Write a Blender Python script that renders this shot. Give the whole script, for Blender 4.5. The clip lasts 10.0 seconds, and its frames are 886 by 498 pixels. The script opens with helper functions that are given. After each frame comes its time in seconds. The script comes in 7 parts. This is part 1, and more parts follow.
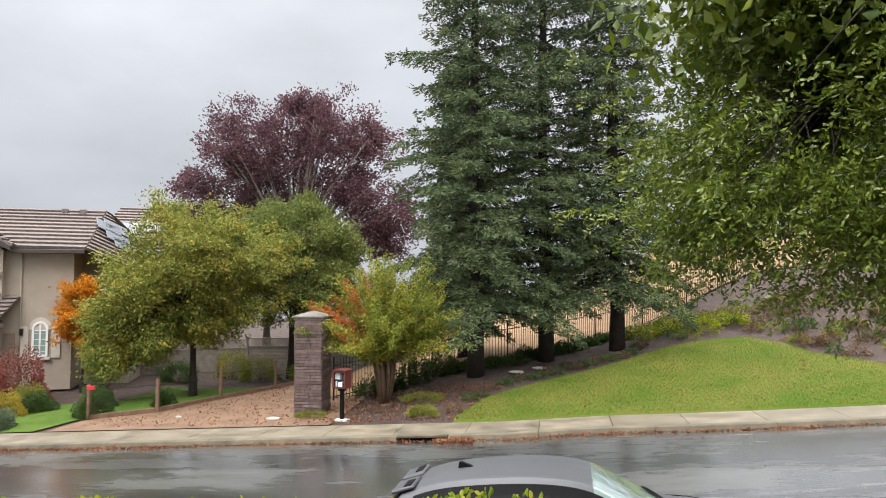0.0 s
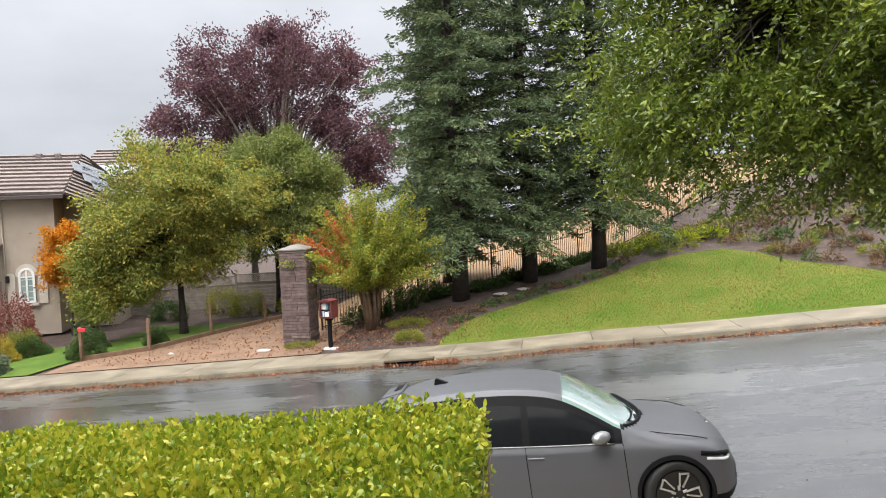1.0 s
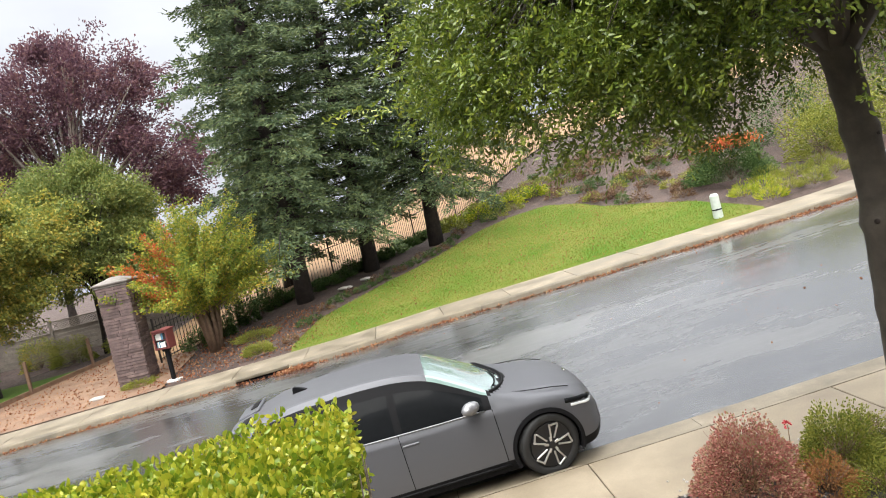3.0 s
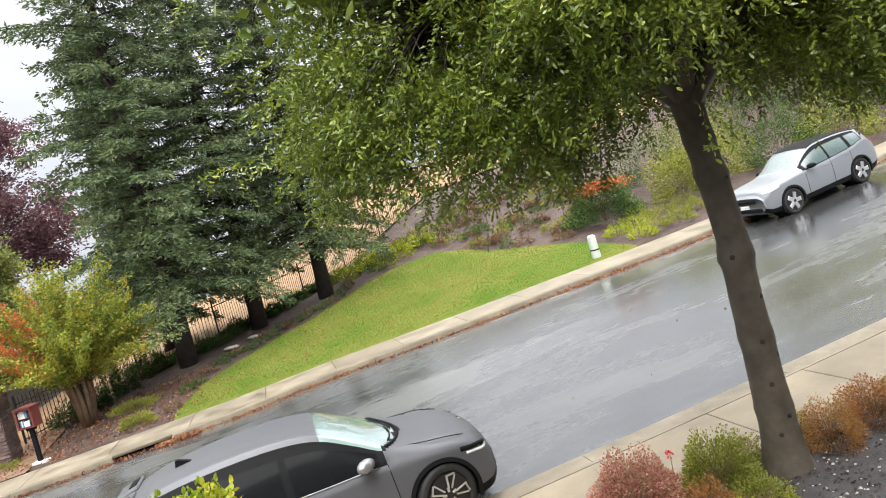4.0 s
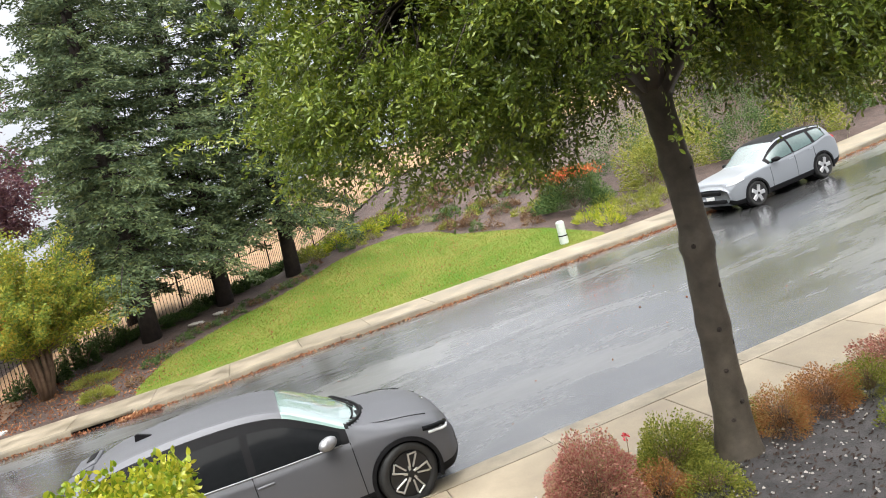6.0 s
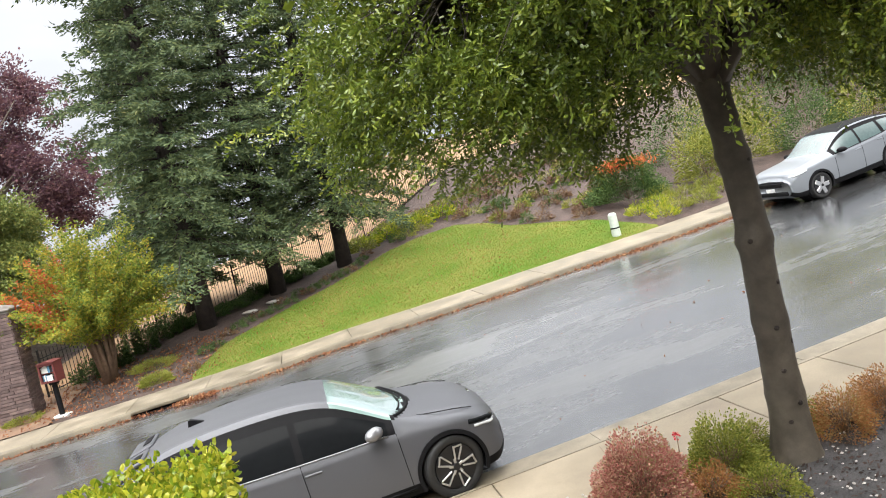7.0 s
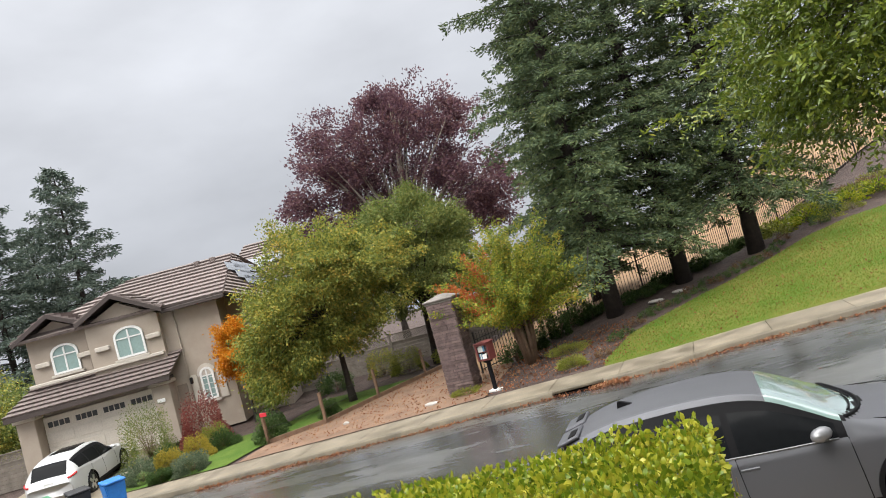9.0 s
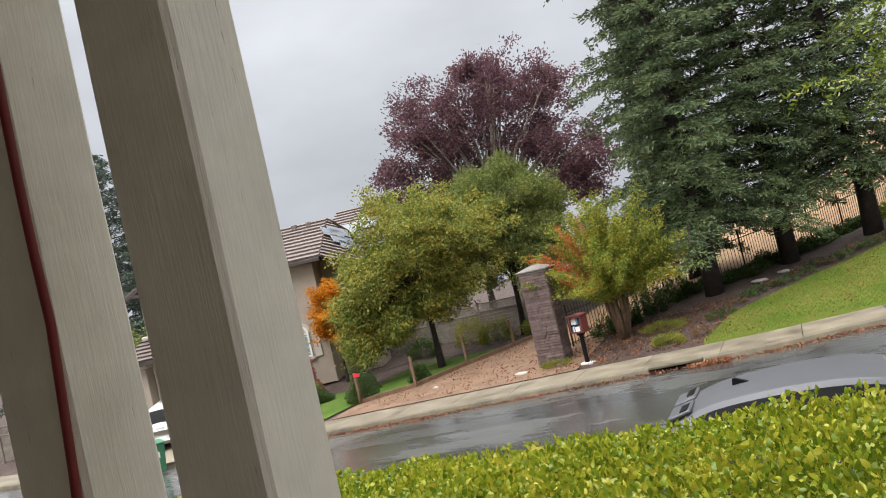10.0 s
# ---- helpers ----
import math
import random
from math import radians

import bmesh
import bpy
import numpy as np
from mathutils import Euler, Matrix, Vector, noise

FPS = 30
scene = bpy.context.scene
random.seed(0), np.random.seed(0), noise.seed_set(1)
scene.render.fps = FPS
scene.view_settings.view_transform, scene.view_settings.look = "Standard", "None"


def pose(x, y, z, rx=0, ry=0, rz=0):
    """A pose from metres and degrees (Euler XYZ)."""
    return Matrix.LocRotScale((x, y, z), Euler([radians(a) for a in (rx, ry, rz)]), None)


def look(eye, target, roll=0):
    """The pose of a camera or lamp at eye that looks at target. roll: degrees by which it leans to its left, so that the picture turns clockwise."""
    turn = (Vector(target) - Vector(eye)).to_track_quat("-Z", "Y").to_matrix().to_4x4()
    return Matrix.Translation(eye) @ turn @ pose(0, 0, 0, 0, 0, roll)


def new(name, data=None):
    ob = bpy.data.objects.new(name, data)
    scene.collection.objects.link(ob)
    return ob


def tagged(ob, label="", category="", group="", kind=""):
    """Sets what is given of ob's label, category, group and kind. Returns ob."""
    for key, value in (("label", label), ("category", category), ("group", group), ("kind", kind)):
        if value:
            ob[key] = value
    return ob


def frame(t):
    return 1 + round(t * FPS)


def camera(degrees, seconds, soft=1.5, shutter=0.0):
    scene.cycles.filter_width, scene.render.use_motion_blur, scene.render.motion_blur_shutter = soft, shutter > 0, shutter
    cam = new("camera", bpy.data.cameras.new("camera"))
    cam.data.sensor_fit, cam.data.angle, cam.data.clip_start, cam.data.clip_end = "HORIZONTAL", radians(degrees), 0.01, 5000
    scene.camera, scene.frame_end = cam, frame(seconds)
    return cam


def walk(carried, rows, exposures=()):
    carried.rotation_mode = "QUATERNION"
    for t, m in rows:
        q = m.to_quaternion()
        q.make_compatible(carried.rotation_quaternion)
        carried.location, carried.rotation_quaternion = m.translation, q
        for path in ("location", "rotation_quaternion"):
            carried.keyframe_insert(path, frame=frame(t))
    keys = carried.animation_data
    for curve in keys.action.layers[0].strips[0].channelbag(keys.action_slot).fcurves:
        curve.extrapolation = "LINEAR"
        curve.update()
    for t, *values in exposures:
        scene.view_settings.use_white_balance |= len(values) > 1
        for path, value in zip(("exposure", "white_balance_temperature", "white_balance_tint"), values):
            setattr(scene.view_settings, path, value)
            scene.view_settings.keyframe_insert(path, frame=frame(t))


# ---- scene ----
cam = camera(65.2, 10.0, soft=1.0)
PATH = [
    (0, (-0.444, 0.129, 3.583), (-0.77, 2.098, 3.719), -0.1),
    (0.5, (-0.316, -0.012, 3.55), (-0.81, 1.926, 3.59), 0.2),
    (0.7, (-0.298, -0.05, 3.548), (-0.79, 1.889, 3.544), -0.8),
    (1, (-0.158, 0.051, 3.533), (-0.458, 2.028, 3.46), -2.9),
    (1.5, (0.016, 0.309, 3.496), (0.097, 2.302, 3.354), -4.8),
    (2, (-0.05, 0.342, 3.473), (0.158, 2.324, 3.311), -5.8),
    (2.2, (-0.112, 0.308, 3.473), (0.071, 2.292, 3.303), -7.3),
    (3.5, (-0.185, 0.339, 3.493), (0.054, 2.32, 3.356), -15.0),
    (4, (-0.132, 0.312, 3.509), (0.359, 2.248, 3.41), -14.5),
    (4.5, (-0.114, 0.348, 3.483), (0.498, 2.25, 3.381), -14.5),
    (5, (-0.15, 0.32, 3.495), (0.448, 2.223, 3.353), -14.5),
    (6.3, (-0.104, 0.273, 3.498), (0.435, 2.191, 3.328), -12.0),
    (6.5, (-0.101, 0.275, 3.505), (0.398, 2.204, 3.333), -12.3),
    (7, (-0.058, 0.316, 3.502), (0.357, 2.265, 3.339), -12.6),
    (7.5, (0.038, 0.401, 3.496), (0.31, 2.377, 3.351), -14.8),
    (8, (-0.049, 0.364, 3.533), (-0.057, 2.363, 3.471), -17.3),
    (8.5, (-0.222, 0.254, 3.552), (-0.597, 2.218, 3.601), -17.4),
    (9, (-0.356, 0.207, 3.536), (-1.008, 2.096, 3.621), -15.3),
    (9.5, (-0.534, 0.177, 3.513), (-1.342, 2.005, 3.58), -13.6),
    (10, (-0.686, 0.047, 3.548), (-1.572, 1.839, 3.613), -13.2),
]
walk(cam, [(t, look(eye, target, roll)) for t, eye, target, roll in PATH],
     ((0, 0.58), (0.5, 0.69), (1.0, 0.72), (1.5, 0.87), (2.0, 0.92), (3.5, 0.97), (6.5, 1.02), (7.5, 0.96), (8.2, 0.88), (9.0, 0.5), (10.0, 0.46)))

# ---- light ----
world = bpy.data.worlds.new("world")
scene.world = world
world.use_nodes = True
wn, wl = world.node_tree.nodes, world.node_tree.links
wn.clear()
w_out = wn.new("ShaderNodeOutputWorld")
w_bg = wn.new("ShaderNodeBackground")
w_sky = wn.new("ShaderNodeTexSky")
w_sky.sky_type = "NISHITA"
w_sky.sun_disc = False
w_sky.sun_elevation, w_sky.sun_rotation = radians(50), radians(200)
w_sky.air_density, w_sky.dust_density = 1.0, 4.0
w_tc = wn.new("ShaderNodeTexCoord")
w_sep = wn.new("ShaderNodeSeparateXYZ")
wl.new(w_tc.outputs["Generated"], w_sep.inputs[0])
# an overcast dome: grey cloud, brighter towards the zenith
w_grad = wn.new("ShaderNodeValToRGB")
w_grad.color_ramp.interpolation = "EASE"
e = w_grad.color_ramp.elements
e[0].position, e[0].color = 0.0, (3.8, 3.95, 4.3, 1)
e[1].position, e[1].color = 1.0, (36.0, 36.0, 36.0, 1)
m_el = e.new(0.42)
m_el.color = (5.2, 5.35, 5.7, 1)
wl.new(w_sep.outputs["Z"], w_grad.inputs[0])
w_map = wn.new("ShaderNodeMapping")
w_map.inputs["Scale"].default_value = (1.6, 1.6, 3.6)
wl.new(w_tc.outputs["Generated"], w_map.inputs[0])
w_noise = wn.new("ShaderNodeTexNoise")
w_noise.inputs["Scale"].default_value, w_noise.inputs["Detail"].default_value = 1.7, 5
w_noise.inputs["Roughness"].default_value = 0.5
wl.new(w_map.outputs[0], w_noise.inputs["Vector"])
w_cr = wn.new("ShaderNodeMapRange")
w_cr.inputs["From Min"].default_value, w_cr.inputs["From Max"].default_value = 0.3, 0.72
w_cr.inputs["To Min"].default_value, w_cr.inputs["To Max"].default_value = 0.86, 1.2
wl.new(w_noise.outputs["Fac"], w_cr.inputs[0])
w_mul = wn.new("ShaderNodeVectorMath")
w_mul.operation = "SCALE"
wl.new(w_grad.outputs[0], w_mul.inputs[0])
wl.new(w_cr.outputs[0], w_mul.inputs["Scale"])
w_mix = wn.new("ShaderNodeMix")
w_mix.data_type = "RGBA"
w_mix.inputs["Factor"].default_value = 0.94
wl.new(w_sky.outputs[0], w_mix.inputs["A"])
wl.new(w_mul.outputs[0], w_mix.inputs["B"])
wl.new(w_mix.outputs["Result"], w_bg.inputs["Color"])
w_bg.inputs["Strength"].default_value = 0.1
wl.new(w_bg.outputs[0], w_out.inputs[0])
sun = new("sun", bpy.data.lights.new("sun", "SUN"))
sun.data.energy, sun.data.angle, sun.data.color = 1.5, radians(35), (1.0, 0.97, 0.92)
sun.matrix_world = look((0, 0, 30), (8, 22, 0))


# ---- material helpers ----
def shader(name):
    m = bpy.data.materials.new(name)
    m.use_nodes = True
    nt = m.node_tree
    return m, nt, nt.nodes["Principled BSDF"]


def noise_node(nt, scale, detail=4, rough=0.55, vec=None):
    n = nt.nodes.new("ShaderNodeTexNoise")
    n.inputs["Scale"].default_value, n.inputs["Detail"].default_value, n.inputs["Roughness"].default_value = scale, detail, rough
    if vec is not None:
        nt.links.new(vec, n.inputs["Vector"])
    return n


def ramp(nt, fac, stops):
    r = nt.nodes.new("ShaderNodeValToRGB")
    el = r.color_ramp.elements
    for i, (p, c) in enumerate(stops):
        k = el[i] if i < 2 else el.new(p)
        k.position, k.color = p, (*c, 1)
    nt.links.new(fac, r.inputs[0])
    return r


def mixc(nt, fac, a, b, mode="MIX"):
    x = nt.nodes.new("ShaderNodeMix")
    x.data_type, x.blend_type = "RGBA", mode
    for key, v in (("Factor", fac), ("A", a), ("B", b)):
        if isinstance(v, (int, float)):
            x.inputs[key].default_value = v
        elif isinstance(v, tuple):
            x.inputs[key].default_value = (*v, 1)
        else:
            nt.links.new(v, x.inputs[key])
    return x.outputs["Result"]


def coords(nt):
    return nt.nodes.new("ShaderNodeTexCoord").outputs["Object"]


def world_pos(nt):
    return nt.nodes.new("ShaderNodeNewGeometry").outputs["Position"]


def bump(nt, b, height, strength=0.4, dist=0.01):
    n = nt.nodes.new("ShaderNodeBump")
    n.inputs["Strength"].default_value, n.inputs["Distance"].default_value = strength, dist
    nt.links.new(height, n.inputs["Height"])
    nt.links.new(n.outputs[0], b.inputs["Normal"])


def surface(name, c1, c2, scale=8.0, fine=80.0, rough=0.8, rough2=None, bstr=0.4, bdist=0.006, metal=0.0, vary=0.0, spec=0.5):
    """Two scales of noise between two colours, fine relief, and a per-piece change of value."""
    m, nt, b = shader(name)
    p = world_pos(nt)
    n1, n2 = noise_node(nt, scale, 5, 0.6, p), noise_node(nt, fine, 3, 0.6, p)
    r = ramp(nt, n1.outputs["Fac"], [(0.32, c1), (0.7, c2)])
    dark = tuple(0.72 * v for v in c1)
    f2 = ramp(nt, n2.outputs["Fac"], [(0.35, (0, 0, 0)), (0.75, (1, 1, 1))])
    k = nt.nodes.new("ShaderNodeMath")
    k.operation = "MULTIPLY"
    k.inputs[1].default_value = 0.45
    nt.links.new(f2.outputs[0], k.inputs[0])
    col = mixc(nt, k.outputs[0], r.outputs[0], dark)
    if vary:
        oi = nt.nodes.new("ShaderNodeObjectInfo")
        v = nt.nodes.new("ShaderNodeMapRange")
        v.inputs["To Min"].default_value, v.inputs["To Max"].default_value = 1 - vary, 1 + vary
        nt.links.new(oi.outputs["Random"], v.inputs[0])
        hs = nt.nodes.new("ShaderNodeHueSaturation")
        nt.links.new(v.outputs[0], hs.inputs["Value"])
        nt.links.new(col, hs.inputs["Color"])
        col = hs.outputs[0]
    nt.links.new(col, b.inputs["Base Color"])
    b.inputs["Metallic"].default_value = metal
    b.inputs["Specular IOR Level"].default_value = spec
    if rough2 is None:
        b.inputs["Roughness"].default_value = rough
    else:
        rr = nt.nodes.new("ShaderNodeMapRange")
        rr.inputs["From Min"].default_value, rr.inputs["From Max"].default_value = 0.35, 0.65
        rr.inputs["To Min"].default_value, rr.inputs["To Max"].default_value = rough, rough2
        nt.links.new(n1.outputs["Fac"], rr.inputs[0])
        nt.links.new(rr.outputs[0], b.inputs["Roughness"])
    bump(nt, b, n2.outputs["Fac"], bstr, bdist)
    return m


def foliage(name, stops, rough=0.45, trans=0.35, spec=0.22):
    """Leaves: the colour changes from leaf to leaf and over the crown, with light passing through."""
    m, nt, b = shader(name)
    g = nt.nodes.new("ShaderNodeNewGeometry")
    big = noise_node(nt, 0.9, 2, 0.5, g.outputs["Position"])
    ad = nt.nodes.new("ShaderNodeMath")
    ad.operation = "MULTIPLY_ADD"
    ad.inputs[1].default_value, ad.inputs[2].default_value = 0.55, -0.05
    nt.links.new(g.outputs["Random Per Island"], ad.inputs[0])
    ad2 = nt.nodes.new("ShaderNodeMath")
    ad2.operation = "MULTIPLY_ADD"
    ad2.inputs[1].default_value = 0.55
    nt.links.new(big.outputs["Fac"], ad2.inputs[0])
    nt.links.new(ad.outputs[0], ad2.inputs[2])
    r = ramp(nt, ad2.outputs[0], stops)
    nt.links.new(r.outputs[0], b.inputs["Base Color"])
    b.inputs["Roughness"].default_value, b.inputs["Specular IOR Level"].default_value = rough, spec
    tr = nt.nodes.new("ShaderNodeBsdfTranslucent")
    nt.links.new(r.outputs[0], tr.inputs["Color"])
    mx = nt.nodes.new("ShaderNodeMixShader")
    mx.inputs[0].default_value = trans
    nt.links.new(b.outputs[0], mx.inputs[1])
    nt.links.new(tr.outputs[0], mx.inputs[2])
    nt.links.new(mx.outputs[0], nt.nodes["Material Output"].inputs["Surface"])
    return m


def plain(name, c, rough=0.5, metal=0.0, spec=0.5, coat=0.0):
    m, nt, b = shader(name)
    p = world_pos(nt)
    n = noise_node(nt, 14, 4, 0.6, p)
    r = ramp(nt, n.outputs["Fac"], [(0.3, tuple(0.88 * v for v in c)), (0.7, tuple(min(1, 1.06 * v) for v in c))])
    nt.links.new(r.outputs[0], b.inputs["Base Color"])
    b.inputs["Roughness"].default_value, b.inputs["Metallic"].default_value = rough, metal
    b.inputs["Specular IOR Level"].default_value, b.inputs["Coat Weight"].default_value = spec, coat
    return m


# ---- materials ----
def asphalt_material():
    m, nt, b = shader("wet_asphalt")
    p = world_pos(nt)
    st = nt.nodes.new("ShaderNodeMapping")
    st.inputs["Scale"].default_value = (0.35, 1.0, 1.0)
    nt.links.new(p, st.inputs[0])
    big = noise_node(nt, 0.55, 4, 0.55, st.outputs[0])
    mid = noise_node(nt, 3.0, 5, 0.6, p)
    fine = noise_node(nt, 160, 2, 0.5, p)
    c = ramp(nt, mid.outputs["Fac"], [(0.3, (0.045, 0.046, 0.048)), (0.7, (0.078, 0.078, 0.079))])
    c2 = mixc(nt, ramp(nt, big.outputs["Fac"], [(0.42, (0, 0, 0)), (0.6, (1, 1, 1))]).outputs[0], c.outputs[0], (0.10, 0.10, 0.098))
    vor = nt.nodes.new("ShaderNodeTexVoronoi")
    vor.inputs["Scale"].default_value = 0.16
    vmap = nt.nodes.new("ShaderNodeMapping")
    vmap.inputs["Scale"].default_value = (0.6, 1.6, 1.0)
    nt.links.new(mixc(nt, 0.06, p, mid.outputs["Color"], "ADD"), vmap.inputs[0])
    nt.links.new(vmap.outputs[0], vor.inputs["Vector"])
    patch = ramp(nt, vor.outputs["Color"], [(0.3, (0.62, 0.62, 0.62)), (0.7, (1.15, 1.15, 1.15))])
    c2 = mixc(nt, 1.0, c2, patch.outputs[0], "MULTIPLY")
    lane = nt.nodes.new("ShaderNodeMapping")
    lane.inputs["Scale"].default_value = (0.3, 1.5, 1.0)
    nt.links.new(p, lane.inputs[0])
    streak = noise_node(nt, 3.2, 6, 0.7, lane.outputs[0])
    c2 = mixc(nt, 1.0, c2, ramp(nt, streak.outputs["Fac"], [(0.35, (0.72, 0.72, 0.72)), (0.65, (1.35, 1.35, 1.35))]).outputs[0], "MULTIPLY")
    nt.links.new(c2, b.inputs["Base Color"])
    r = ramp(nt, big.outputs["Fac"], [(0.38, (0.16, 0.16, 0.16)), (0.5, (0.26, 0.26, 0.26)), (0.62, (0.42, 0.42, 0.42))])
    r2 = mixc(nt, 0.6, r.outputs[0], ramp(nt, streak.outputs["Fac"], [(0.36, (0.45, 0.45, 0.45)), (0.64, (1.3, 1.3, 1.3))]).outputs[0], "MULTIPLY")
    nt.links.new(r2, b.inputs["Roughness"])
    b.inputs["Specular IOR Level"].default_value = 1.0
    b.inputs["Coat Weight"].default_value, b.inputs["Coat Roughness"].default_value = 0.85, 0.2
    h = nt.nodes.new("ShaderNodeMath")
    h.operation = "MULTIPLY"
    nt.links.new(fine.outputs["Fac"], h.inputs[0])
    nt.links.new(r.outputs[0], h.inputs[1])
    bump(nt, b, h.outputs[0], 0.5, 0.004)
    return m


M = {}
M["asphalt"] = asphalt_material()
M["concrete"] = surface("damp_concrete", (0.115, 0.095, 0.064), (0.29, 0.245, 0.18), 1.5, 90, 0.5, 0.75, 0.3, 0.003, vary=0.09)
M["near_concrete"] = surface("pale_concrete", (0.19, 0.15, 0.098), (0.36, 0.30, 0.215), 1.2, 90, 0.5, 0.75, 0.3, 0.003, vary=0.06)
M["near_kerb"] = surface("pale_kerb_concrete", (0.15, 0.122, 0.08), (0.34, 0.29, 0.22), 2.5, 90, 0.5, 0.75, 0.3, 0.003, vary=0.06)
M["kerb"] = surface("kerb_concrete", (0.085, 0.07, 0.045), (0.21, 0.175, 0.12), 2.0, 90, 0.5, 0.75, 0.3, 0.003, vary=0.08)
M["soil"] = surface("bark_mulch", (0.042, 0.027, 0.022), (0.10, 0.066, 0.054), 3.0, 45, 0.9, None, 0.9, 0.03)
M["dark_mulch"] = surface("dark_wet_mulch", (0.032, 0.03, 0.031), (0.085, 0.078, 0.077), 5.0, 60, 0.75, None, 0.9, 0.03)
M["dirt"] = surface("clay_path", (0.15, 0.088, 0.055), (0.26, 0.16, 0.10), 1.6, 40, 0.85, None, 0.6, 0.02)
M["golden"] = surface("dry_golden_grass", (0.2, 0.12, 0.058), (0.3, 0.19, 0.1), 0.9, 18, 0.95, None, 0.8, 0.05)
M["turf"] = surface("turf", (0.066, 0.128, 0.014), (0.18, 0.165, 0.042), 0.55, 60, 0.9, None, 0.9, 0.02, spec=0.1)
M["turf_left"] = surface("left_turf", (0.06, 0.12, 0.02), (0.12, 0.17, 0.035), 1.2, 60, 0.9, None, 0.9, 0.02, spec=0.1)
M["blade"] = foliage("grass_blade", [(0.16, (0.058, 0.150, 0.012)), (0.38, (0.108, 0.205, 0.02)), (0.54, (0.175, 0.205, 0.03)), (0.74, (0.235, 0.17, 0.05))], 0.6, 0.3, 0.1)
M["bark"] = surface("grey_bark", (0.05, 0.04, 0.029), (0.115, 0.096, 0.072), 5.0, 130, 0.6, None, 0.55, 0.006)
M["bark_dark"] = surface("dark_bark", (0.018, 0.013, 0.011), (0.05, 0.036, 0.028), 5.0, 40, 0.85, None, 0.9, 0.03)
M["bark_pale"] = surface("pale_branch_bark", (0.22, 0.18, 0.15), (0.34, 0.29, 0.25), 6.0, 40, 0.8, None, 0.5, 0.01)
M["bark_tan"] = surface("tan_stem_bark", (0.13, 0.08, 0.05), (0.25, 0.16, 0.10), 6.0, 40, 0.7, None, 0.5, 0.01)
M["redwood"] = foliage("redwood_needles", [(0.15, (0.055, 0.088, 0.048)), (0.5, (0.100, 0.140, 0.066)), (0.8, (0.165, 0.195, 0.076)), (0.95, (0.25, 0.22, 0.08))], 0.6, 0.2)
# Needle colours paled and blued to put distance haze into the foliage
M["far_needles"] = foliage("hazed_needles", [(0.15, (0.065, 0.095, 0.078)), (0.5, (0.11, 0.145, 0.115)), (0.9, (0.16, 0.19, 0.14))], 0.7, 0.2)
M["maroon"] = foliage("maroon_leaves", [(0.15, (0.082, 0.042, 0.062)), (0.5, (0.150, 0.075, 0.095)), (0.8, (0.22, 0.118, 0.112)), (0.95, (0.29, 0.19, 0.115))], 0.55, 0.35)
M["pear"] = foliage("golden_green_leaves", [(0.1, (0.08, 0.118, 0.033)), (0.42, (0.195, 0.238, 0.052)), (0.68, (0.36, 0.34, 0.068)), (0.95, (0.62, 0.38, 0.07))], 0.5, 0.3)
M["backgreen"] = foliage("muted_green_leaves", [(0.1, (0.080, 0.118, 0.038)), (0.5, (0.180, 0.225, 0.062)), (0.9, (0.310, 0.305, 0.080))], 0.5, 0.3)
M["crape"] = foliage("green_myrtle_leaves", [(0.15, (0.09, 0.15, 0.03)), (0.45, (0.22, 0.28, 0.045)), (0.7, (0.40, 0.36, 0.05)), (0.95, (0.55, 0.33, 0.05))], 0.5, 0.35)
M["crape_red"] = foliage("orange_red_myrtle_leaves", [(0.15, (0.25, 0.2, 0.04)), (0.4, (0.5, 0.22, 0.05)), (0.65, (0.55, 0.12, 0.05)), (0.95, (0.5, 0.07, 0.06))], 0.5, 0.35)
M["oak"] = foliage("glossy_green_leaves", [(0.12, (0.056, 0.096, 0.014)), (0.45, (0.140, 0.200, 0.025)), (0.75, (0.25, 0.30, 0.036)), (0.97, (0.45, 0.40, 0.060))], 0.32, 0.22, 0.5)
M["hedge"] = foliage("yellow_green_hedge_leaves", [(0.12, (0.070, 0.135, 0.012)), (0.4, (0.21, 0.295, 0.022)), (0.65, (0.43, 0.44, 0.035)), (0.95, (0.63, 0.52, 0.08))], 0.25, 0.3, 0.5)
M["hedge_twig"] = plain("hedge_twig", (0.12, 0.09, 0.06), 0.8)
M["orange"] = foliage("orange_leaves", [(0.15, (0.5, 0.17, 0.015)), (0.5, (0.65, 0.27, 0.02)), (0.9, (0.7, 0.4, 0.05))], 0.5, 0.4)
M["red_shrub"] = foliage("red_shrub_leaves", [(0.12, (0.19, 0.10, 0.06)), (0.4, (0.42, 0.15, 0.13)), (0.62, (0.48, 0.28, 0.20)), (0.9, (0.27, 0.30, 0.10))], 0.5, 0.3)
M["lime_shrub"] = foliage("lime_shrub_leaves", [(0.12, (0.102, 0.136, 0.024)), (0.5, (0.221, 0.240, 0.040)), (0.9, (0.357, 0.336, 0.080))], 0.5, 0.3)
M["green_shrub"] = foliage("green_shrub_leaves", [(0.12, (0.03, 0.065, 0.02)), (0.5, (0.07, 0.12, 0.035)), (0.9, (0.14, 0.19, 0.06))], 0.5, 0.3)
M["rust_shrub"] = foliage("rust_shrub_leaves", [(0.12, (0.220, 0.099, 0.044)), (0.5, (0.400, 0.176, 0.066)), (0.9, (0.360, 0.297, 0.110))], 0.6, 0.3)
M["wine"] = foliage("wine_red_leaves", [(0.12, (0.12, 0.035, 0.035)), (0.5, (0.25, 0.07, 0.06)), (0.9, (0.34, 0.14, 0.10))], 0.5, 0.35)
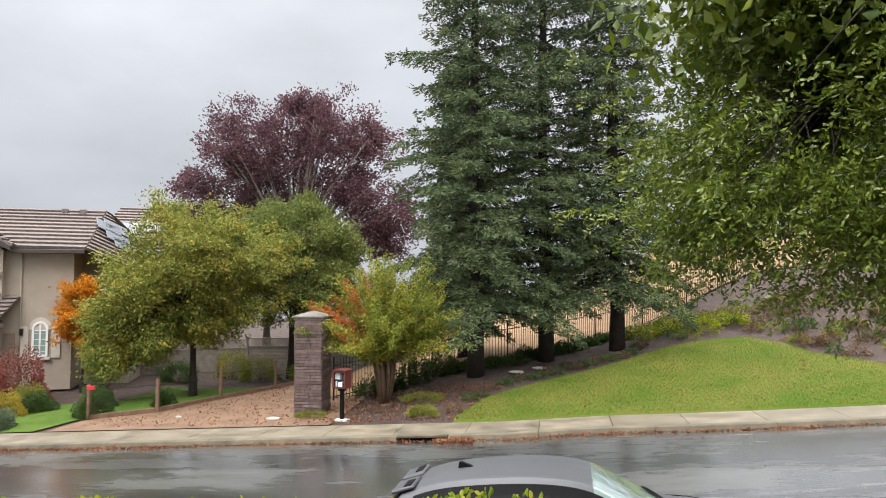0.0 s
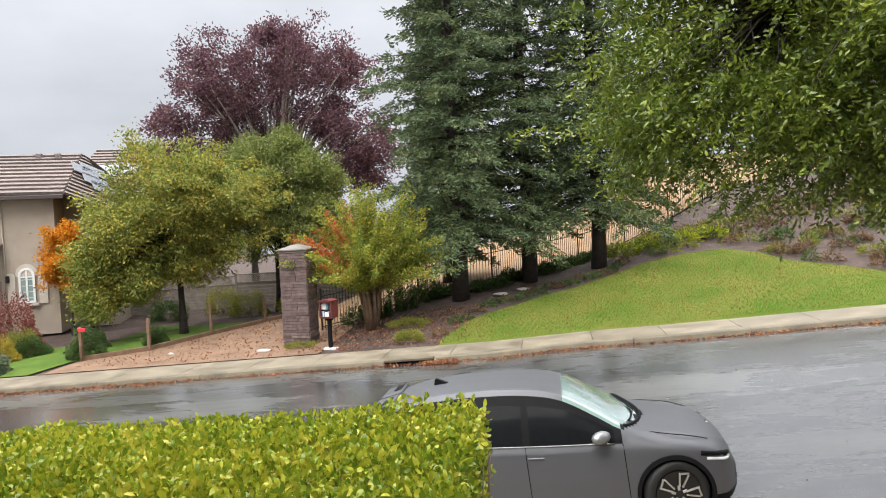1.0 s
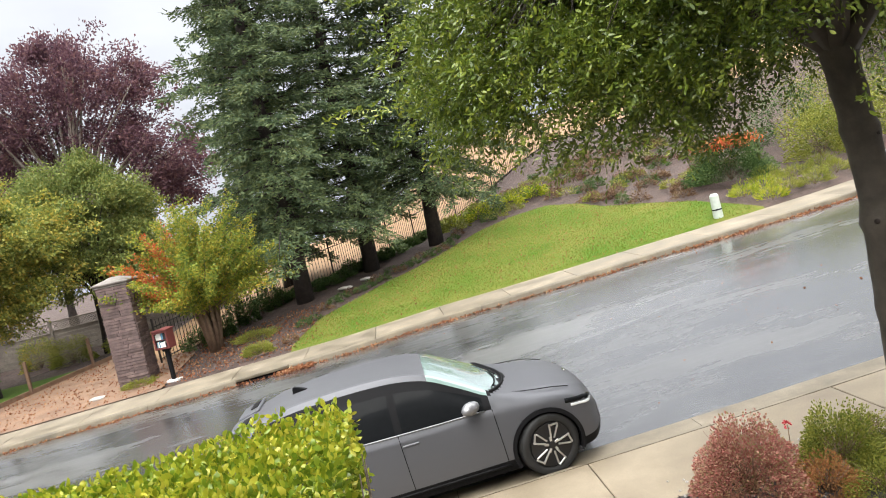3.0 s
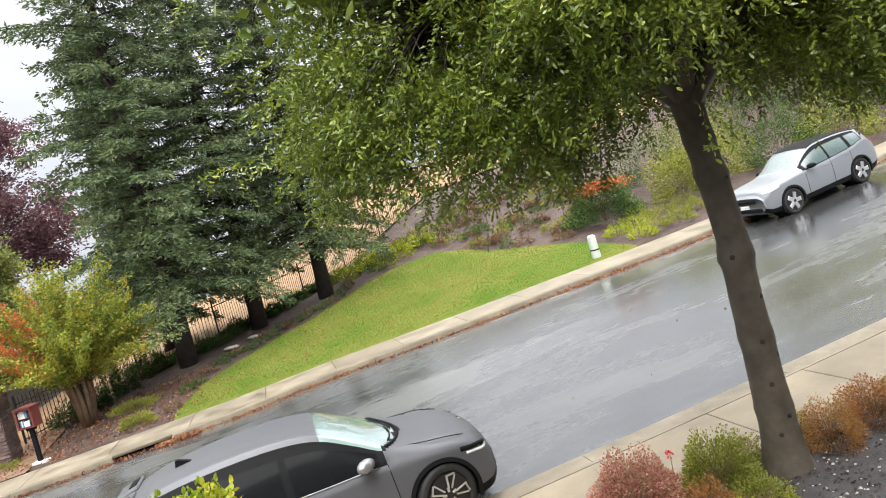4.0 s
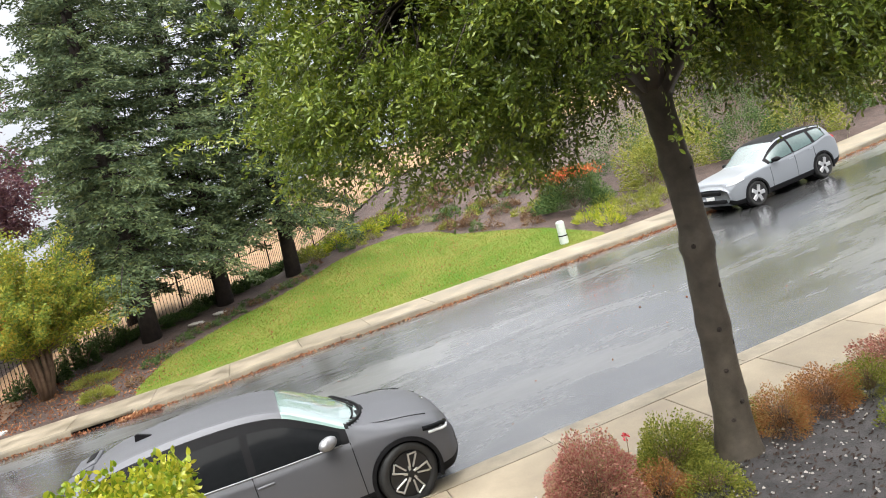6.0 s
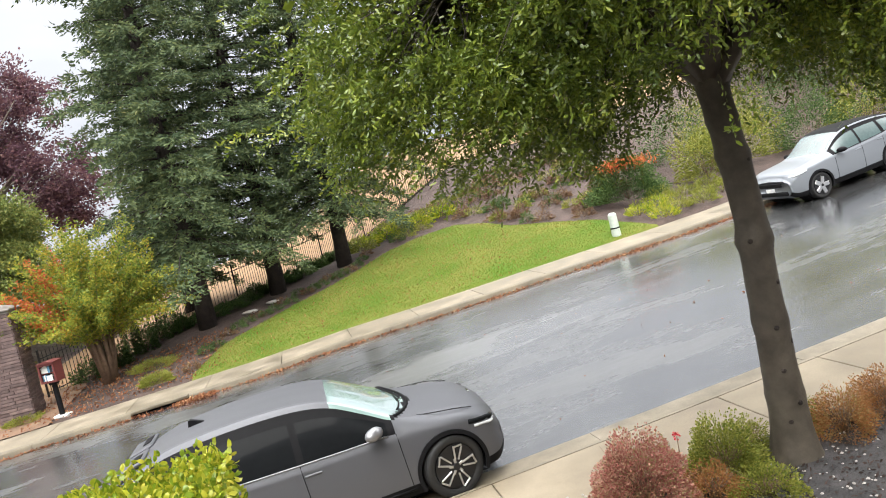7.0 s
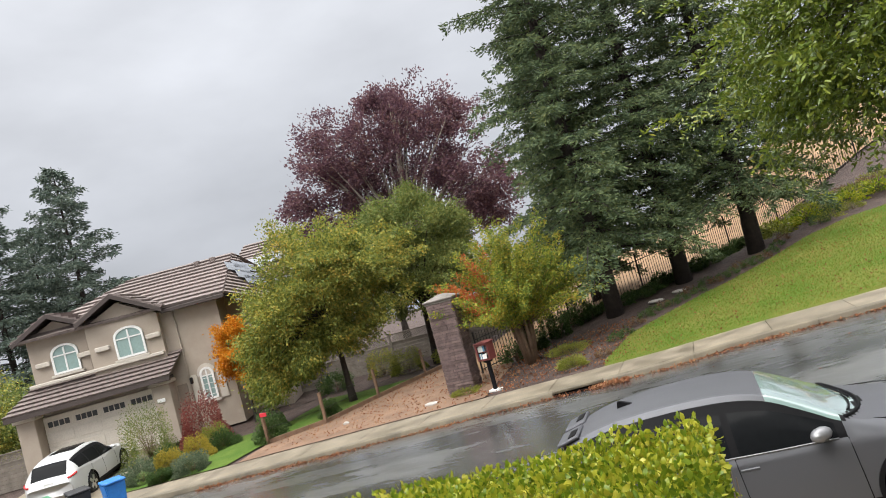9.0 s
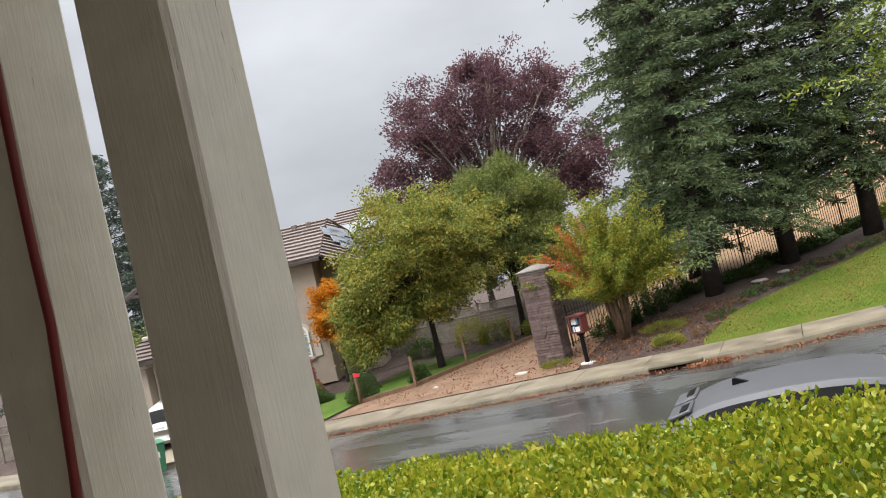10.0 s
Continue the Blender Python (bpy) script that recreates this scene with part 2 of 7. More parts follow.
M["gold"] = foliage("golden_leaves", [(0.12, (0.16, 0.15, 0.025)), (0.5, (0.36, 0.29, 0.04)), (0.9, (0.50, 0.36, 0.07))], 0.5, 0.3)
M["grey_shrub"] = foliage("grey_green_leaves", [(0.12, (0.06, 0.09, 0.05)), (0.5, (0.13, 0.17, 0.10)), (0.88, (0.24, 0.28, 0.18)), (0.97, (0.6, 0.6, 0.55))], 0.6, 0.25)
M["bank_brown"] = foliage("brown_dwarf_leaves", [(0.12, (0.09, 0.055, 0.035)), (0.5, (0.18, 0.10, 0.06)), (0.9, (0.22, 0.18, 0.08))], 0.6, 0.25)
M["new_growth"] = foliage("orange_red_new_leaves", [(0.15, (0.4, 0.07, 0.03)), (0.5, (0.55, 0.14, 0.05)), (0.9, (0.55, 0.25, 0.08))], 0.4, 0.3)
M["litter"] = foliage("fallen_leaves", [(0.15, (0.12, 0.045, 0.025)), (0.45, (0.25, 0.095, 0.045)), (0.75, (0.33, 0.175, 0.085)), (0.95, (0.46, 0.34, 0.20))], 0.7, 0.15)
M["iron"] = plain("black_iron", (0.015, 0.014, 0.013), 0.45, 0.3)
M["fence_wood"] = surface("weathered_fence_wood", (0.17, 0.145, 0.12), (0.27, 0.24, 0.2), 4.0, 50, 0.85, None, 0.5, 0.005, vary=0.1)
M["post_wood"] = surface("brown_post_wood", (0.14, 0.085, 0.05), (0.23, 0.14, 0.09), 5.0, 60, 0.8, None, 0.5, 0.005, vary=0.1)


# ---- mesh helpers ----
def link(name, me, material, parent=None, label=""):
    if material is not None:
        me.materials.append(material)
    ob = new(name, me)
    if parent is not None:
        ob.parent = parent
    return tagged(ob, label)


def part(name, bm, material, parent=None, label="", smooth=False):
    me = bpy.data.meshes.new(name)
    bm.normal_update()
    bm.to_mesh(me)
    bm.free()
    if smooth:
        me.shade_smooth()
    return link(name, me, material, parent, label)


def pydata(name, verts, faces, material, parent=None, label="", smooth=False):
    me = bpy.data.meshes.new(name)
    me.from_pydata(verts, [], faces)
    me.update()
    if smooth:
        me.shade_smooth()
    return link(name, me, material, parent, label)


def thing(name, label, category, m=None, group="", kind=""):
    ob = new(name)
    ob.empty_display_size = 0.2
    if m is not None:
        ob.matrix_world = m
    return tagged(ob, label, category, group, kind)


def box(bm, x0, x1, y0, y1, z0, z1, bevel=0.0, m=None):
    """A block between two corners, its edges rounded by bevel."""
    r = bmesh.ops.create_cube(bm, size=1)
    vs = r["verts"]
    for v in vs:
        v.co = Vector(((x0 + x1) / 2 + v.co.x * (x1 - x0), (y0 + y1) / 2 + v.co.y * (y1 - y0), (z0 + z1) / 2 + v.co.z * (z1 - z0)))
    if bevel:
        es = list({ed for v in vs for ed in v.link_edges})
        g = bmesh.ops.bevel(bm, geom=es, offset=bevel, segments=1, affect="EDGES")
        vs = list({v for fc in g["faces"] for v in fc.verts} | {v for v in vs if v.is_valid})
    if m is not None:
        for v in vs:
            v.co = m @ v.co
    return vs


def block(x0, x1, y0, y1, z0, z1, bevel=0.0, m=None):
    bm = bmesh.new()
    box(bm, x0, x1, y0, y1, z0, z1, bevel, m)
    return bm


def prism(bm, outline, axis_a, axis_b, axis_n, d0, d1, origin=(0, 0, 0)):
    """A flat outline (pairs along two axes) pushed from d0 to d1 along the third."""
    a, b, n, o = Vector(axis_a), Vector(axis_b), Vector(axis_n), Vector(origin)
    v0 = [bm.verts.new(o + a * p + b * q + n * d0) for p, q in outline]
    v1 = [bm.verts.new(o + a * p + b * q + n * d1) for p, q in outline]
    k = len(outline)
    bm.faces.new(v0)
    bm.faces.new(v1[::-1])
    for i in range(k):
        bm.faces.new((v0[i], v1[i], v1[(i + 1) % k], v0[(i + 1) % k]))
    bmesh.ops.recalc_face_normals(bm, faces=bm.faces[:])


class Tubes:
    """Tapered round limbs gathered into one mesh."""

    def __init__(self, sides=6):
        self.v, self.f, self.s = [], [], sides

    def add(self, pts, radii):
        s, base = self.s, len(self.v)
        pts = [Vector(p) for p in pts]
        for i, p in enumerate(pts):
            d = (pts[min(i + 1, len(pts) - 1)] - pts[max(i - 1, 0)]).normalized()
            a = d.orthogonal().normalized() if abs(d.z) > 0.95 else d.cross(Vector((0, 0, 1))).normalized()
            b = d.cross(a)
            for k in range(s):
                t = 2 * math.pi * k / s
                self.v.append(p + (a * math.cos(t) + b * math.sin(t)) * radii[i])
        for i in range(len(pts) - 1):
            for k in range(s):
                k2 = (k + 1) % s
                self.f.append((base + i * s + k, base + i * s + k2, base + (i + 1) * s + k2, base + (i + 1) * s + k))
        self.f.append(tuple(base + k for k in range(s))[::-1])
        self.f.append(tuple(base + (len(pts) - 1) * s + k for k in range(s)))
        return self

    def make(self, name, material, parent=None, label=""):
        return pydata(name, [tuple(v) for v in self.v], self.f, material, parent, label, True)


def leaves(name, pos, direction, length, width, material, parent=None, label="", seed=0, fold=0.25, spread=0.5, rounded=False):
    """Many small folded leaves of four corners each, or six for a rounder blade: pos, the way they point, their length and width."""
    rng = np.random.default_rng(seed)
    pos = np.asarray(pos, float)
    n = len(pos)
    d = np.asarray(direction, float) + rng.normal(0, spread, (n, 3))
    d /= np.linalg.norm(d, axis=1)[:, None] + 1e-9
    r = rng.normal(0, 1, (n, 3))
    r[:, 2] *= 0.5
    s = np.cross(d, r)
    s /= np.linalg.norm(s, axis=1)[:, None] + 1e-9
    u = np.cross(s, d)
    L = (length * rng.uniform(0.65, 1.3, n))[:, None]
    W = (width * rng.uniform(0.7, 1.25, n))[:, None]
    if rounded:
        rows = ((0, 0), (0.34, 0.5), (0.74, 0.42), (1, 0), (0.74, -0.42), (0.34, -0.5))
        tris = [0, 1, 5, 1, 2, 5, 2, 4, 5, 2, 3, 4]
    else:
        rows = ((0, 0), (0.5, 0.5), (1, 0), (0.5, -0.5))
        tris = [0, 1, 2, 0, 2, 3]
    k, nt = len(rows), len(tris) // 3
    v = np.empty((n, k, 3))
    for i, (a, b) in enumerate(rows):
        v[:, i] = pos + d * L * a + s * W * b + u * W * fold * abs(b) * 2
    me = bpy.data.meshes.new(name)
    me.vertices.add(k * n)
    me.vertices.foreach_set("co", v.reshape(-1))
    me.loops.add(3 * nt * n)
    q = np.arange(n)[:, None] * k
    me.loops.foreach_set("vertex_index", (q + np.array([tris])).reshape(-1).astype(np.int32))
    me.polygons.add(nt * n)
    me.polygons.foreach_set("loop_start", (np.arange(nt * n) * 3).astype(np.int32))
    me.update(calc_edges=True)
    return link(name, me, material, parent, label)


# ---- the lie of the land ----
def sm(a, b, v):
    t = min(1.0, max(0.0, (v - a) / (b - a)))
    return t * t * (3 - 2 * t)


def lerp_table(table, x):
    return float(np.interp(x, [p[0] for p in table], [p[1] for p in table]))


def road_z(x):
    u = max(-42.0, min(34.0, x - 1.2))
    return 0.053 * u + (0.002 if u > 0 else 0.0007) * u * u


def far_edge(x):
    u = max(-22.0, min(40.0, x))
    return 18.5 - 0.004 * min(0.0, u) ** 2 - 0.001 * max(0.0, u - 6) ** 2 + 0.55 * sm(-2.2, 0.8, u) * (1 - sm(6.5, 13.5, u))


NEAR_EDGE = 8.40        # edge of the asphalt on the near side
FAR_WALK = 0.2          # the kerb's depth
WALK_W = 1.85            # kerb and pavement together
NEAR_BACK = 6.56        # back of the near pavement


def back_z(x, y):
    """Ground behind the far pavement."""
    d = max(0.0, y - far_edge(x) - WALK_W)
    s = 0.03 + 0.09 * sm(-9, -3, x) + 0.05 * sm(-2, 6, x)
    up = 0.02 + 0.30 * sm(2, 10, x) * (1 - 0.75 * sm(16, 26, d))
    return road_z(x) + 0.17 + s * min(d, 9) + min(max(0.0, d - 9), 45) * up


def front_z(x, y):
    """Ground between the near pavement and the house that the camera looks from."""
    d = max(0.0, NEAR_BACK - y)
    return road_z(x) + 0.10 + 0.02 * min(d, 1.6) + max(0.0, d - 1.6) * (0.30 - 0.2 * sm(0, 4, x))


def ground_z(x, y):
    if y > far_edge(x) + WALK_W:
        return back_z(x, y)
    if y < NEAR_BACK:
        return front_z(x, max(y, 0.2))
    return road_z(x) - 0.12


def strip(name, x0, x1, nx, low, high, ny, z, material, label="", kind="structure", category="", parent=None):
    """A sheet between the lines low(x) and high(x), laid over the height z(x, y)."""
    vs, fs = [], []
    for i in range(nx + 1):
        x = x0 + (x1 - x0) * i / nx
        a, b = low(x), high(x)
        for j in range(ny + 1):
            y = a + (b - a) * j / ny
            vs.append((x, y, z(x, y)))
    for i in range(nx):
        for j in range(ny):
            k = i * (ny + 1) + j
            fs.append((k, k + ny + 1, k + ny + 2, k + 1))
    ob = pydata(name, vs, fs, material, parent, smooth=True)
    return tagged(ob, label, category, "", kind)


# ---- ground, road, pavements ----
def sheet():
    xs = np.concatenate([np.linspace(-400, -60, 14), np.linspace(-55, 45, 101), np.linspace(50, 400, 14)])
    ys = np.concatenate([np.linspace(-120, -5, 12), np.linspace(0, 60, 121), np.linspace(65, 500, 20)])
    vs, fs = [], []
    for x in xs:
        for y in ys:
            z = ground_z(x, y)
            if 60 < y:
                z -= 0.03 * (y - 60)
            vs.append((x, y, z - 0.03))
    n = len(ys)
    for i in range(len(xs) - 1):
        for j in range(n - 1):
            k = i * n + j
            fs.append((k, k + n, k + n + 1, k + 1))
    return tagged(pydata("ground", vs, fs, M["soil"], smooth=True), "brown mulch and bare soil", "ground", "", "structure")


ground = sheet()
road = strip("road", -60, 45, 210, lambda x: NEAR_EDGE, lambda x: far_edge(x) - 0.02, 24,
             lambda x, y: road_z(x) + 0.03 * math.sin(math.pi * (y - NEAR_EDGE) / (far_edge(x) - NEAR_EDGE)), M["asphalt"], "wet dark asphalt street with faint patches", "structure", "road")



def slab_row(owner, name, x0, x1, step, low, high, z, thick, material, bev=0.012):
    """Slabs along the street, each an own piece with a joint between."""
    x = x0
    while x < x1:
        a, b = x + 0.006, min(x + step, x1) - 0.006
        bm = bmesh.new()
        pts = [(a, low(a)), (b, low(b)), (b, high(b)), (a, high(a))]
        top = [bm.verts.new((p, q, z(p, q))) for p, q in pts]
        cx, cy = (a + b) / 2, sum(q for _, q in pts) / 4
        ins = [bm.verts.new((cx + (p - cx) * (1 - 2 * bev / step), cy + (q - cy) * (1 - bev), z(p, q) + bev * 0.6)) for p, q in pts]
        bot = [bm.verts.new((p, q, z(p, q) - thick)) for p, q in pts]
        bm.faces.new(ins)
        for i in range(4):
            j = (i + 1) % 4
            bm.faces.new((top[i], top[j], ins[j], ins[i]))
            bm.faces.new((bot[i], bot[j], top[j], top[i]))
        part(name, bm, material, owner)
        x += step


far_pavement = tagged(new("pavement"), "damp buff concrete pavement along the far side", "pavement", "", "structure")
near_pavement = tagged(new("pavement"), "damp buff concrete pavement on the near side", "pavement", "", "structure")
slab_row(far_pavement, "slab", -40, 32, 1.95, lambda x: far_edge(x) + FAR_WALK, lambda x: far_edge(x) + WALK_W, lambda x, y: road_z(x) + 0.15, 0.25, M["concrete"])
slab_row(near_pavement, "slab", -12, 26, 1.5, lambda x: NEAR_BACK, lambda x: 7.82, lambda x, y: road_z(x) + 0.10, 0.2, M["near_concrete"])
far_kerb = tagged(new("kerb"), "concrete kerb with rust-brown leaf stains", "kerb", "", "structure")
near_kerb = tagged(new("kerb"), "low rolled concrete kerb and gutter", "kerb", "", "structure")


def kerb_piece(owner, a, b, profile, y_of, material):
    """A kerb stone: a cross profile (offset, height) carried from a to b."""
    bm = bmesh.new()
    n = 3
    rings = []
    for i in range(n + 1):
        x = a + (b - a) * i / n
        rings.append([bm.verts.new((x, y_of(x) + o, road_z(x) + h)) for o, h in profile])
    for i in range(n):
        for j in range(len(profile) - 1):
            bm.faces.new((rings[i][j], rings[i + 1][j], rings[i + 1][j + 1], rings[i][j + 1]))
    for r in (rings[0], rings[-1]):
        bm.faces.new(r)
    bmesh.ops.recalc_face_normals(bm, faces=bm.faces[:])
    part("kerb_stone", bm, material, owner)


DRAIN = (-4.75, -3.35)
x = -40.0
while x < 32:
    a, b = x + 0.005, x + 2.995
    segs = [(a, b)]
    if a < DRAIN[1] and b > DRAIN[0]:
        segs = [s for s in ((a, min(b, DRAIN[0])), (max(a, DRAIN[1]), b)) if s[1] - s[0] > 0.1]
    for s in segs:
        kerb_piece(far_kerb, *s, [(0.0, -0.2), (0.0, 0.02), (0.035, 0.13), (0.06, 0.155), (0.194, 0.162), (0.194, -0.2)], far_edge, M["kerb"])
    x += 3.0
x = -12.0
while x < 26:
    kerb_piece(near_kerb, x + 0.005, x + 2.995, [(0.0, -0.2), (0.0, 0.008), (-0.36, 0.012), (-0.46, 0.07), (-0.52, 0.105), (-0.575, 0.11), (-0.575, -0.2)],
               lambda x: NEAR_EDGE, M["near_kerb"])
    x += 3.0

# lawn behind the far pavement
LAWN_TOP = [(-3.5, 20.7), (-2.8, 22.9), (-0.4, 25.5), (1.7, 27.0), (3.5, 28.5), (5.1, 29.1), (6.8, 29.2), (7.8, 27.9), (8.3, 26.3), (9.4, 24.9), (10.5, 23.2), (11.3, 20.6)]


def lawn_low(x):
    return far_edge(x) + WALK_W - 0.03


lawn = strip("lawn", -3.5, 11.3, 90, lawn_low, lambda x: max(lawn_low(x) + 0.02, lerp_table(LAWN_TOP, x)), 50, lambda x, y: back_z(x, y) + 0.03 - 0.06 * max(0.0, 1 - (y - lawn_low(x)) / 0.12), M["turf"],
             "mown lawn, green with browned patches", "structure", "lawn")
# clay path beside the pillar, and the neighbour's lawn
RAIL = [(-16.2, 20.75), (-15.8, 21.1), (-14.1, 22.35), (-13.05, 24.85), (-11.87, 27.2), (-10.9, 29.5)]
path = strip("path", -15.9, -7.2, 50, lambda x: far_edge(x) + WALK_W - 0.02, lambda x: lerp_table(RAIL + [(-10.0, 31.0), (-7.0, 31.0)], x) if x < -9.4 else 31 - (x + 9.4) * 3.2, 30,
             lambda x, y: back_z(x, y) + 0.015, M["dirt"], "orange-brown clay path strewn with leaves", "structure", "path")
left_lawn = strip("lawn", -23.0, -11.9, 60, lambda x: far_edge(x) + WALK_W - 0.02 if x < -16.2 else lerp_table(RAIL, x) + 0.15,
                  lambda x: 22.8 + 0.25 * (x + 23) if x < -17 else 27.6 + 0.2 * math.sin(x), 30, lambda x, y: back_z(x, y) + 0.02, M["turf_left"],
                  "bright green neighbouring lawn", "structure", "lawn")
# dry hill behind the iron fence
FENCE = [(-8.4, 24.2), (-5.4, 27.4), (-2.5, 28.7), (1.2, 32.5), (3.6, 35.2), (5.9, 36.4), (9.5, 37.4)]
hill = strip("hillside", -10, 60, 70, lambda x: lerp_table(FENCE, x) + 0.3, lambda x: 75.0, 30, lambda x, y: back_z(x, y) + 0.04 + 0.05 * max(0, y - 40) * sm(-2, 6, x),
             M["golden"], "dry golden grass slope behind the fence", "structure", "hillside")
# mulched bed in front of the near shrubs
near_bed = strip("flower_bed", -9, 16, 60, lambda x: 1.2, lambda x: NEAR_BACK - 0.02, 20, lambda x, y: front_z(x, y) + 0.012 + 0.02 * math.sin(7 * x) * math.sin(6 * y), M["dark_mulch"],
                 "dark wet mulch with pale stones", "structure", "flower bed")


def scatter(n, seed, xr, yr, inside, z):
    rng = np.random.default_rng(seed)
    out = []
    while len(out) < n:
        x, y = rng.uniform(*xr), rng.uniform(*yr)
        if inside(x, y):
            out.append((x, y, z(x, y)))
    return np.array(out)


def in_lawn(x, y):
    return lawn_low(x) < y < lerp_table(LAWN_TOP, x)


g = scatter(52000, 3, (-3.4, 11.2), (20.1, 29.2), in_lawn, lambda x, y: back_z(x, y) + 0.025)
tagged(leaves("grass", g, np.tile((0, 0, 1.0), (len(g), 1)), 0.055, 0.012, M["blade"], None, "", 3, 0.1, 0.45), "short green and straw grass blades", "grass", "", "stuff")


# ---- trees ----
def crown_points(rng, blobs, n, per, spread, hollow=0.55):
    """Clusters of leaf places near the surface of a union of ellipsoids."""
    cs, w = [], np.array([b[3] * b[4] * b[5] for b in blobs]) ** 0.67
    pick = rng.choice(len(blobs), n, p=w / w.sum())
    pick = pick[:max(8, n // 7)]
    for k in pick:
        cx, cy, cz, rx, ry, rz = blobs[k]
        d = rng.normal(0, 1, 3)
        d /= np.linalg.norm(d)
        r = rng.uniform(hollow, 1.0) ** 0.6
        c = np.array((cx + d[0] * r * rx, cy + d[1] * r * ry, cz + d[2] * r * rz))
        # a bough: small clusters gathered about one end
        size = 0.24 * (rx + ry + rz) / 3 * rng.uniform(0.6, 1.25)
        for _ in range(7):
            cs.append(c + rng.normal(0, 1, 3) * size * np.array([1, 1, 0.8]))
    n = len(cs)
    cs = np.array(cs)
    pts = np.repeat(cs, per, axis=0) + rng.normal(0, spread, (n * per, 3)) * np.array([1, 1, 0.7])
    return cs, pts


def broad_tree(name, label, base, trunk_top, trunk_r, blobs, n, per, spread, leaf, leaf_w, mat, bark, seed, limbs=40, droop=-0.3, forks=5, crown_label="", limb_r=0.05):
    rng = np.random.default_rng(seed)
    tree = thing(name, label, "tree", Matrix.Translation(base))
    b = Vector(base)
    cs, pts = crown_points(rng, blobs, n, per, spread, 0.4)
    top = Vector(trunk_top) - b
    tr = Tubes(10)
    k = 9
    line = []
    for i in range(k + 1):
        t = i / k
        p = top * t + Vector((0.06 * math.sin(3 * t + seed), 0.06 * math.cos(4 * t + seed), 0)) * t
        line.append(p)
    line[0] = line[0] - Vector((0, 0, 0.25))
    tr.add(line, [trunk_r * (1.45 - 0.45 * min(1, 4 * i / k)) * (1 - 0.4 * i / k) for i in range(k + 1)])
    tr.make("trunk", bark, tree)
    lb = Tubes(5)
    for c in cs[rng.choice(len(cs), min(limbs, len(cs)), replace=False)]:
        tgt = Vector(c) - b
        s = rng.uniform(0.62, 1.0)
        st = line[-1] * s + line[0] * (1 - s) if s < 1 else line[-1]
        mid = st.lerp(tgt, 0.5) + Vector((rng.normal(0, 0.12), rng.normal(0, 0.12), 0.12 * (tgt - st).length))
        L = (tgt - st).length
        r0 = limb_r * min(1.6, 0.5 + 0.2 * L)
        lb.add([st, st.lerp(mid, 0.5), mid, mid.lerp(tgt, 0.55), tgt], [r0, r0 * 0.8, r0 * 0.55, r0 * 0.35, r0 * 0.12])
    lb.make("branching", bark, tree)
    ctr = np.array([np.mean([q[0] for q in blobs]), np.mean([q[1] for q in blobs]), np.mean([q[2] for q in blobs])])
    d = pts - ctr
    d /= np.linalg.norm(d, axis=1)[:, None] + 1e-6
    d[:, 2] += droop
    leaves("crown", pts - np.array(base), d, leaf, leaf_w, mat, tree, crown_label, seed + 5, 0.2, 0.9)
    return tree


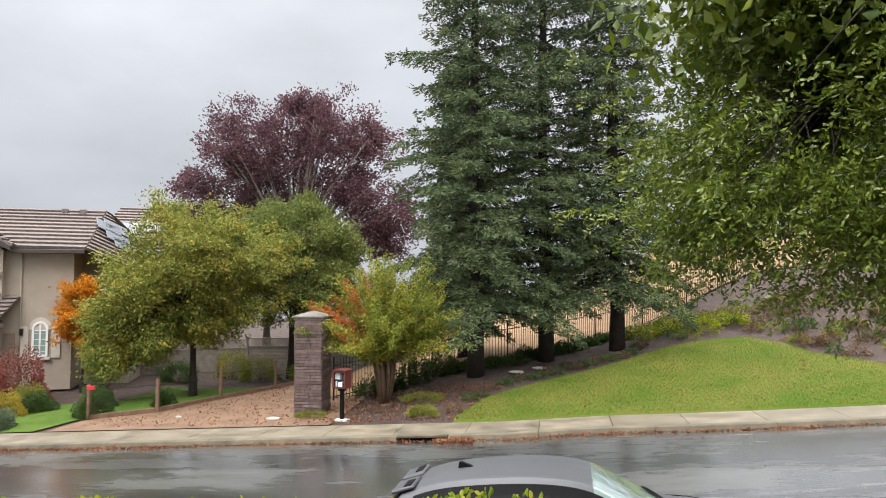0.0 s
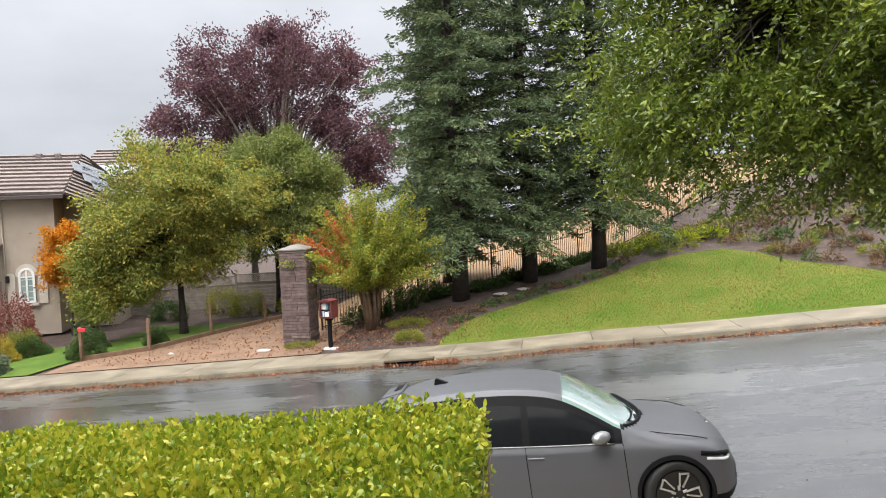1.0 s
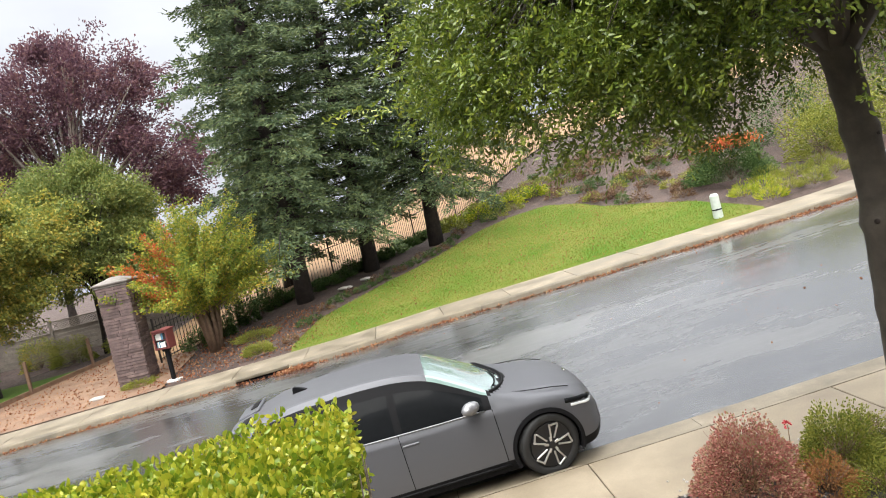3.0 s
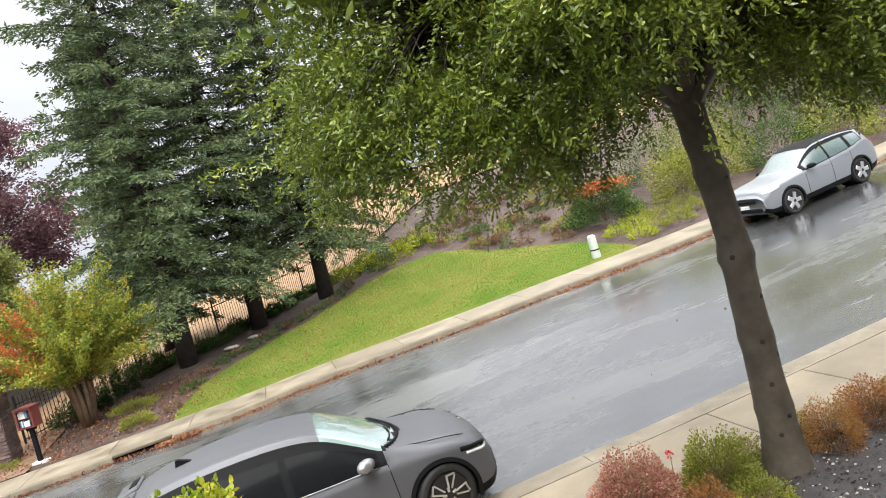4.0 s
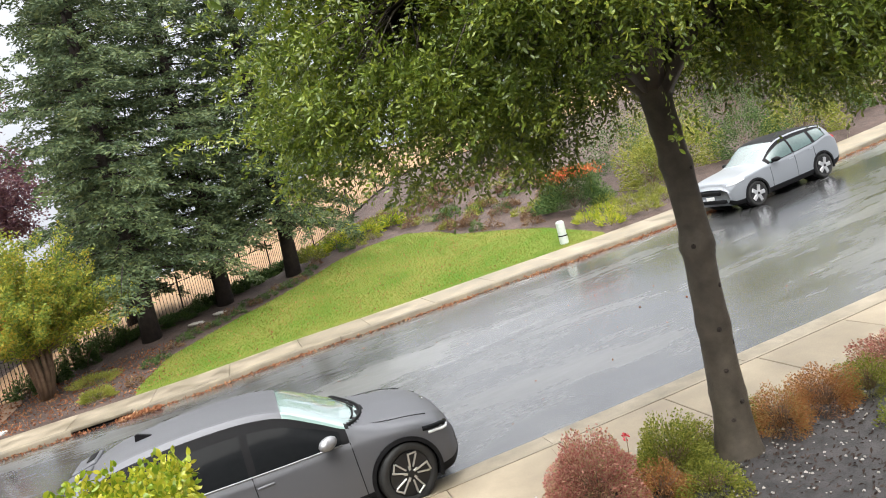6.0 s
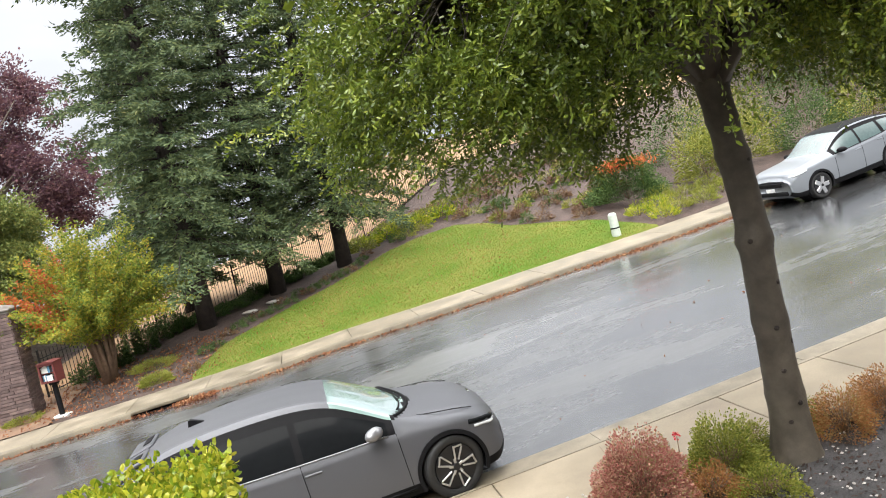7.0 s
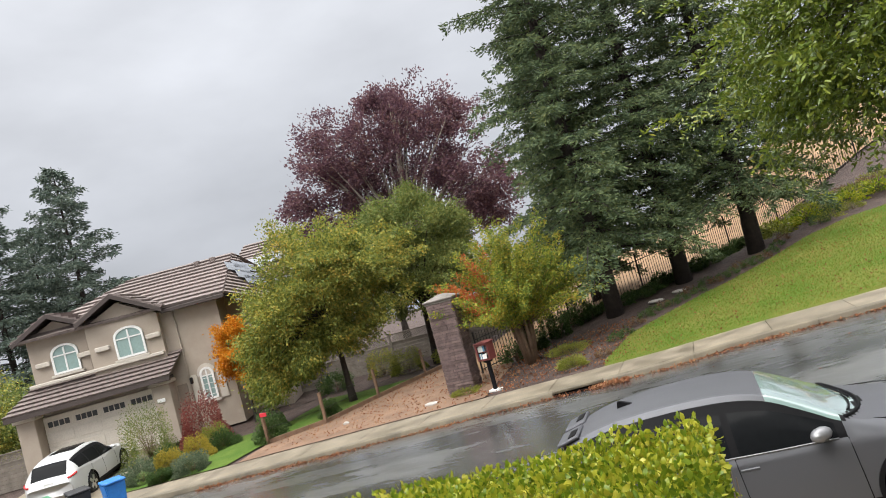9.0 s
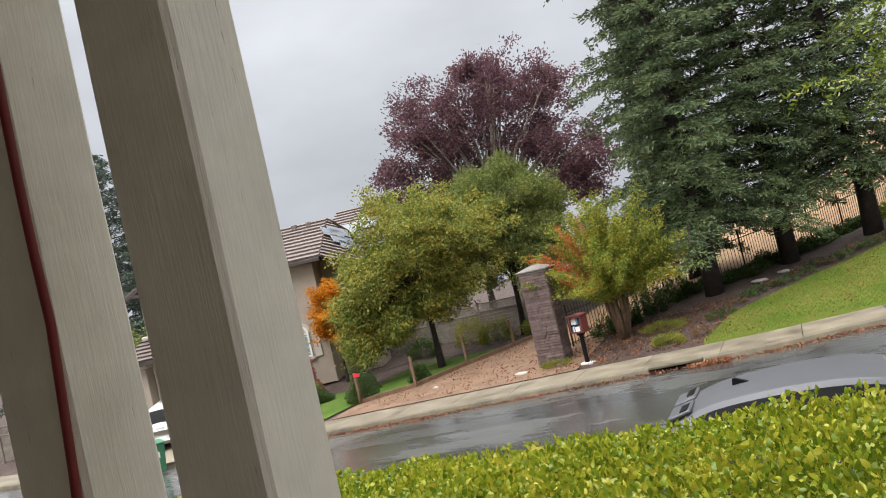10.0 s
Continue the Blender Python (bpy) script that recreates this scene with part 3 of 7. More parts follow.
def redwood(base, height, radius, seed, n_br=150, low=0.05, label="", leaf=0.225):
    """A conifer: straight trunk, tiers of drooping boughs, and sprays of flat needles along them."""
    rng = np.random.default_rng(seed)
    tree = thing("redwood_tree", label, "tree", Matrix.Translation(base))
    tr = Tubes(12)
    k = 12
    tr.add([(0.05 * math.sin(i), 0.05 * math.cos(1.7 * i), -0.3 + (height + 0.3) * i / k) for i in range(k + 1)], [0.30 * (1 - 0.93 * i / k) * (1.12 if i == 0 else 1) + 0.015 for i in range(k + 1)])
    tr.make("trunk", M["bark_dark"], tree)
    lb = Tubes(4)
    P, D = [], []
    for i in range(n_br):
        h = height * (low + (0.985 - low) * ((i + rng.uniform(0, 1)) / n_br) ** 1.05)
        t = h / height
        prof = min(1.0, 0.66 + 3.0 * t) * (1 - t) ** 0.66
        az = i * 2.399 + rng.uniform(-0.5, 0.5)
        L = radius * prof * rng.uniform(0.45, 1.08) * (1 + 0.25 * math.sin(5.3 * t * 6.28 + seed) * math.cos(az)) + 0.3
        rise = 0.05 + 0.42 * t
        drop = 0.46 * (1 - t) * L
        ca, sa = math.cos(az), math.sin(az)
        pts = [Vector((ca * L * q, sa * L * q, h + rise * L * q - drop * q * q)) for q in np.linspace(0, 1, 6)]
        lb.add(pts, [0.05 * (1 - t * 0.6) * (1 - q) + 0.006 for q in np.linspace(0, 1, 6)])
        # flat pads of needles: branchlets either side of the bough, drooping at their ends
        nb = int(3.2 * L / (leaf / 0.225)) + 4
        for k in range(nb):
            q = 0.16 + 0.84 * (k + rng.uniform(0, 1)) / nb
            j = min(4, int(q * 5))
            p = np.array(pts[j].lerp(pts[j + 1], min(1.0, q * 5 - j)))
            sg = 1 if k % 2 else -1
            bl = (0.34 + 0.30 * L * (1.1 - q)) * rng.uniform(0.6, 1.15)
            bd = np.array((ca, sa, 0)) * 0.75 + np.array((-sa, ca, 0)) * sg
            bd /= np.linalg.norm(bd)
            m = int(18 * bl / (leaf / 0.225)) + 8
            u = rng.uniform(0.0, 1.0, m)
            pos = p + bd * (u * bl)[:, None] + rng.normal(0, 0.26 * leaf, (m, 3)) * np.array((1, 1, 0.55))
            pos[:, 2] += rng.normal(0, 0.03) - 0.22 * u * u * bl
            P.append(pos)
            dd = bd + rng.normal(0, 0.55, (m, 3))
            dd[:, 2] = rng.normal(-0.12, 0.25, m)
            D.append(dd)
            P.append(pos - np.array((0, 0, 0.35 * leaf)) + rng.normal(0, 0.2 * leaf, (m, 3)))
            D.append(dd - np.array((0, 0, 0.35)))
    P, D = np.vstack(P), np.vstack(D)
    lb.make("branching", M["bark_dark"], tree)
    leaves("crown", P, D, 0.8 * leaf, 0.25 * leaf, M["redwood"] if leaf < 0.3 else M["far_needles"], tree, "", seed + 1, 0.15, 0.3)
    return tree


redwood((-3.53, 26.15, back_z(-3.53, 26.15)), 21.0, 4.0, 11, 210, 0.112, "tall dark green redwood beside the fence")
redwood((-0.95, 28.4, back_z(-0.95, 28.4)), 22.5, 3.5, 12, 195, 0.105, "tall slender redwood in the row")
redwood((1.9, 29.35, back_z(1.9, 29.35)), 20.5, 4.1, 13, 215, 0.098, "dark redwood at the end of the row")
redwood((-4.6, 31.0, back_z(-4.6, 31)), 14.0, 3.0, 14, 130, 0.1, "shorter redwood behind the fence")
# purple-leaved tree far behind
broad_tree("maroon_tree", "large maroon-leaved tree with pale bare limbs showing", (-14.2, 35.6, back_z(-14.2, 35.6)), (-14.3, 35.6, 5.4), 0.34,
           [(-15.9, 35.5, 11.4, 3.2, 3.4, 2.5), (-18.6, 35.0, 9.0, 1.9, 2.4, 1.7), (-12.6, 36.0, 11.3, 2.8, 3.2, 2.4), (-10.4, 36.6, 9.0, 1.9, 2.6, 2.0), (-9.4, 36.8, 7.2, 1.6, 2.2, 1.6), (-14.4, 35.5, 12.9, 2.1, 2.2, 1.4), (-16.6, 35.2, 8.3, 2.2, 2.4, 1.2), (-17.6, 35.3, 10.7, 1.6, 2.0, 1.4), (-11.2, 36.1, 12.2, 1.3, 1.8, 1.1)],
           1150, 58, 0.25, 0.17, 0.085, M["maroon"], M["bark_pale"], 21, 85, 0.25, limb_r=0.075)
# golden-green trees of the neighbour
broad_tree("pear_tree", "rounded golden-green tree with drooping outer boughs", (-14.6, 25.6, back_z(-14.6, 25.6)), (-14.7, 25.6, 3.4), 0.14,
           [(-14.7, 25.4, 5.3, 2.2, 2.4, 1.7), (-13.3, 26.1, 5.2, 2.0, 2.2, 1.8), (-16.2, 24.7, 3.4, 1.4, 1.8, 1.4), (-15.1, 25.4, 3.7, 2.5, 2.3, 1.7), (-13.2, 26.2, 3.6, 1.3, 1.9, 1.2), (-16.7, 24.6, 2.1, 1.3, 1.4, 1.2), (-17.2, 24.3, 1.5, 0.9, 1.1, 0.9), (-15.6, 24.5, 2.4, 1.0, 1.0, 0.9)],
           950, 130, 0.23, 0.12, 0.07, M["pear"], M["bark_dark"], 31, 80, -0.5, limb_r=0.035)
broad_tree("garden_tree", "muted green tree behind the brick pillar", (-12.6, 30.6, back_z(-12.6, 30.6)), (-12.5, 30.6, 3.6), 0.15,
           [(-12.9, 30.8, 6.3, 1.7, 1.7, 1.6), (-12.3, 31.0, 7.9, 1.0, 1.0, 0.9), (-11.3, 31.2, 5.6, 1.5, 1.6, 1.4), (-14.3, 30.6, 5.2, 1.5, 1.5, 1.5), (-10.6, 31.2, 4.3, 1.0, 1.3, 1.0), (-11.6, 30.8, 3.5, 1.4, 1.4, 1.1), (-13.6, 30.4, 3.6, 1.4, 1.4, 1.0)],
           700, 120, 0.24, 0.12, 0.07, M["backgreen"], M["bark_dark"], 33, 60, -0.3, limb_r=0.035)


def myrtle(base, seed):
    """Many arching stems from one base, each with rows of small leaves."""
    rng = np.random.default_rng(seed)
    tree = thing("crape_myrtle", "multi-stemmed crape myrtle turning orange and red", "tree", Matrix.Translation(base))
    st = Tubes(6)
    P, D = [], []
    for i in range(9):
        a = i * 0.7
        p0 = Vector((0.14 * math.cos(a), 0.14 * math.sin(a), -0.1))
        p1 = Vector((0.4 * math.cos(a) + rng.normal(0, 0.1), 0.4 * math.sin(a), 1.7))
        Tubes(8).add([p0, p0.lerp(p1, 0.5) + Vector((0.03, 0, 0)), p1], [0.085, 0.07, 0.05]).make("stem", M["bark_tan"], tree)
    tw = Tubes(4)
    PR, DR = [], []
    for i in range(150):
        a = rng.uniform(0, 2 * math.pi)
        out = rng.uniform(0.0, 1.0) ** 0.75
        h = 1.2 + rng.uniform(0, 0.5)
        L = rng.uniform(2.3, 4.0) * (1.0 - 0.13 * out)
        tilt = 0.05 + 1.08 * out
        d = Vector((math.cos(a) * math.sin(tilt), math.sin(a) * math.sin(tilt), math.cos(tilt)))
        s0 = Vector((0.35 * math.cos(a) * out, 0.35 * math.sin(a) * out, h))
        red = (d.x < -0.25 and d.y < 0.35 and rng.uniform() < 0.26) or rng.uniform() < 0.05
        pts = [s0 + d * L * s + Vector((0, 0, -0.5 * out * s * s * L * 0.5)) for s in np.linspace(0, 1, 7)]
        tw.add(pts, [0.016 * (1 - 0.85 * s) for s in np.linspace(0, 1, 7)])
        for _ in range(int(250 * L / 2)):
            s = rng.uniform(0.12, 1)
            j = min(5, int(s * 6))
            p = pts[j].lerp(pts[j + 1], s * 6 - j)
            q = np.array(p) + rng.normal(0, 0.07 + 0.05 * (1 - s), 3)
            v = (d.x * 0.6 + rng.normal(0, 0.6), d.y * 0.6 + rng.normal(0, 0.6), 0.3 + rng.normal(0, 0.4))
            if red and 0.3 < s < 0.92:
                PR.append(q)
                DR.append(v)
            else:
                P.append(q)
                D.append(v)
    tw.make("branching", M["bark_tan"], tree)
    leaves("crown", P, D, 0.105, 0.048, M["crape"], tree, "", seed, 0.2, 0.4)
    leaves("turning_bough", PR, DR, 0.11, 0.05, M["crape_red"], tree, "orange and red turning leaves", seed + 1, 0.2, 0.4)
    return tree


myrtle((-6.3, 23.3, back_z(-6.3, 23.3)), 41)


# ---- street tree on the near side ----
def street_tree():
    base = Vector((4.1, 6.0, front_z(4.1, 6.0)))
    rng = np.random.default_rng(51)
    tree = thing("street_tree", "street tree with grey knotted trunk and glossy green leaves", "tree", Matrix.Translation(base))
    line, rad = [], []
    k = 48
    for i in range(k + 1):
        z = -0.2 + 4.0 * i / k
        line.append(Vector((0.03 - 0.05 * min(1.0, max(0.0, z)) - 0.10 * max(0.0, z - 2.3) + 0.012 * math.sin(2.6 * z), 0.015 * math.cos(1.8 * z), z)))
        knot = sum(a * math.exp(-((z - kz) / 0.07) ** 2) for kz, a in ((0.62, 0.012), (1.35, 0.012), (2.16, 0.032), (2.95, 0.022), (3.3, 0.012)))
        rad.append(0.158 + 0.11 * math.exp(-max(0, z + 0.1) / 0.2) + 0.028 * math.exp(-max(0, z) / 0.9) - 0.006 * z + knot + 0.025 * max(0.0, z - 3.3))
    bm = bmesh.new()
    rings = []
    sd = 28
    for p, r in zip(line, rad):
        ring = []
        for j in range(sd):
            a = 2 * math.pi * j / sd
            q = 1 + 0.05 * noise.noise(Vector((math.cos(a) * 1.3, math.sin(a) * 1.3, p.z * 1.1))) + 0.035 * noise.noise(Vector((math.cos(a) * 4, math.sin(a) * 4, p.z * 5.0)))
            if p.z < 0.35:
                q += 0.10 * (0.35 - p.z) * math.sin(5 * a + 1)
            ring.append(bm.verts.new(p + Vector((math.cos(a), math.sin(a), 0)) * r * q))
        rings.append(ring)
    for a, b in zip(rings, rings[1:]):
        for j in range(sd):
            bm.faces.new((a[j], a[(j + 1) % sd], b[(j + 1) % sd], b[j]))
    part("trunk", bm, M["bark"], tree, smooth=True)
    for kz, a in ((1.33, -1.9), (2.12, -0.7), (2.2, -2.4), (2.16, 0.2), (2.95, -1.3), (0.62, -1.5), (0.45, -2.2), (1.75, -1.1), (1.2, -0.9), (0.95, -2.0)):
        i = int((kz + 0.2) / 4.0 * k)
        d = Vector((math.cos(a), math.sin(a), 0.15))
        Tubes(8).add([line[i] + d * (rad[i] - 0.03), line[i] + d * (rad[i] + 0.002), line[i] + d * (rad[i] + 0.006)], [0.036, 0.024, 0.010]).make("knot", M["bark_dark"], tree)
    blobs = [(2.4, 6.4, 5.4, 1.7, 1.6, 1.6), (1.35, 6.5, 4.8, 1.0, 1.1, 0.9), (1.2, 6.7, 4.4, 0.9, 1.0, 0.7), (1.9, 6.3, 4.3, 1.1, 1.2, 0.85), (2.9, 6.2, 4.4, 1.2, 1.2, 0.7), (3.9, 6.0, 5.9, 2.2, 1.8, 1.4), (5.6, 5.4, 5.1, 1.7, 1.7, 1.2), (6.0, 5.6, 4.45, 1.4, 1.4, 0.65), (4.9, 5.3, 4.4, 1.1, 1.0, 0.5), (5.3, 4.8, 4.6, 1.3, 1.0, 0.8), (6.6, 5.4, 4.6, 1.4, 1.3, 0.8), (3.5, 5.3, 4.55, 1.0, 0.9, 0.5),
             (3.2, 5.0, 4.9, 1.5, 1.2, 0.9), (4.4, 6.9, 5.0, 1.5, 1.3, 0.9), (3.6, 7.4, 5.6, 2.0, 1.3, 1.4), (4.6, 4.9, 4.6, 1.2, 1.0, 0.6)]
    cs, _ = crown_points(rng, blobs, 3500, 1, 0.1, 0.2)
    # the trunk and its fork stand clear of leaves towards the house
    cs = np.array([q for q in cs if q[2] > 3.62 and not (q[1] < 6.3 and q[2] < 4.85 and abs(q[0] - 3.75) < 0.42)])
    lb = Tubes(7)
    forks = []
    for a, L, rise, z0 in ((2.9, 2.0, 0.62, -1), (1.9, 1.7, 1.2, -1), (0.4, 1.8, 0.85, -3), (-0.7, 1.6, 1.0, -2), (-2.0, 1.5, 0.9, -1), (3.6, 1.9, 1.0, -1), (0.2, 0.9, 2.2, -2)):
        st = line[z0]
        tip = st + Vector((math.cos(a) * L, math.sin(a) * L, rise * L))
        mid = st.lerp(tip, 0.5) + Vector((rng.normal(0, 0.06), rng.normal(0, 0.06), -0.06))
        lb.add([st - Vector((0, 0, 0.12)), st.lerp(mid, 0.5), mid, mid.lerp(tip, 0.5), tip], [0.115, 0.095, 0.075, 0.055, 0.035])
        forks += [mid, mid.lerp(tip, 0.5), tip]
    for c in cs[::3]:
        tgt = Vector(c) - base
        st = min(forks, key=lambda q: (q - tgt).length)
        mid = st.lerp(tgt, 0.5) + Vector((rng.normal(0, 0.08), rng.normal(0, 0.08), 0.1))
        lb.add([st, mid, tgt], [0.014, 0.009, 0.003])
    lb.make("branching", M["bark"], tree)
    # leafy twigs: leaves in two ranks along short shoots that fan out of every cluster and droop
    ctr = np.array((3.8, 6.0, 4.9))
    twigs = 5
    c = np.repeat(cs, twigs, axis=0)
    low = np.array([q for q in cs if q[2] < 4.35])
    hang = low[rng.integers(0, len(low), 260)]
    c = np.vstack([c, hang])
    out = c - ctr
    out /= np.linalg.norm(out, axis=1)[:, None] + 1e-6
    td = out * 0.7 + rng.normal(0, 0.65, c.shape)
    td[:, 2] -= 0.25
    td[-len(hang):] = rng.normal(0, 0.25, hang.shape) + np.array((0, 0, -1.0))
    td /= np.linalg.norm(td, axis=1)[:, None]
    ln = rng.uniform(0.18, 0.40, len(c))
    c = c + rng.normal(0, 0.10, c.shape)
    sv = np.cross(td, rng.normal(0, 1, c.shape))
    sv /= np.linalg.norm(sv, axis=1)[:, None]
    P, D = [], []
    per = 17
    for i in range(per):
        t = (i + 0.5) / per
        q = c + td * (ln * t)[:, None]
        q[:, 2] -= 0.10 * t * t * ln / 0.3
        P.append(q + rng.normal(0, 0.006, c.shape))
        D.append(td * (0.55 + 0.5 * t) + sv * (0.8 if i % 2 else -0.8))
    P, D = np.vstack(P), np.vstack(D)
    leaves("crown", P - np.array(base), D, 0.055, 0.0185, M["oak"], tree, "", 52, 0.18, 0.28, True)
    # a dense top, mostly out of view, added to shade the crown below
    tops = [(3.6, 6.2, 7.0, 2.8, 2.5, 1.5), (5.4, 5.6, 6.5, 2.0, 2.0, 1.2), (6.4, 5.2, 6.2, 1.8, 1.7, 0.9), (4.6, 4.5, 6.2, 1.8, 1.3, 0.8), (2.2, 6.6, 6.6, 1.6, 1.7, 1.1), (3.7, 6.4, 8.3, 1.8, 1.8, 1.1)]
    _, hp = crown_points(rng, tops, 1700, 44, 0.24, 0.1)
    leaves("shade_crown", hp - np.array(base), np.tile((0, 0, -0.2), (len(hp), 1)), 0.15, 0.08, M["oak"], tree, "", 53, 0.2, 1.0)
    return tree


street_tree()


# ---- clipped hedge below the porch ----
def hedge():
    x0, x1, y0, y1, zt = -5.6, -0.50, 2.0, 3.16, 2.69
    rng = np.random.default_rng(61)
    h = thing("hedge", "clipped yellow-green hedge with glossy leaves", "hedge", Matrix.Translation(((x0 + x1) / 2, (y0 + y1) / 2, 0.9)))
    o = np.array(((x0 + x1) / 2, (y0 + y1) / 2, 0.9))
    P, D = [], []

    def put(n, f, nrm, sp):
        for _ in range(n):
            p = np.array(f())
            p = p + np.array(nrm) * (min(0.03, rng.normal(-0.03, sp)) + 0.035 * noise.noise(Vector((p[0] * 5, p[1] * 5, p[2] * 5))))
            p[2] += 0.05 * (p[0] + 0.5) + 0.025 * math.sin(2.1 * p[0]) * math.cos(2.7 * p[1]) * (1 if nrm[2] else 0)
            P.append(p - o)
            D.append(np.array(nrm) * 0.55 + np.array((0, 0, 0.45)))
    u = rng.uniform
    put(54000, lambda: (u(x0, x1), u(y0, y1), zt), (0, 0, 1), 0.045)
    put(14000, lambda: (u(x0, x1), y0, zt - u(0, 1.1) ** 1.3), (0, -1, 0), 0.07)
    put(8000, lambda: (u(x0, x1), y1, zt - u(0, 0.6)), (0, 1, 0), 0.05)
    put(16000, lambda: (x1, u(y0, y1), zt - u(0, 1.6)), (1, 0, 0), 0.04)
    leaves("foliage", P, D, 0.033, 0.0185, M["hedge"], h, "", 62, 0.3, 0.85, True)
    tw = Tubes(4)
    for i in range(420):
        x, y = u(x0, x1), u(y0 + 0.03, y1 - 0.05)
        p = Vector((x, y, 0.95)) - Vector(o)
        q = Vector((x + rng.normal(0, 0.12), y + rng.normal(0, 0.1), zt - 0.09 + 0.05 * (x + 0.5))) - Vector(o)
        tw.add([p, p.lerp(q, 0.5) + Vector((rng.normal(0, 0.04), rng.normal(0, 0.04), 0)), q], [0.012, 0.008, 0.003])
    tw.make("twigs", M["hedge_twig"], h)
    # the hedge's heart: darker green leaves that put shade into the gaps
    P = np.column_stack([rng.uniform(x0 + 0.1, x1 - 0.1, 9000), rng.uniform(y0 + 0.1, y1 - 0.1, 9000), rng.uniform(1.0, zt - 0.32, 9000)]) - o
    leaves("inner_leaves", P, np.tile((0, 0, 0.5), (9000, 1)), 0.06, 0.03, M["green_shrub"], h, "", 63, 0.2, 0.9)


hedge()


# ---- porch posts ----


def flaking_paint():
    """Cream house paint over long-grained timber: checks along the grain and small chips."""
    m, nt, b = shader("flaking_cream_paint")
    p = world_pos(nt)
    st = nt.nodes.new("ShaderNodeMapping")
    st.inputs["Scale"].default_value = (1.0, 1.0, 0.06)
    nt.links.new(p, st.inputs[0])
    grain = noise_node(nt, 210, 4, 0.65, st.outputs[0])
    crack = noise_node(nt, 95, 6, 0.75, st.outputs[0])
    blot = noise_node(nt, 9, 4, 0.6, p)
    c = ramp(nt, blot.outputs["Fac"], [(0.3, (0.68, 0.64, 0.555)), (0.7, (0.80, 0.755, 0.665))])
    ck = ramp(nt, crack.outputs["Fac"], [(0.30, (1, 1, 1)), (0.335, (0, 0, 0))])
    col = mixc(nt, ck.outputs[0], c.outputs[0], (0.36, 0.31, 0.25))
    nt.links.new(col, b.inputs["Base Color"])
    b.inputs["Roughness"].default_value = 0.55
    h = mixc(nt, 0.5, grain.outputs["Fac"], crack.outputs["Fac"])
    bump(nt, b, h, 0.55, 0.006)
    return m


M["trim_paint"] = flaking_paint()


def porch():
    for i, x in enumerate((-1.352, -1.677)):
        p = thing("porch_post", "cream-painted wooden porch post with checked, flaking paint", "post", Matrix.Translation((x, 0.722, 1.95)), "porch posts")
        bm = bmesh.new()
        box(bm, -0.077, 0.077, -0.064, 0.064, 0.0, 3.3, 0.008)
        bmesh.ops.subdivide_edges(bm, edges=[ed for ed in bm.edges if ed.calc_length() > 1], cuts=150)
        for v in bm.verts:
            v.co.x += 0.002 * noise.noise(Vector((v.co.x * 9, v.co.y * 9, v.co.z * 2.5 + i * 7)))
            v.co.y += 0.002 * noise.noise(Vector((v.co.y * 9 + 5, v.co.x * 9, v.co.z * 2.5 + i * 7)))
        part("shaft", bm, M["trim_paint"], p, smooth=False)


porch()
porch_floor = tagged(part("porch_floor", block(-6, 6, -3, 1.2, 1.75, 1.95, 0.01), M["fence_wood"]), "painted wooden porch floor", "floor", "", "structure")
# Never in view; so wide, tall and dark to cut sky and bounced light
blocking_house_wall = tagged(part("wall_south", block(-16, 20, -3.2, -3.0, 0, 8.0, 0.01), M["fence_wood"]), "unseen house wall behind the porch, enlarged to block light", "wall", "", "structure")
# Out of view overhead; shades the posts, cut short to light their right sides
shading_roof = tagged(part("ceiling", block(-7, 0.4, -3.0, 1.06, 5.25, 5.45, 0.01), M["trim_paint"]), "unseen porch ceiling, added to shade the posts", "ceiling", "", "structure")
porch_end = tagged(part("wall_west", block(-6.6, -6.4, -3.0, 0.6, 0, 5.2, 0.01), M["trim_paint"]), "painted side wall of the porch", "wall", "", "structure")


# ---- two-storey house across the street ----
M["stucco"] = surface("taupe_stucco", (0.36, 0.30, 0.245), (0.42, 0.36, 0.295), 1.5, 70, 0.9, None, 0.5, 0.004)
M["stucco_trim"] = surface("pale_stucco_trim", (0.5, 0.45, 0.39), (0.58, 0.53, 0.46), 3, 70, 0.85, None, 0.4, 0.003)
M["fascia"] = plain("dark_brown_fascia", (0.06, 0.045, 0.04), 0.6)
M["roof_tile"] = surface("grey_brown_concrete_tile", (0.15, 0.12, 0.11), (0.24, 0.195, 0.18), 5, 30, 0.8, None, 0.5, 0.01, vary=0.12)
M["white_paint"] = plain("white_paint", (0.78, 0.78, 0.76), 0.5)
M["garage_paint"] = plain("beige_garage_paint", (0.62, 0.57, 0.5), 0.6)
M["dark_glass"] = plain("dark_glass", (0.03, 0.04, 0.045), 0.06, 0.0, 0.8)
M["blind"] = plain("green_grey_blind", (0.26, 0.36, 0.34), 0.25)
M["solar"] = plain("solar_panel_glass", (0.10, 0.115, 0.14), 0.18, 0.0, 0.9)
M["brown_door"] = plain("taupe_door", (0.25, 0.2, 0.16), 0.6)


def wall_poly(name, outline, d0, d1, parent, material=None):
    bm = bmesh.new()
    prism(bm, outline, (1, 0, 0), (0, 0, 1), (0, 1, 0), d0, d1)
    return part(name, bm, material or M["stucco"], parent)


def arch_outline(u0, u1, z0, z1, rise, n=8):
    c, h = (u0 + u1) / 2, (u1 - u0) / 2
    return [(u0, z0), (u1, z0)] + [(c + h * math.cos(t), z1 - rise + rise * math.sin(t)) for t in np.linspace(0, math.pi, n + 1)]


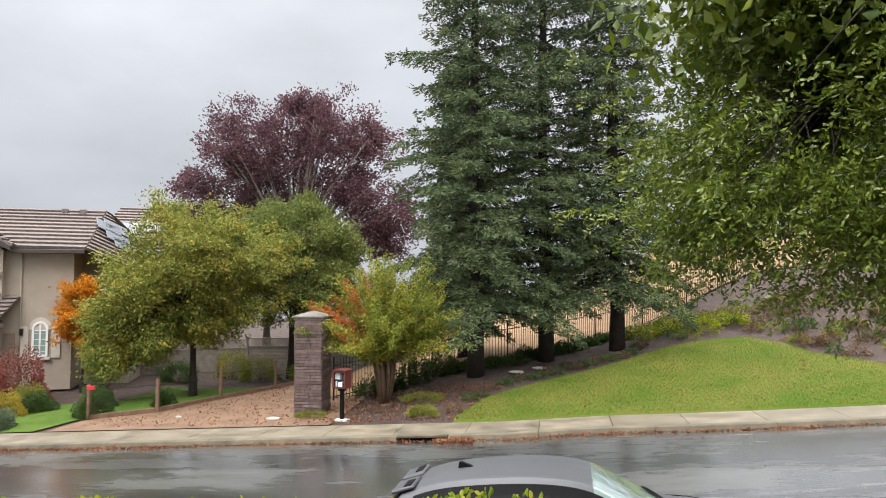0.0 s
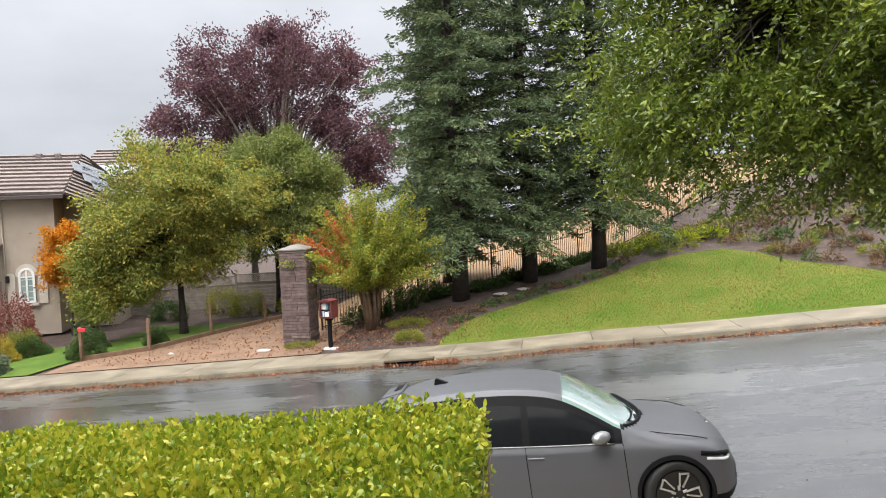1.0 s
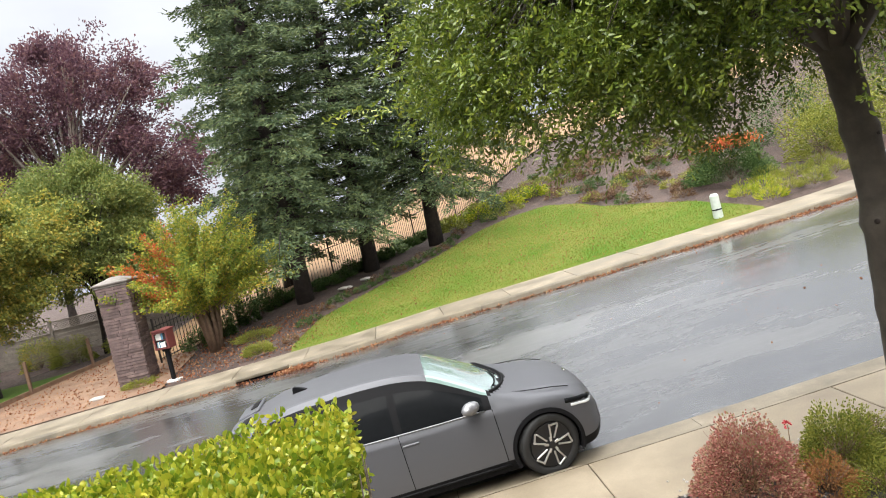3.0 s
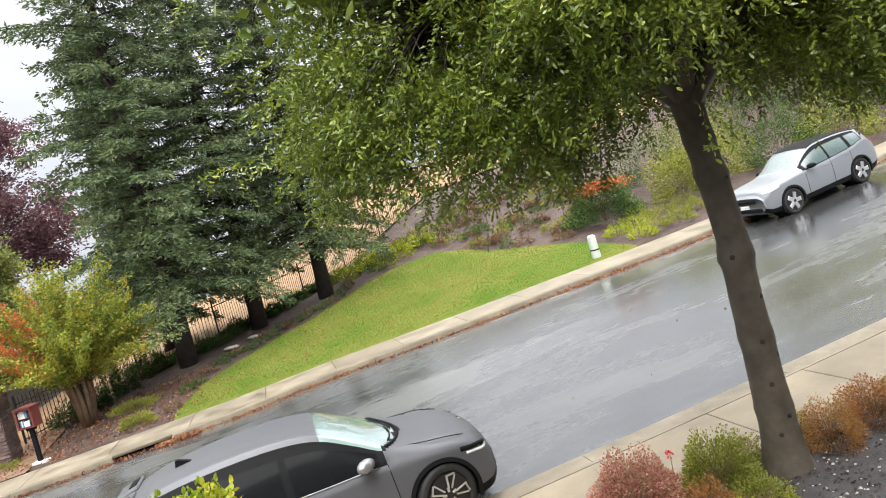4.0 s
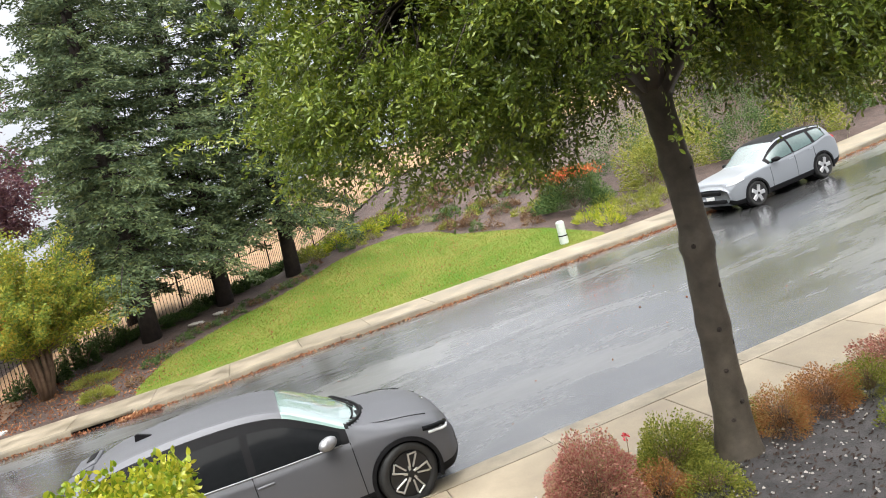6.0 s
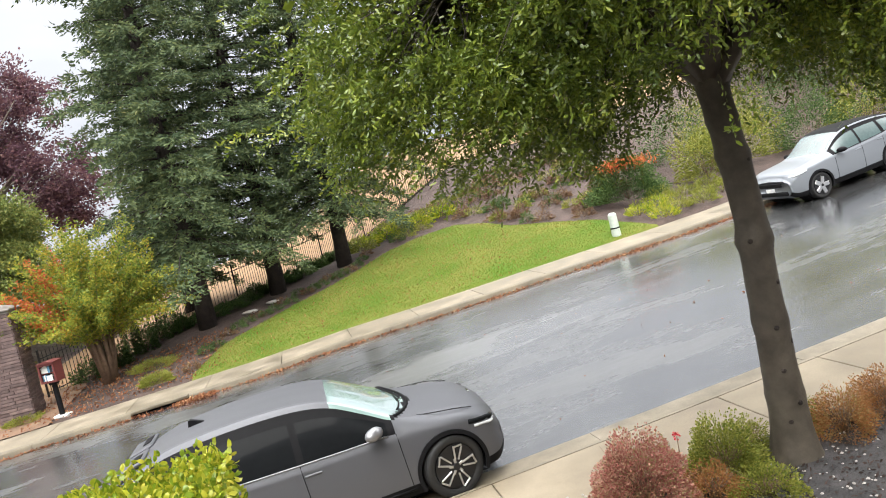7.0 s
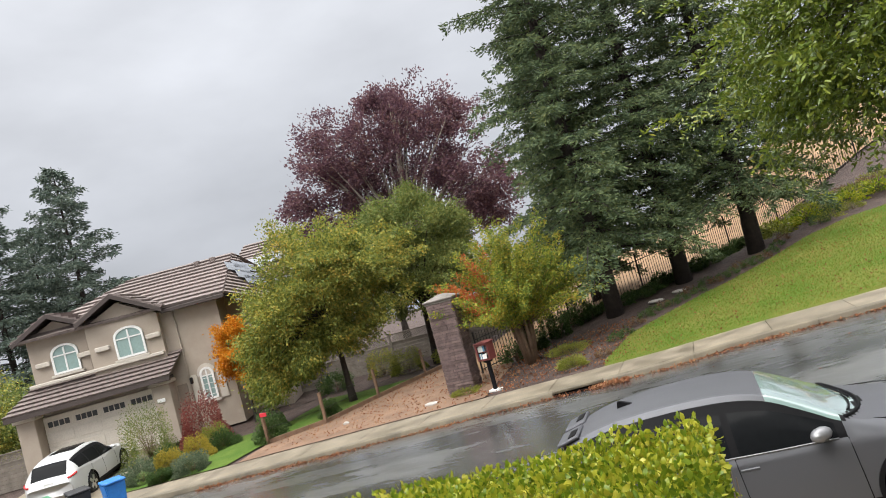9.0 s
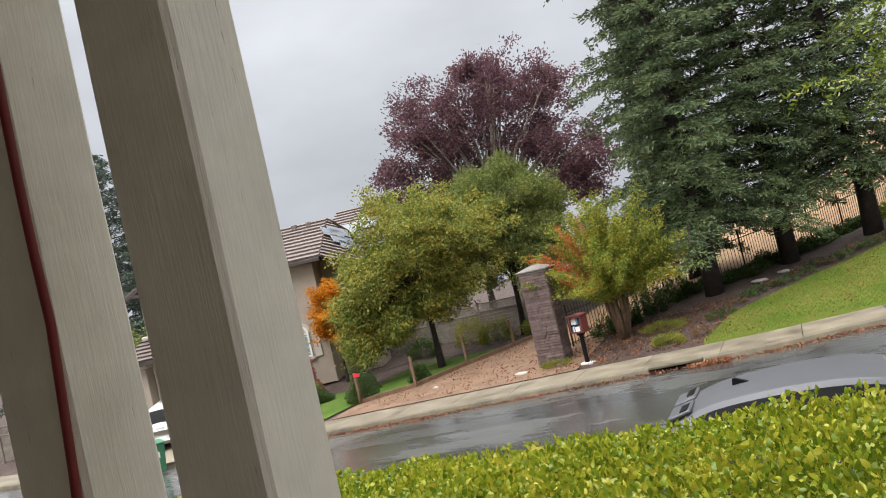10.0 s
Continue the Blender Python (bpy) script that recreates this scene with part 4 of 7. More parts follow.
def roof_slope(parent, a, b, c, d, courses):
    """A slope of tile courses from the eave a-b up to d-c, each course a stepped row of its own."""
    a, b, c, d = (Vector(p) for p in (a, b, c, d))
    nrm = (b - a).cross(d - a).normalized()
    if nrm.z < 0:
        nrm = -nrm
    for i in range(courses):
        t0, t1 = i / courses, min(1.0, (i + 1.12) / courses)
        p, q, r, s = a.lerp(d, t0), b.lerp(c, t0), b.lerp(c, t1), a.lerp(d, t1)
        bm = bmesh.new()
        lo = [bm.verts.new(v) for v in (p, q, r, s)]
        hi = [bm.verts.new(v) for v in (p + nrm * 0.13, q + nrm * 0.13, r + nrm * 0.03, s + nrm * 0.03)]
        bm.faces.new(hi)
        bm.faces.new(lo[::-1])
        for k in range(4):
            bm.faces.new((lo[k], lo[(k + 1) % 4], hi[(k + 1) % 4], hi[k]))
        bmesh.ops.remove_doubles(bm, verts=bm.verts[:], dist=0.001)
        part("tile_course", bm, M["roof_tile"], parent)


def tube_part(name, pts, r, material, parent, label=""):
    return Tubes(8).add(pts, [r] * len(pts)).make(name, material, parent, label)


def house_window(parent, u0, u1, z0, z1, rise, d, sill=True, glass="blind"):
    w = tagged(part("window", block(u0 - 0.02, u1 + 0.02, d + 0.06, d + 0.1, z0 - 0.02, z1 - rise * 0.4, 0.0), M["dark_glass"], parent), "arched white-framed window")
    bm = bmesh.new()
    prism(bm, arch_outline(u0, u1, z0, z1, rise), (1, 0, 0), (0, 0, 1), (0, 1, 0), d - 0.005, d + 0.03)
    part("pane", bm, M[glass], w)
    bm = bmesh.new()
    c = (u0 + u1) / 2
    out, inn = arch_outline(u0, u1, z0, z1, rise, 10), arch_outline(u0 + 0.09, u1 - 0.09, z0 + 0.09, z1 - 0.09, rise - 0.02, 10)
    for y0, y1 in ((d - 0.05, d + 0.02),):
        vo, vi = [bm.verts.new((p, y0, q)) for p, q in out], [bm.verts.new((p, y0, q)) for p, q in inn]
        wo, wi = [bm.verts.new((p, y1, q)) for p, q in out], [bm.verts.new((p, y1, q)) for p, q in inn]
        n = len(out)
        for k in range(n):
            j = (k + 1) % n
            bm.faces.new((vo[k], vo[j], vi[j], vi[k]))
            bm.faces.new((vi[k], vi[j], wi[j], wi[k]))
            bm.faces.new((vo[j], vo[k], wo[k], wo[j]))
    bmesh.ops.recalc_face_normals(bm, faces=bm.faces[:])
    part("frame", bm, M["white_paint"], w)
    bm = block(c - 0.035, c + 0.035, d - 0.04, d + 0.0, z0 + 0.09, z1 - rise * 0.35)
    box(bm, u0 + 0.09, u1 - 0.09, d - 0.04, d + 0.0, z1 - rise - 0.12, z1 - rise - 0.06)
    part("mullion", bm, M["white_paint"], w)
    if sill:
        part("sill", block(u0 - 0.12, u1 + 0.12, d - 0.12, d, z0 - 0.14, z0 - 0.02, 0.015), M["stucco_trim"], w)
    return w


def house():
    hs = thing("house", "two-storey taupe stucco house with tiled roof", "house", pose(-13.57, 30.39, 0, 0, 0, 23.58))
    fl = -0.35
    # main front with the two gables (toward the street is -y)
    front = [(-16.9, fl), (-8.23, fl), (-8.23, 5.55), (-10.8, 5.55), (-12.5, 6.5), (-14.15, 5.72), (-15.55, 6.42), (-16.9, 5.75)]
    wall_poly("wall", front, 0.0, 0.25, hs)
    wall_poly("wall", [(-14.1, 3.0), (-10.85, 3.0), (-10.85, 5.55), (-12.5, 6.45), (-14.1, 5.7)], -0.35, -0.002, hs)
    part("wall", block(-16.9, -16.65, 0.252, 9, fl, 5.7), M["stucco"], hs)
    part("wall", block(-16.64, -8.0, 8.75, 9, fl, 5.4), M["stucco"], hs)
    # right side, lower under the long slope
    wall_poly("wall", [(-8.226, fl), (-6.2, fl), (-6.2, 4.65), (-8.226, 5.5)], 1.6, 1.85, hs)
    part("wall", block(-8.48, -8.232, 0.252, 1.85, fl, 5.5), M["stucco"], hs)
    part("wall", block(-6.45, -6.2, 1.852, 9, fl, 4.6), M["stucco"], hs)
    roof = part("roof", block(-16.6, -8.5, 0.3, 8.7, 5.30, 5.42), M["fascia"], hs, "grey-brown concrete tile roof")
    ez, rz = 5.72, 7.85
    L, R, F, B = -17.35, -7.7, -0.45, 9.4
    r0, r1 = (-13.0, 4.4, rz), (-7.9, 4.4, rz)
    roof_slope(roof, (L, F, ez), (R, F, ez - 0.12), r1, r0, 11)
    roof_slope(roof, (L, B, ez), (L, F, ez), r0, r0, 14)
    roof_slope(roof, (R, B, ez), (L, B, ez), r0, r1, 10)
    roof_slope(roof, (-5.6, 1.2, 4.55), (-5.6, B, 4.55), (-7.9, 9.0, rz - 0.4), r1, 14)
    roof_slope(roof, (R, F, ez - 0.12), (-5.6, 1.2, 4.55), r1, r1, 14)
    # rear wing with solar panels
    wall_poly("wall", [(-9.0, fl), (-6.0, fl), (-6.0, 6.0), (-9.0, 6.0)], 9.3, 9.6, hs)
    roof_slope(roof, (-10.0, 8.3, 6.2), (-4.0, 8.3, 6.2), (-5.0, 14.0, 9.2), (-9.0, 14.0, 9.2), 14)
    for i, u in enumerate((-8.2, -6.4)):
        bm = block(-0.8, 0.8, -0.5, 1.3, 0.10, 0.15, 0.01, pose(u, 10.2 + 0.4 * (i % 2), 7.25 + 0.22 * (i % 2), 27.7, 0, 0))
        part("solar_panel", bm, M["solar"], roof, "blue-grey solar panel")
    A, B2, C = Vector((R, F, ez - 0.12)), Vector((-5.6, 1.2, 4.55)), Vector(r1)
    nr2 = (B2 - A).cross(C - A).normalized()
    ex = (B2 - A).normalized()
    ey = nr2.cross(ex)
    for a, b, c in ((0.30, 0.15, 0.55), (0.22, 0.36, 0.42), (0.12, 0.26, 0.62), (0.14, 0.54, 0.32)):
        ctr = A * a + B2 * b + C * c + nr2 * 0.2
        part("solar_panel", block(-0.62, 0.62, -0.42, 0.42, -0.02, 0.02, 0.01, Matrix.Translation(ctr) @ Matrix((ex, ey, nr2)).transposed().to_4x4()), M["solar"], roof, "blue-grey solar panel")
    for u in (-9.6, -8.8):
        part("roof_vent", block(u - 0.14, u + 0.12, 3.6, 3.85, 7.3, 7.82, 0.02), M["roof_tile"], roof)
    # gable roofs with dark fascias
    for p, q, s, d0 in (((-17.3, 5.6), (-15.55, 6.55), (-14.05, 5.82), -0.5), ((-14.3, 5.72), (-12.5, 6.66), (-10.45, 5.5), -0.85)):
        for a, b in ((p, q), (q, s)):
            bm = bmesh.new()
            prism(bm, [(a[0], a[1]), (b[0], b[1]), (b[0], b[1] + 0.2), (a[0], a[1] + 0.2)], (1, 0, 0), (0, 0, 1), (0, 1, 0), d0, d0 + 0.1)
            part("fascia", bm, M["fascia"], roof)
            roof_slope(roof, (a[0], d0 + 0.1, a[1] + 0.2), (a[0], 3.0, a[1] + 0.2), (b[0], 3.0, b[1] + 0.2), (b[0], d0 + 0.1, b[1] + 0.2), 5) if a is p else \
                roof_slope(roof, (b[0], 3.0, b[1] + 0.2), (b[0], d0 + 0.1, b[1] + 0.2), (a[0], d0 + 0.1, a[1] + 0.2), (a[0], 3.0, a[1] + 0.2), 5)
    part("gutter", block(-10.6, -7.7, -0.57, -0.44, 5.42, 5.6, 0.02), M["fascia"], roof)
    bm = bmesh.new()
    prism(bm, [(-7.7, 5.4), (-5.6, 4.35), (-5.6, 4.55), (-7.7, 5.6)], (1, 0, 0), (0, 0, 1), (0, 1, 0), 1.1, 1.2)
    part("fascia", bm, M["fascia"], roof)
    # skirt roof over the garage
    skirt = part("skirt_roof", block(-17.0, -10.9, -0.9, -0.01, 2.5, 2.62), M["fascia"], hs, "tiled skirt roof over the garage")
    roof_slope(skirt, (-18.0, -1.15, 2.66), (-10.7, -1.15, 2.62), (-10.2, -0.02, 3.62), (-17.0, -0.02, 3.66), 6)
    part("fascia", block(-18.0, -10.7, -1.2, -1.1, 2.45, 2.66, 0.01), M["fascia"], skirt)
    part("cornice", block(-16.95, -10.9, -0.5, -0.355, 3.62, 3.78, 0.03), M["stucco_trim"], hs)
    # garage door
    part("pier", block(-17.75, -16.95, -0.75, -0.01, fl, 2.3, 0.02), M["stucco"], hs)
    part("pier_cap", block(-17.85, -16.85, -0.85, 0.1, 2.3, 2.48, 0.03), M["stucco_trim"], hs)
    part("pier", block(-11.75, -10.95, -0.75, -0.01, fl, 2.3, 0.02), M["stucco"], hs)
    part("pier_cap", block(-11.85, -10.85, -0.85, 0.1, 2.3, 2.48, 0.03), M["stucco_trim"], hs)
    gd = part("garage_door", block(-16.9, -11.8, -0.12, -0.02, fl, 2.25, 0.01), M["garage_paint"], hs, "beige sectional garage door with small windows")
    for i in range(4):
        for j in range(4):
            u = -16.85 + 1.25 * i
            z = fl + 0.02 + 0.64 * j
            if j < 3:
                part("panel", block(u + 0.08, u + 1.17, -0.15, -0.12, z + 0.08, z + 0.56, 0.015), M["garage_paint"], gd)
        for k in range(4):
            u = -16.72 + 1.25 * i + 0.25 * k
            part("pane", block(u, u + 0.2, -0.14, -0.115, 1.75, 2.0), M["dark_glass"], gd)
    part("house_plaque", block(-11.6, -11.25, -0.8, -0.76, 1.55, 1.72, 0.01), M["white_paint"], hs)
    house_window(hs, -15.95, -14.72, 3.98, 5.3, 0.4, -0.03)
    house_window(hs, -12.95, -11.62, 3.9, 5.3, 0.42, -0.38)
    for u, d in ((-16.35, 0.0), (-14.45, 0.0), (-13.5, -0.35), (-11.2, -0.35)):
        part("shelf_band", block(u - 0.33, u + 0.33, d - 0.16, d - 0.003, 4.45, 4.68, 0.04), M["stucco_trim"], hs)
    low = house_window(hs, -9.75, -9.12, 1.05, 2.55, 0.3, -0.03, True, "blind")
    for u in (-10.05, -8.82):
        bm = bmesh.new()
        prism(bm, arch_outline(u - 0.17, u + 0.17, 1.0, 2.35, 0.12, 5), (1, 0, 0), (0, 0, 1), (0, 1, 0), -0.06, -0.003)
        part("shutter", bm, M["stucco_trim"], hs)
    bm = bmesh.new()
    prism(bm, arch_outline(-9.85, -9.02, 2.2, 2.72, 0.4, 8), (1, 0, 0), (0, 0, 1), (0, 1, 0), -0.045, -0.003)
    part("arch_trim", bm, M["stucco_trim"], hs)
    for k in range(4):
        part("glazing_bar", block(-9.72, -9.15, -0.055, -0.03, 1.25 + 0.26 * k, 1.27 + 0.26 * k), M["white_paint"], low)
    house_window(hs, -7.4, -6.7, 2.9, 4.0, 0.3, 1.56, True, "dark_glass")
    part("door", block(-10.85, -10.4, -0.05, -0.004, fl, 2.05, 0.01), M["brown_door"], hs, "taupe side door")
    part("wall_lamp", block(-10.2, -10.08, -0.2, -0.01, 1.95, 2.25, 0.03), M["iron"], hs, "black wall lantern")
    tube_part("downpipe", [(-10.25, -0.05, 5.5), (-10.22, -0.05, 3.0), (-10.22, -0.05, -0.2)], 0.04, M["stucco"], hs)
    tube_part("downpipe", [(-14.2, -0.05, 5.7), (-14.22, -0.06, 5.4), (-14.22, -0.06, 3.6)], 0.04, M["stucco"], hs)


house()


def hz(u, d):
    return Vector((-13.57 + 0.9165 * u - 0.4 * d, 30.39 + 0.4 * u + 0.9165 * d, 0))


# driveway up to the garage
def driveway():
    vs, fs = [], []
    for i in range(9):
        t = i / 8
        for u in (-17.0, -15.2, -13.4, -11.4):
            p = hz(u, -0.1 - 9.5 * t + (0.9 if u < -14 else 0.0) * t)
            z0 = -0.33
            z1 = road_z(p.x) + 0.16
            vs.append((p.x, p.y, z0 * (1 - t) + z1 * t + 0.05 * (1 - t)))
    for i in range(8):
        for j in range(3):
            k = i * 4 + j
            fs.append((k, k + 4, k + 5, k + 1))
    return tagged(pydata("driveway", vs, fs, M["concrete"], smooth=True), "pale concrete driveway to the garage", "driveway", "", "structure")


driveway()


# ---- vehicles ----
def car_paint(name, c, metal, rough, coat):
    m, nt, b = shader(name)
    n = noise_node(nt, 260, 2, 0.5, world_pos(nt))
    drops = ramp(nt, n.outputs["Fac"], [(0.55, (0, 0, 0)), (0.72, (1, 1, 1))])
    b.inputs["Base Color"].default_value = (*c, 1)
    b.inputs["Metallic"].default_value, b.inputs["Roughness"].default_value = metal, rough
    b.inputs["Coat Weight"].default_value, b.inputs["Coat Roughness"].default_value = coat, 0.12
    bump(nt, b, drops.outputs[0], 0.12, 0.002)
    return m


M["grey_paint"] = car_paint("satin_grey_paint", (0.104, 0.106, 0.117), 0.38, 0.5, 0.04)
M["silver_paint"] = car_paint("silver_white_paint", (0.19, 0.205, 0.225), 0.2, 0.4, 0.3)
M["pearl_paint"] = car_paint("pearl_white_paint", (0.46, 0.46, 0.455), 0.0, 0.35, 0.4)
M["tint"] = plain("tinted_glass", (0.010, 0.011, 0.012), 0.08, 0.0, 0.04)
M["black_trim"] = plain("black_trim", (0.012, 0.012, 0.013), 0.5, 0.0, 0.05)
M["rubber"] = plain("tyre_rubber", (0.016, 0.016, 0.016), 0.7)
M["alloy"] = plain("bright_alloy", (0.62, 0.62, 0.62), 0.3, 0.9)
M["worn_alloy"] = plain("worn_alloy", (0.24, 0.24, 0.245), 0.4, 0.85)
M["dark_alloy"] = plain("dark_alloy", (0.03, 0.03, 0.032), 0.35, 0.6)
M["lamp_white"] = plain("lamp_lens", (0.8, 0.82, 0.84), 0.15)
M["lamp_red"] = plain("tail_lamp_lens", (0.5, 0.02, 0.02), 0.2)
M["plate"] = plain("number_plate", (0.75, 0.75, 0.74), 0.5)
M["dull_silver"] = plain("dull_silver", (0.3, 0.3, 0.31), 0.4, 0.6)
M["chrome"] = plain("chrome", (0.75, 0.75, 0.75), 0.15, 1.0)


M["green_glass"] = plain("green_tinted_glass", (0.05, 0.085, 0.08), 0.06, 0.0, 1.0, 0.5)


def windscreen_material():
    m, nt, b = shader("sky_pale_glass")
    # Pale mint base colour stands in for sky reflected in the glass
    b.inputs["Base Color"].default_value = (0.27, 0.37, 0.35, 1)
    b.inputs["Roughness"].default_value, b.inputs["Specular IOR Level"].default_value = 0.03, 1.0
    b.inputs["Coat Weight"].default_value = 1.0
    b.inputs["Coat IOR"].default_value = 1.9
    b.inputs["Coat Roughness"].default_value = 0.03
    return m


M["windscreen"] = windscreen_material()


def spline(table, x):
    """Smooth interpolation through a short table of pairs."""
    xs = [p[0] for p in table]
    i = max(0, min(len(xs) - 2, int(np.searchsorted(xs, x)) - 1))
    t = min(1, max(0, (x - xs[i]) / (xs[i + 1] - xs[i])))
    y = [p[1] for p in table]
    h = xs[i + 1] - xs[i]
    m0 = (y[i + 1] - y[i - 1]) / (xs[i + 1] - xs[i - 1]) if i > 0 else (y[1] - y[0]) / (xs[1] - xs[0])
    m1 = (y[i + 2] - y[i]) / (xs[i + 2] - xs[i]) if i + 2 < len(xs) else (y[-1] - y[-2]) / (xs[-1] - xs[-2])
    return (2 * t ** 3 - 3 * t ** 2 + 1) * y[i] + (t ** 3 - 2 * t ** 2 + t) * h * m0 + (3 * t ** 2 - 2 * t ** 3) * y[i + 1] + (t ** 3 - t ** 2) * h * m1


def wheel(parent, x, y, side, r, style, turn=0):
    """Tyre with a tread, a rim and its spokes; side: -1 or 1, the way the face looks."""
    m = pose(x, y, r, 0, 0, turn)
    w = part("wheel", ring_tyre(r), M["rubber"], parent, smooth=True)
    w.matrix_local = m @ (pose(0, 0, 0) if side < 0 else pose(0, 0, 0, 0, 0, 180))
    bm = bmesh.new()
    bmesh.ops.create_cone(bm, cap_ends=True, segments=40, radius1=r * 0.72, radius2=r * 0.70, depth=0.05, matrix=pose(0, -0.075, 0, 90))
    part("rim", bm, M["dark_alloy"], w)
    bm = bmesh.new()
    for k in range(5):
        a = 72 * k
        if style == "pinwheel":
            for da, q in ((-13, 0), (13, 12)):
                box(bm, 0.22 * r, 0.66 * r, -0.01, 0.01, -0.010, 0.010, 0.003, pose(0, -0.115, 0, 0, -(a + da), 0))
            box(bm, -0.15 * r, 0.15 * r, -0.01, 0.01, -0.010, 0.010, 0.003, pose(0, -0.117, 0, 0, -(a), 0) @ pose(0.645 * r, 0, 0, 0, 74, 0))
            box(bm, 0.0, 0.26 * r, -0.008, 0.012, -0.014, 0.014, 0.003, pose(0, -0.113, 0, 0, -(a + 20), 0))
        else:
            box(bm, 0.08 * r, 0.68 * r, -0.014, 0.014, -0.055, 0.055, 0.006, pose(0, -0.115, 0, 0, -(a), 0))
    part("spoke", bm, M["alloy"], w, "machined spokes")
    bm = bmesh.new()
    bmesh.ops.create_cone(bm, cap_ends=True, segments=20, radius1=0.05, radius2=0.04, depth=0.03, matrix=pose(0, -0.12, 0, 90))
    part("hub_cap", bm, M["dark_alloy"], w)
    return w


def ring_tyre(r):
    bm = bmesh.new()
    prof = [(0.72 * r, -0.09), (0.8 * r, -0.112), (0.93 * r, -0.115), (0.985 * r, -0.095), (r, -0.05), (r * 0.992, -0.045), (r, -0.04), (r, 0.04), (0.985 * r, 0.095), (0.8 * r, 0.11), (0.7 * r, 0.09)]
    n = 44
    rings = [[bm.verts.new((p * math.cos(2 * math.pi * i / n), q, p * math.sin(2 * math.pi * i / n))) for p, q in prof] for i in range(n)]
    for i in range(n):
        for j in range(len(prof) - 1):
            bm.faces.new((rings[i][j], rings[i][j + 1], rings[(i + 1) % n][j + 1], rings[(i + 1) % n][j]))
    bmesh.ops.recalc_face_normals(bm, faces=bm.faces[:])
    return bm


def car(name, label, m, s):
    """A car lofted from its lines: x runs from the nose to the tail, y across, z up from the road."""
    ob = thing(name, label, "car", m)
    Lc, nx, nr = s["length"], 110, 40
    keyp = [0, 1, 2, 3, 4, 5, 6, 7, 8]

    def ring(x):
        w, zt, zb, bl, wr = spline(s["half"], x), spline(s["top"], x), spline(s["bottom"], x), spline(s["belt"], x), spline(s["roof_half"], x)
        bl = min(bl, zt - 0.045)
        hi = zt - bl
        sh = min(0.14, 0.35 * (bl - zb))
        return [(0.0, zb), (0.82 * w, zb), (0.965 * w, zb + 0.07), (1.0 * w, zb + 0.42 * (bl - zb)), (0.985 * w, bl - sh), (0.945 * w, bl), (wr + (0.945 * w - wr) * 0.10, zt - min(0.085, 0.35 * hi)), (wr * 0.82, zt - min(0.022, 0.2 * hi)), (0.0, zt)]

    P = np.zeros((nx + 1, nr + 1, 3))
    for i in range(nx + 1):
        x = Lc * i / nx
        rg = ring(x)
        ys, zs = list(zip(keyp, [q[0] for q in rg])), list(zip(keyp, [q[1] for q in rg]))
        for j in range(nr + 1):
            u = 8 * j / nr
            if 5 <= u <= 6 and rg[8][1] - rg[5][1] > 0.2:
                t = u - 5
                bow = 0.025 * math.sin(math.pi * t)
                P[i, j] = (x, rg[5][0] + (rg[6][0] - rg[5][0]) * t + bow, rg[5][1] + (rg[6][1] - rg[5][1]) * t)
            else:
                P[i, j] = (x, max(0, spline(ys, u)), spline(zs, u))
    groups = {"body": [], "side_window": [], "windscreen": [], "rear_window": [], "sill": [], "roof": [], "window_surround": [], "cowl": []}
    wx = s["wheels"]
    for i in range(nx):
        for j in range(nr):
            c = P[i:i + 2, j:j + 2].reshape(-1, 3).mean(0)
            u = 8 * (j + 0.5) / nr
            if u > 0.8 and any((c[0] - q) ** 2 + (c[2] - s["wheel_r"]) ** 2 < (s["wheel_r"] + 0.045) ** 2 for q in wx) and u < 4.9:
                continue
            bl = spline(s["belt"], c[0])
            k = "body"
            if u < 2.35 and u > 0.9:
                k = "sill"
            if 5.0 < u < 5.85 and s["glass"][0] < c[0] < s["glass"][1] and P[i, int(nr * 6 / 8), 2] - bl > 0.15:
                k = "side_window"
                if any(abs(c[0] - q) < 0.045 for q in s["pillars"]):
                    k = "window_surround"
            elif 5.0 < u < 6.02 and s["glass"][0] - 0.12 < c[0] < s["glass"][1] + 0.06 and P[i, int(nr * 6 / 8), 2] - bl > 0.06:
                k = "window_surround"
            if u > s.get("screen_u", 6.3) and s["screen"][0] + s.get("cowl", 0) * (c[1] / 0.75) ** 2 < c[0] < s["screen"][1]:
                k = "windscreen"
                if s.get("cowl") and c[0] < s["screen"][0] + 0.07 + s["cowl"] * (c[1] / 0.75) ** 2:
                    k = "cowl"
            elif u > 6.4 and s["rear"][0] < c[0] < s["rear"][1]:
                k = "rear_window"
            elif u > 6.2 and s.get("dark_roof") and s["screen"][1] <= c[0] <= s["rear"][0]:
                k = "roof"
            groups[k].append((i, j))
    mats = {"body": s["paint"], "side_window": s.get("tint", M["tint"]), "windscreen": s.get("screen_mat", M["windscreen"]), "rear_window": M["tint"], "sill": s.get("sill", M["black_trim"]), "roof": M["black_trim"], "window_surround": M["black_trim"], "cowl": M["black_trim"]}
    jobs = []
    for k, cells in groups.items():
        if k == "side_window":
            cuts = [-1, *s["pillars"], 99]
            for lo, hi in zip(cuts, cuts[1:]):
                sub = [(i, j) for i, j in cells if lo < Lc * (i + 0.5) / nx < hi]
                jobs += [(k, sub, (1,)), (k, sub, (-1,))]
        elif k == "window_surround":
            jobs += [(k, cells, (1,)), (k, cells, (-1,))]
        elif k == "sill":
            cuts = [-1, wx[0], wx[1], 99]
            for lo, hi in zip(cuts, cuts[1:]):
                sub = [(i, j) for i, j in cells if lo < Lc * (i + 0.5) / nx < hi]
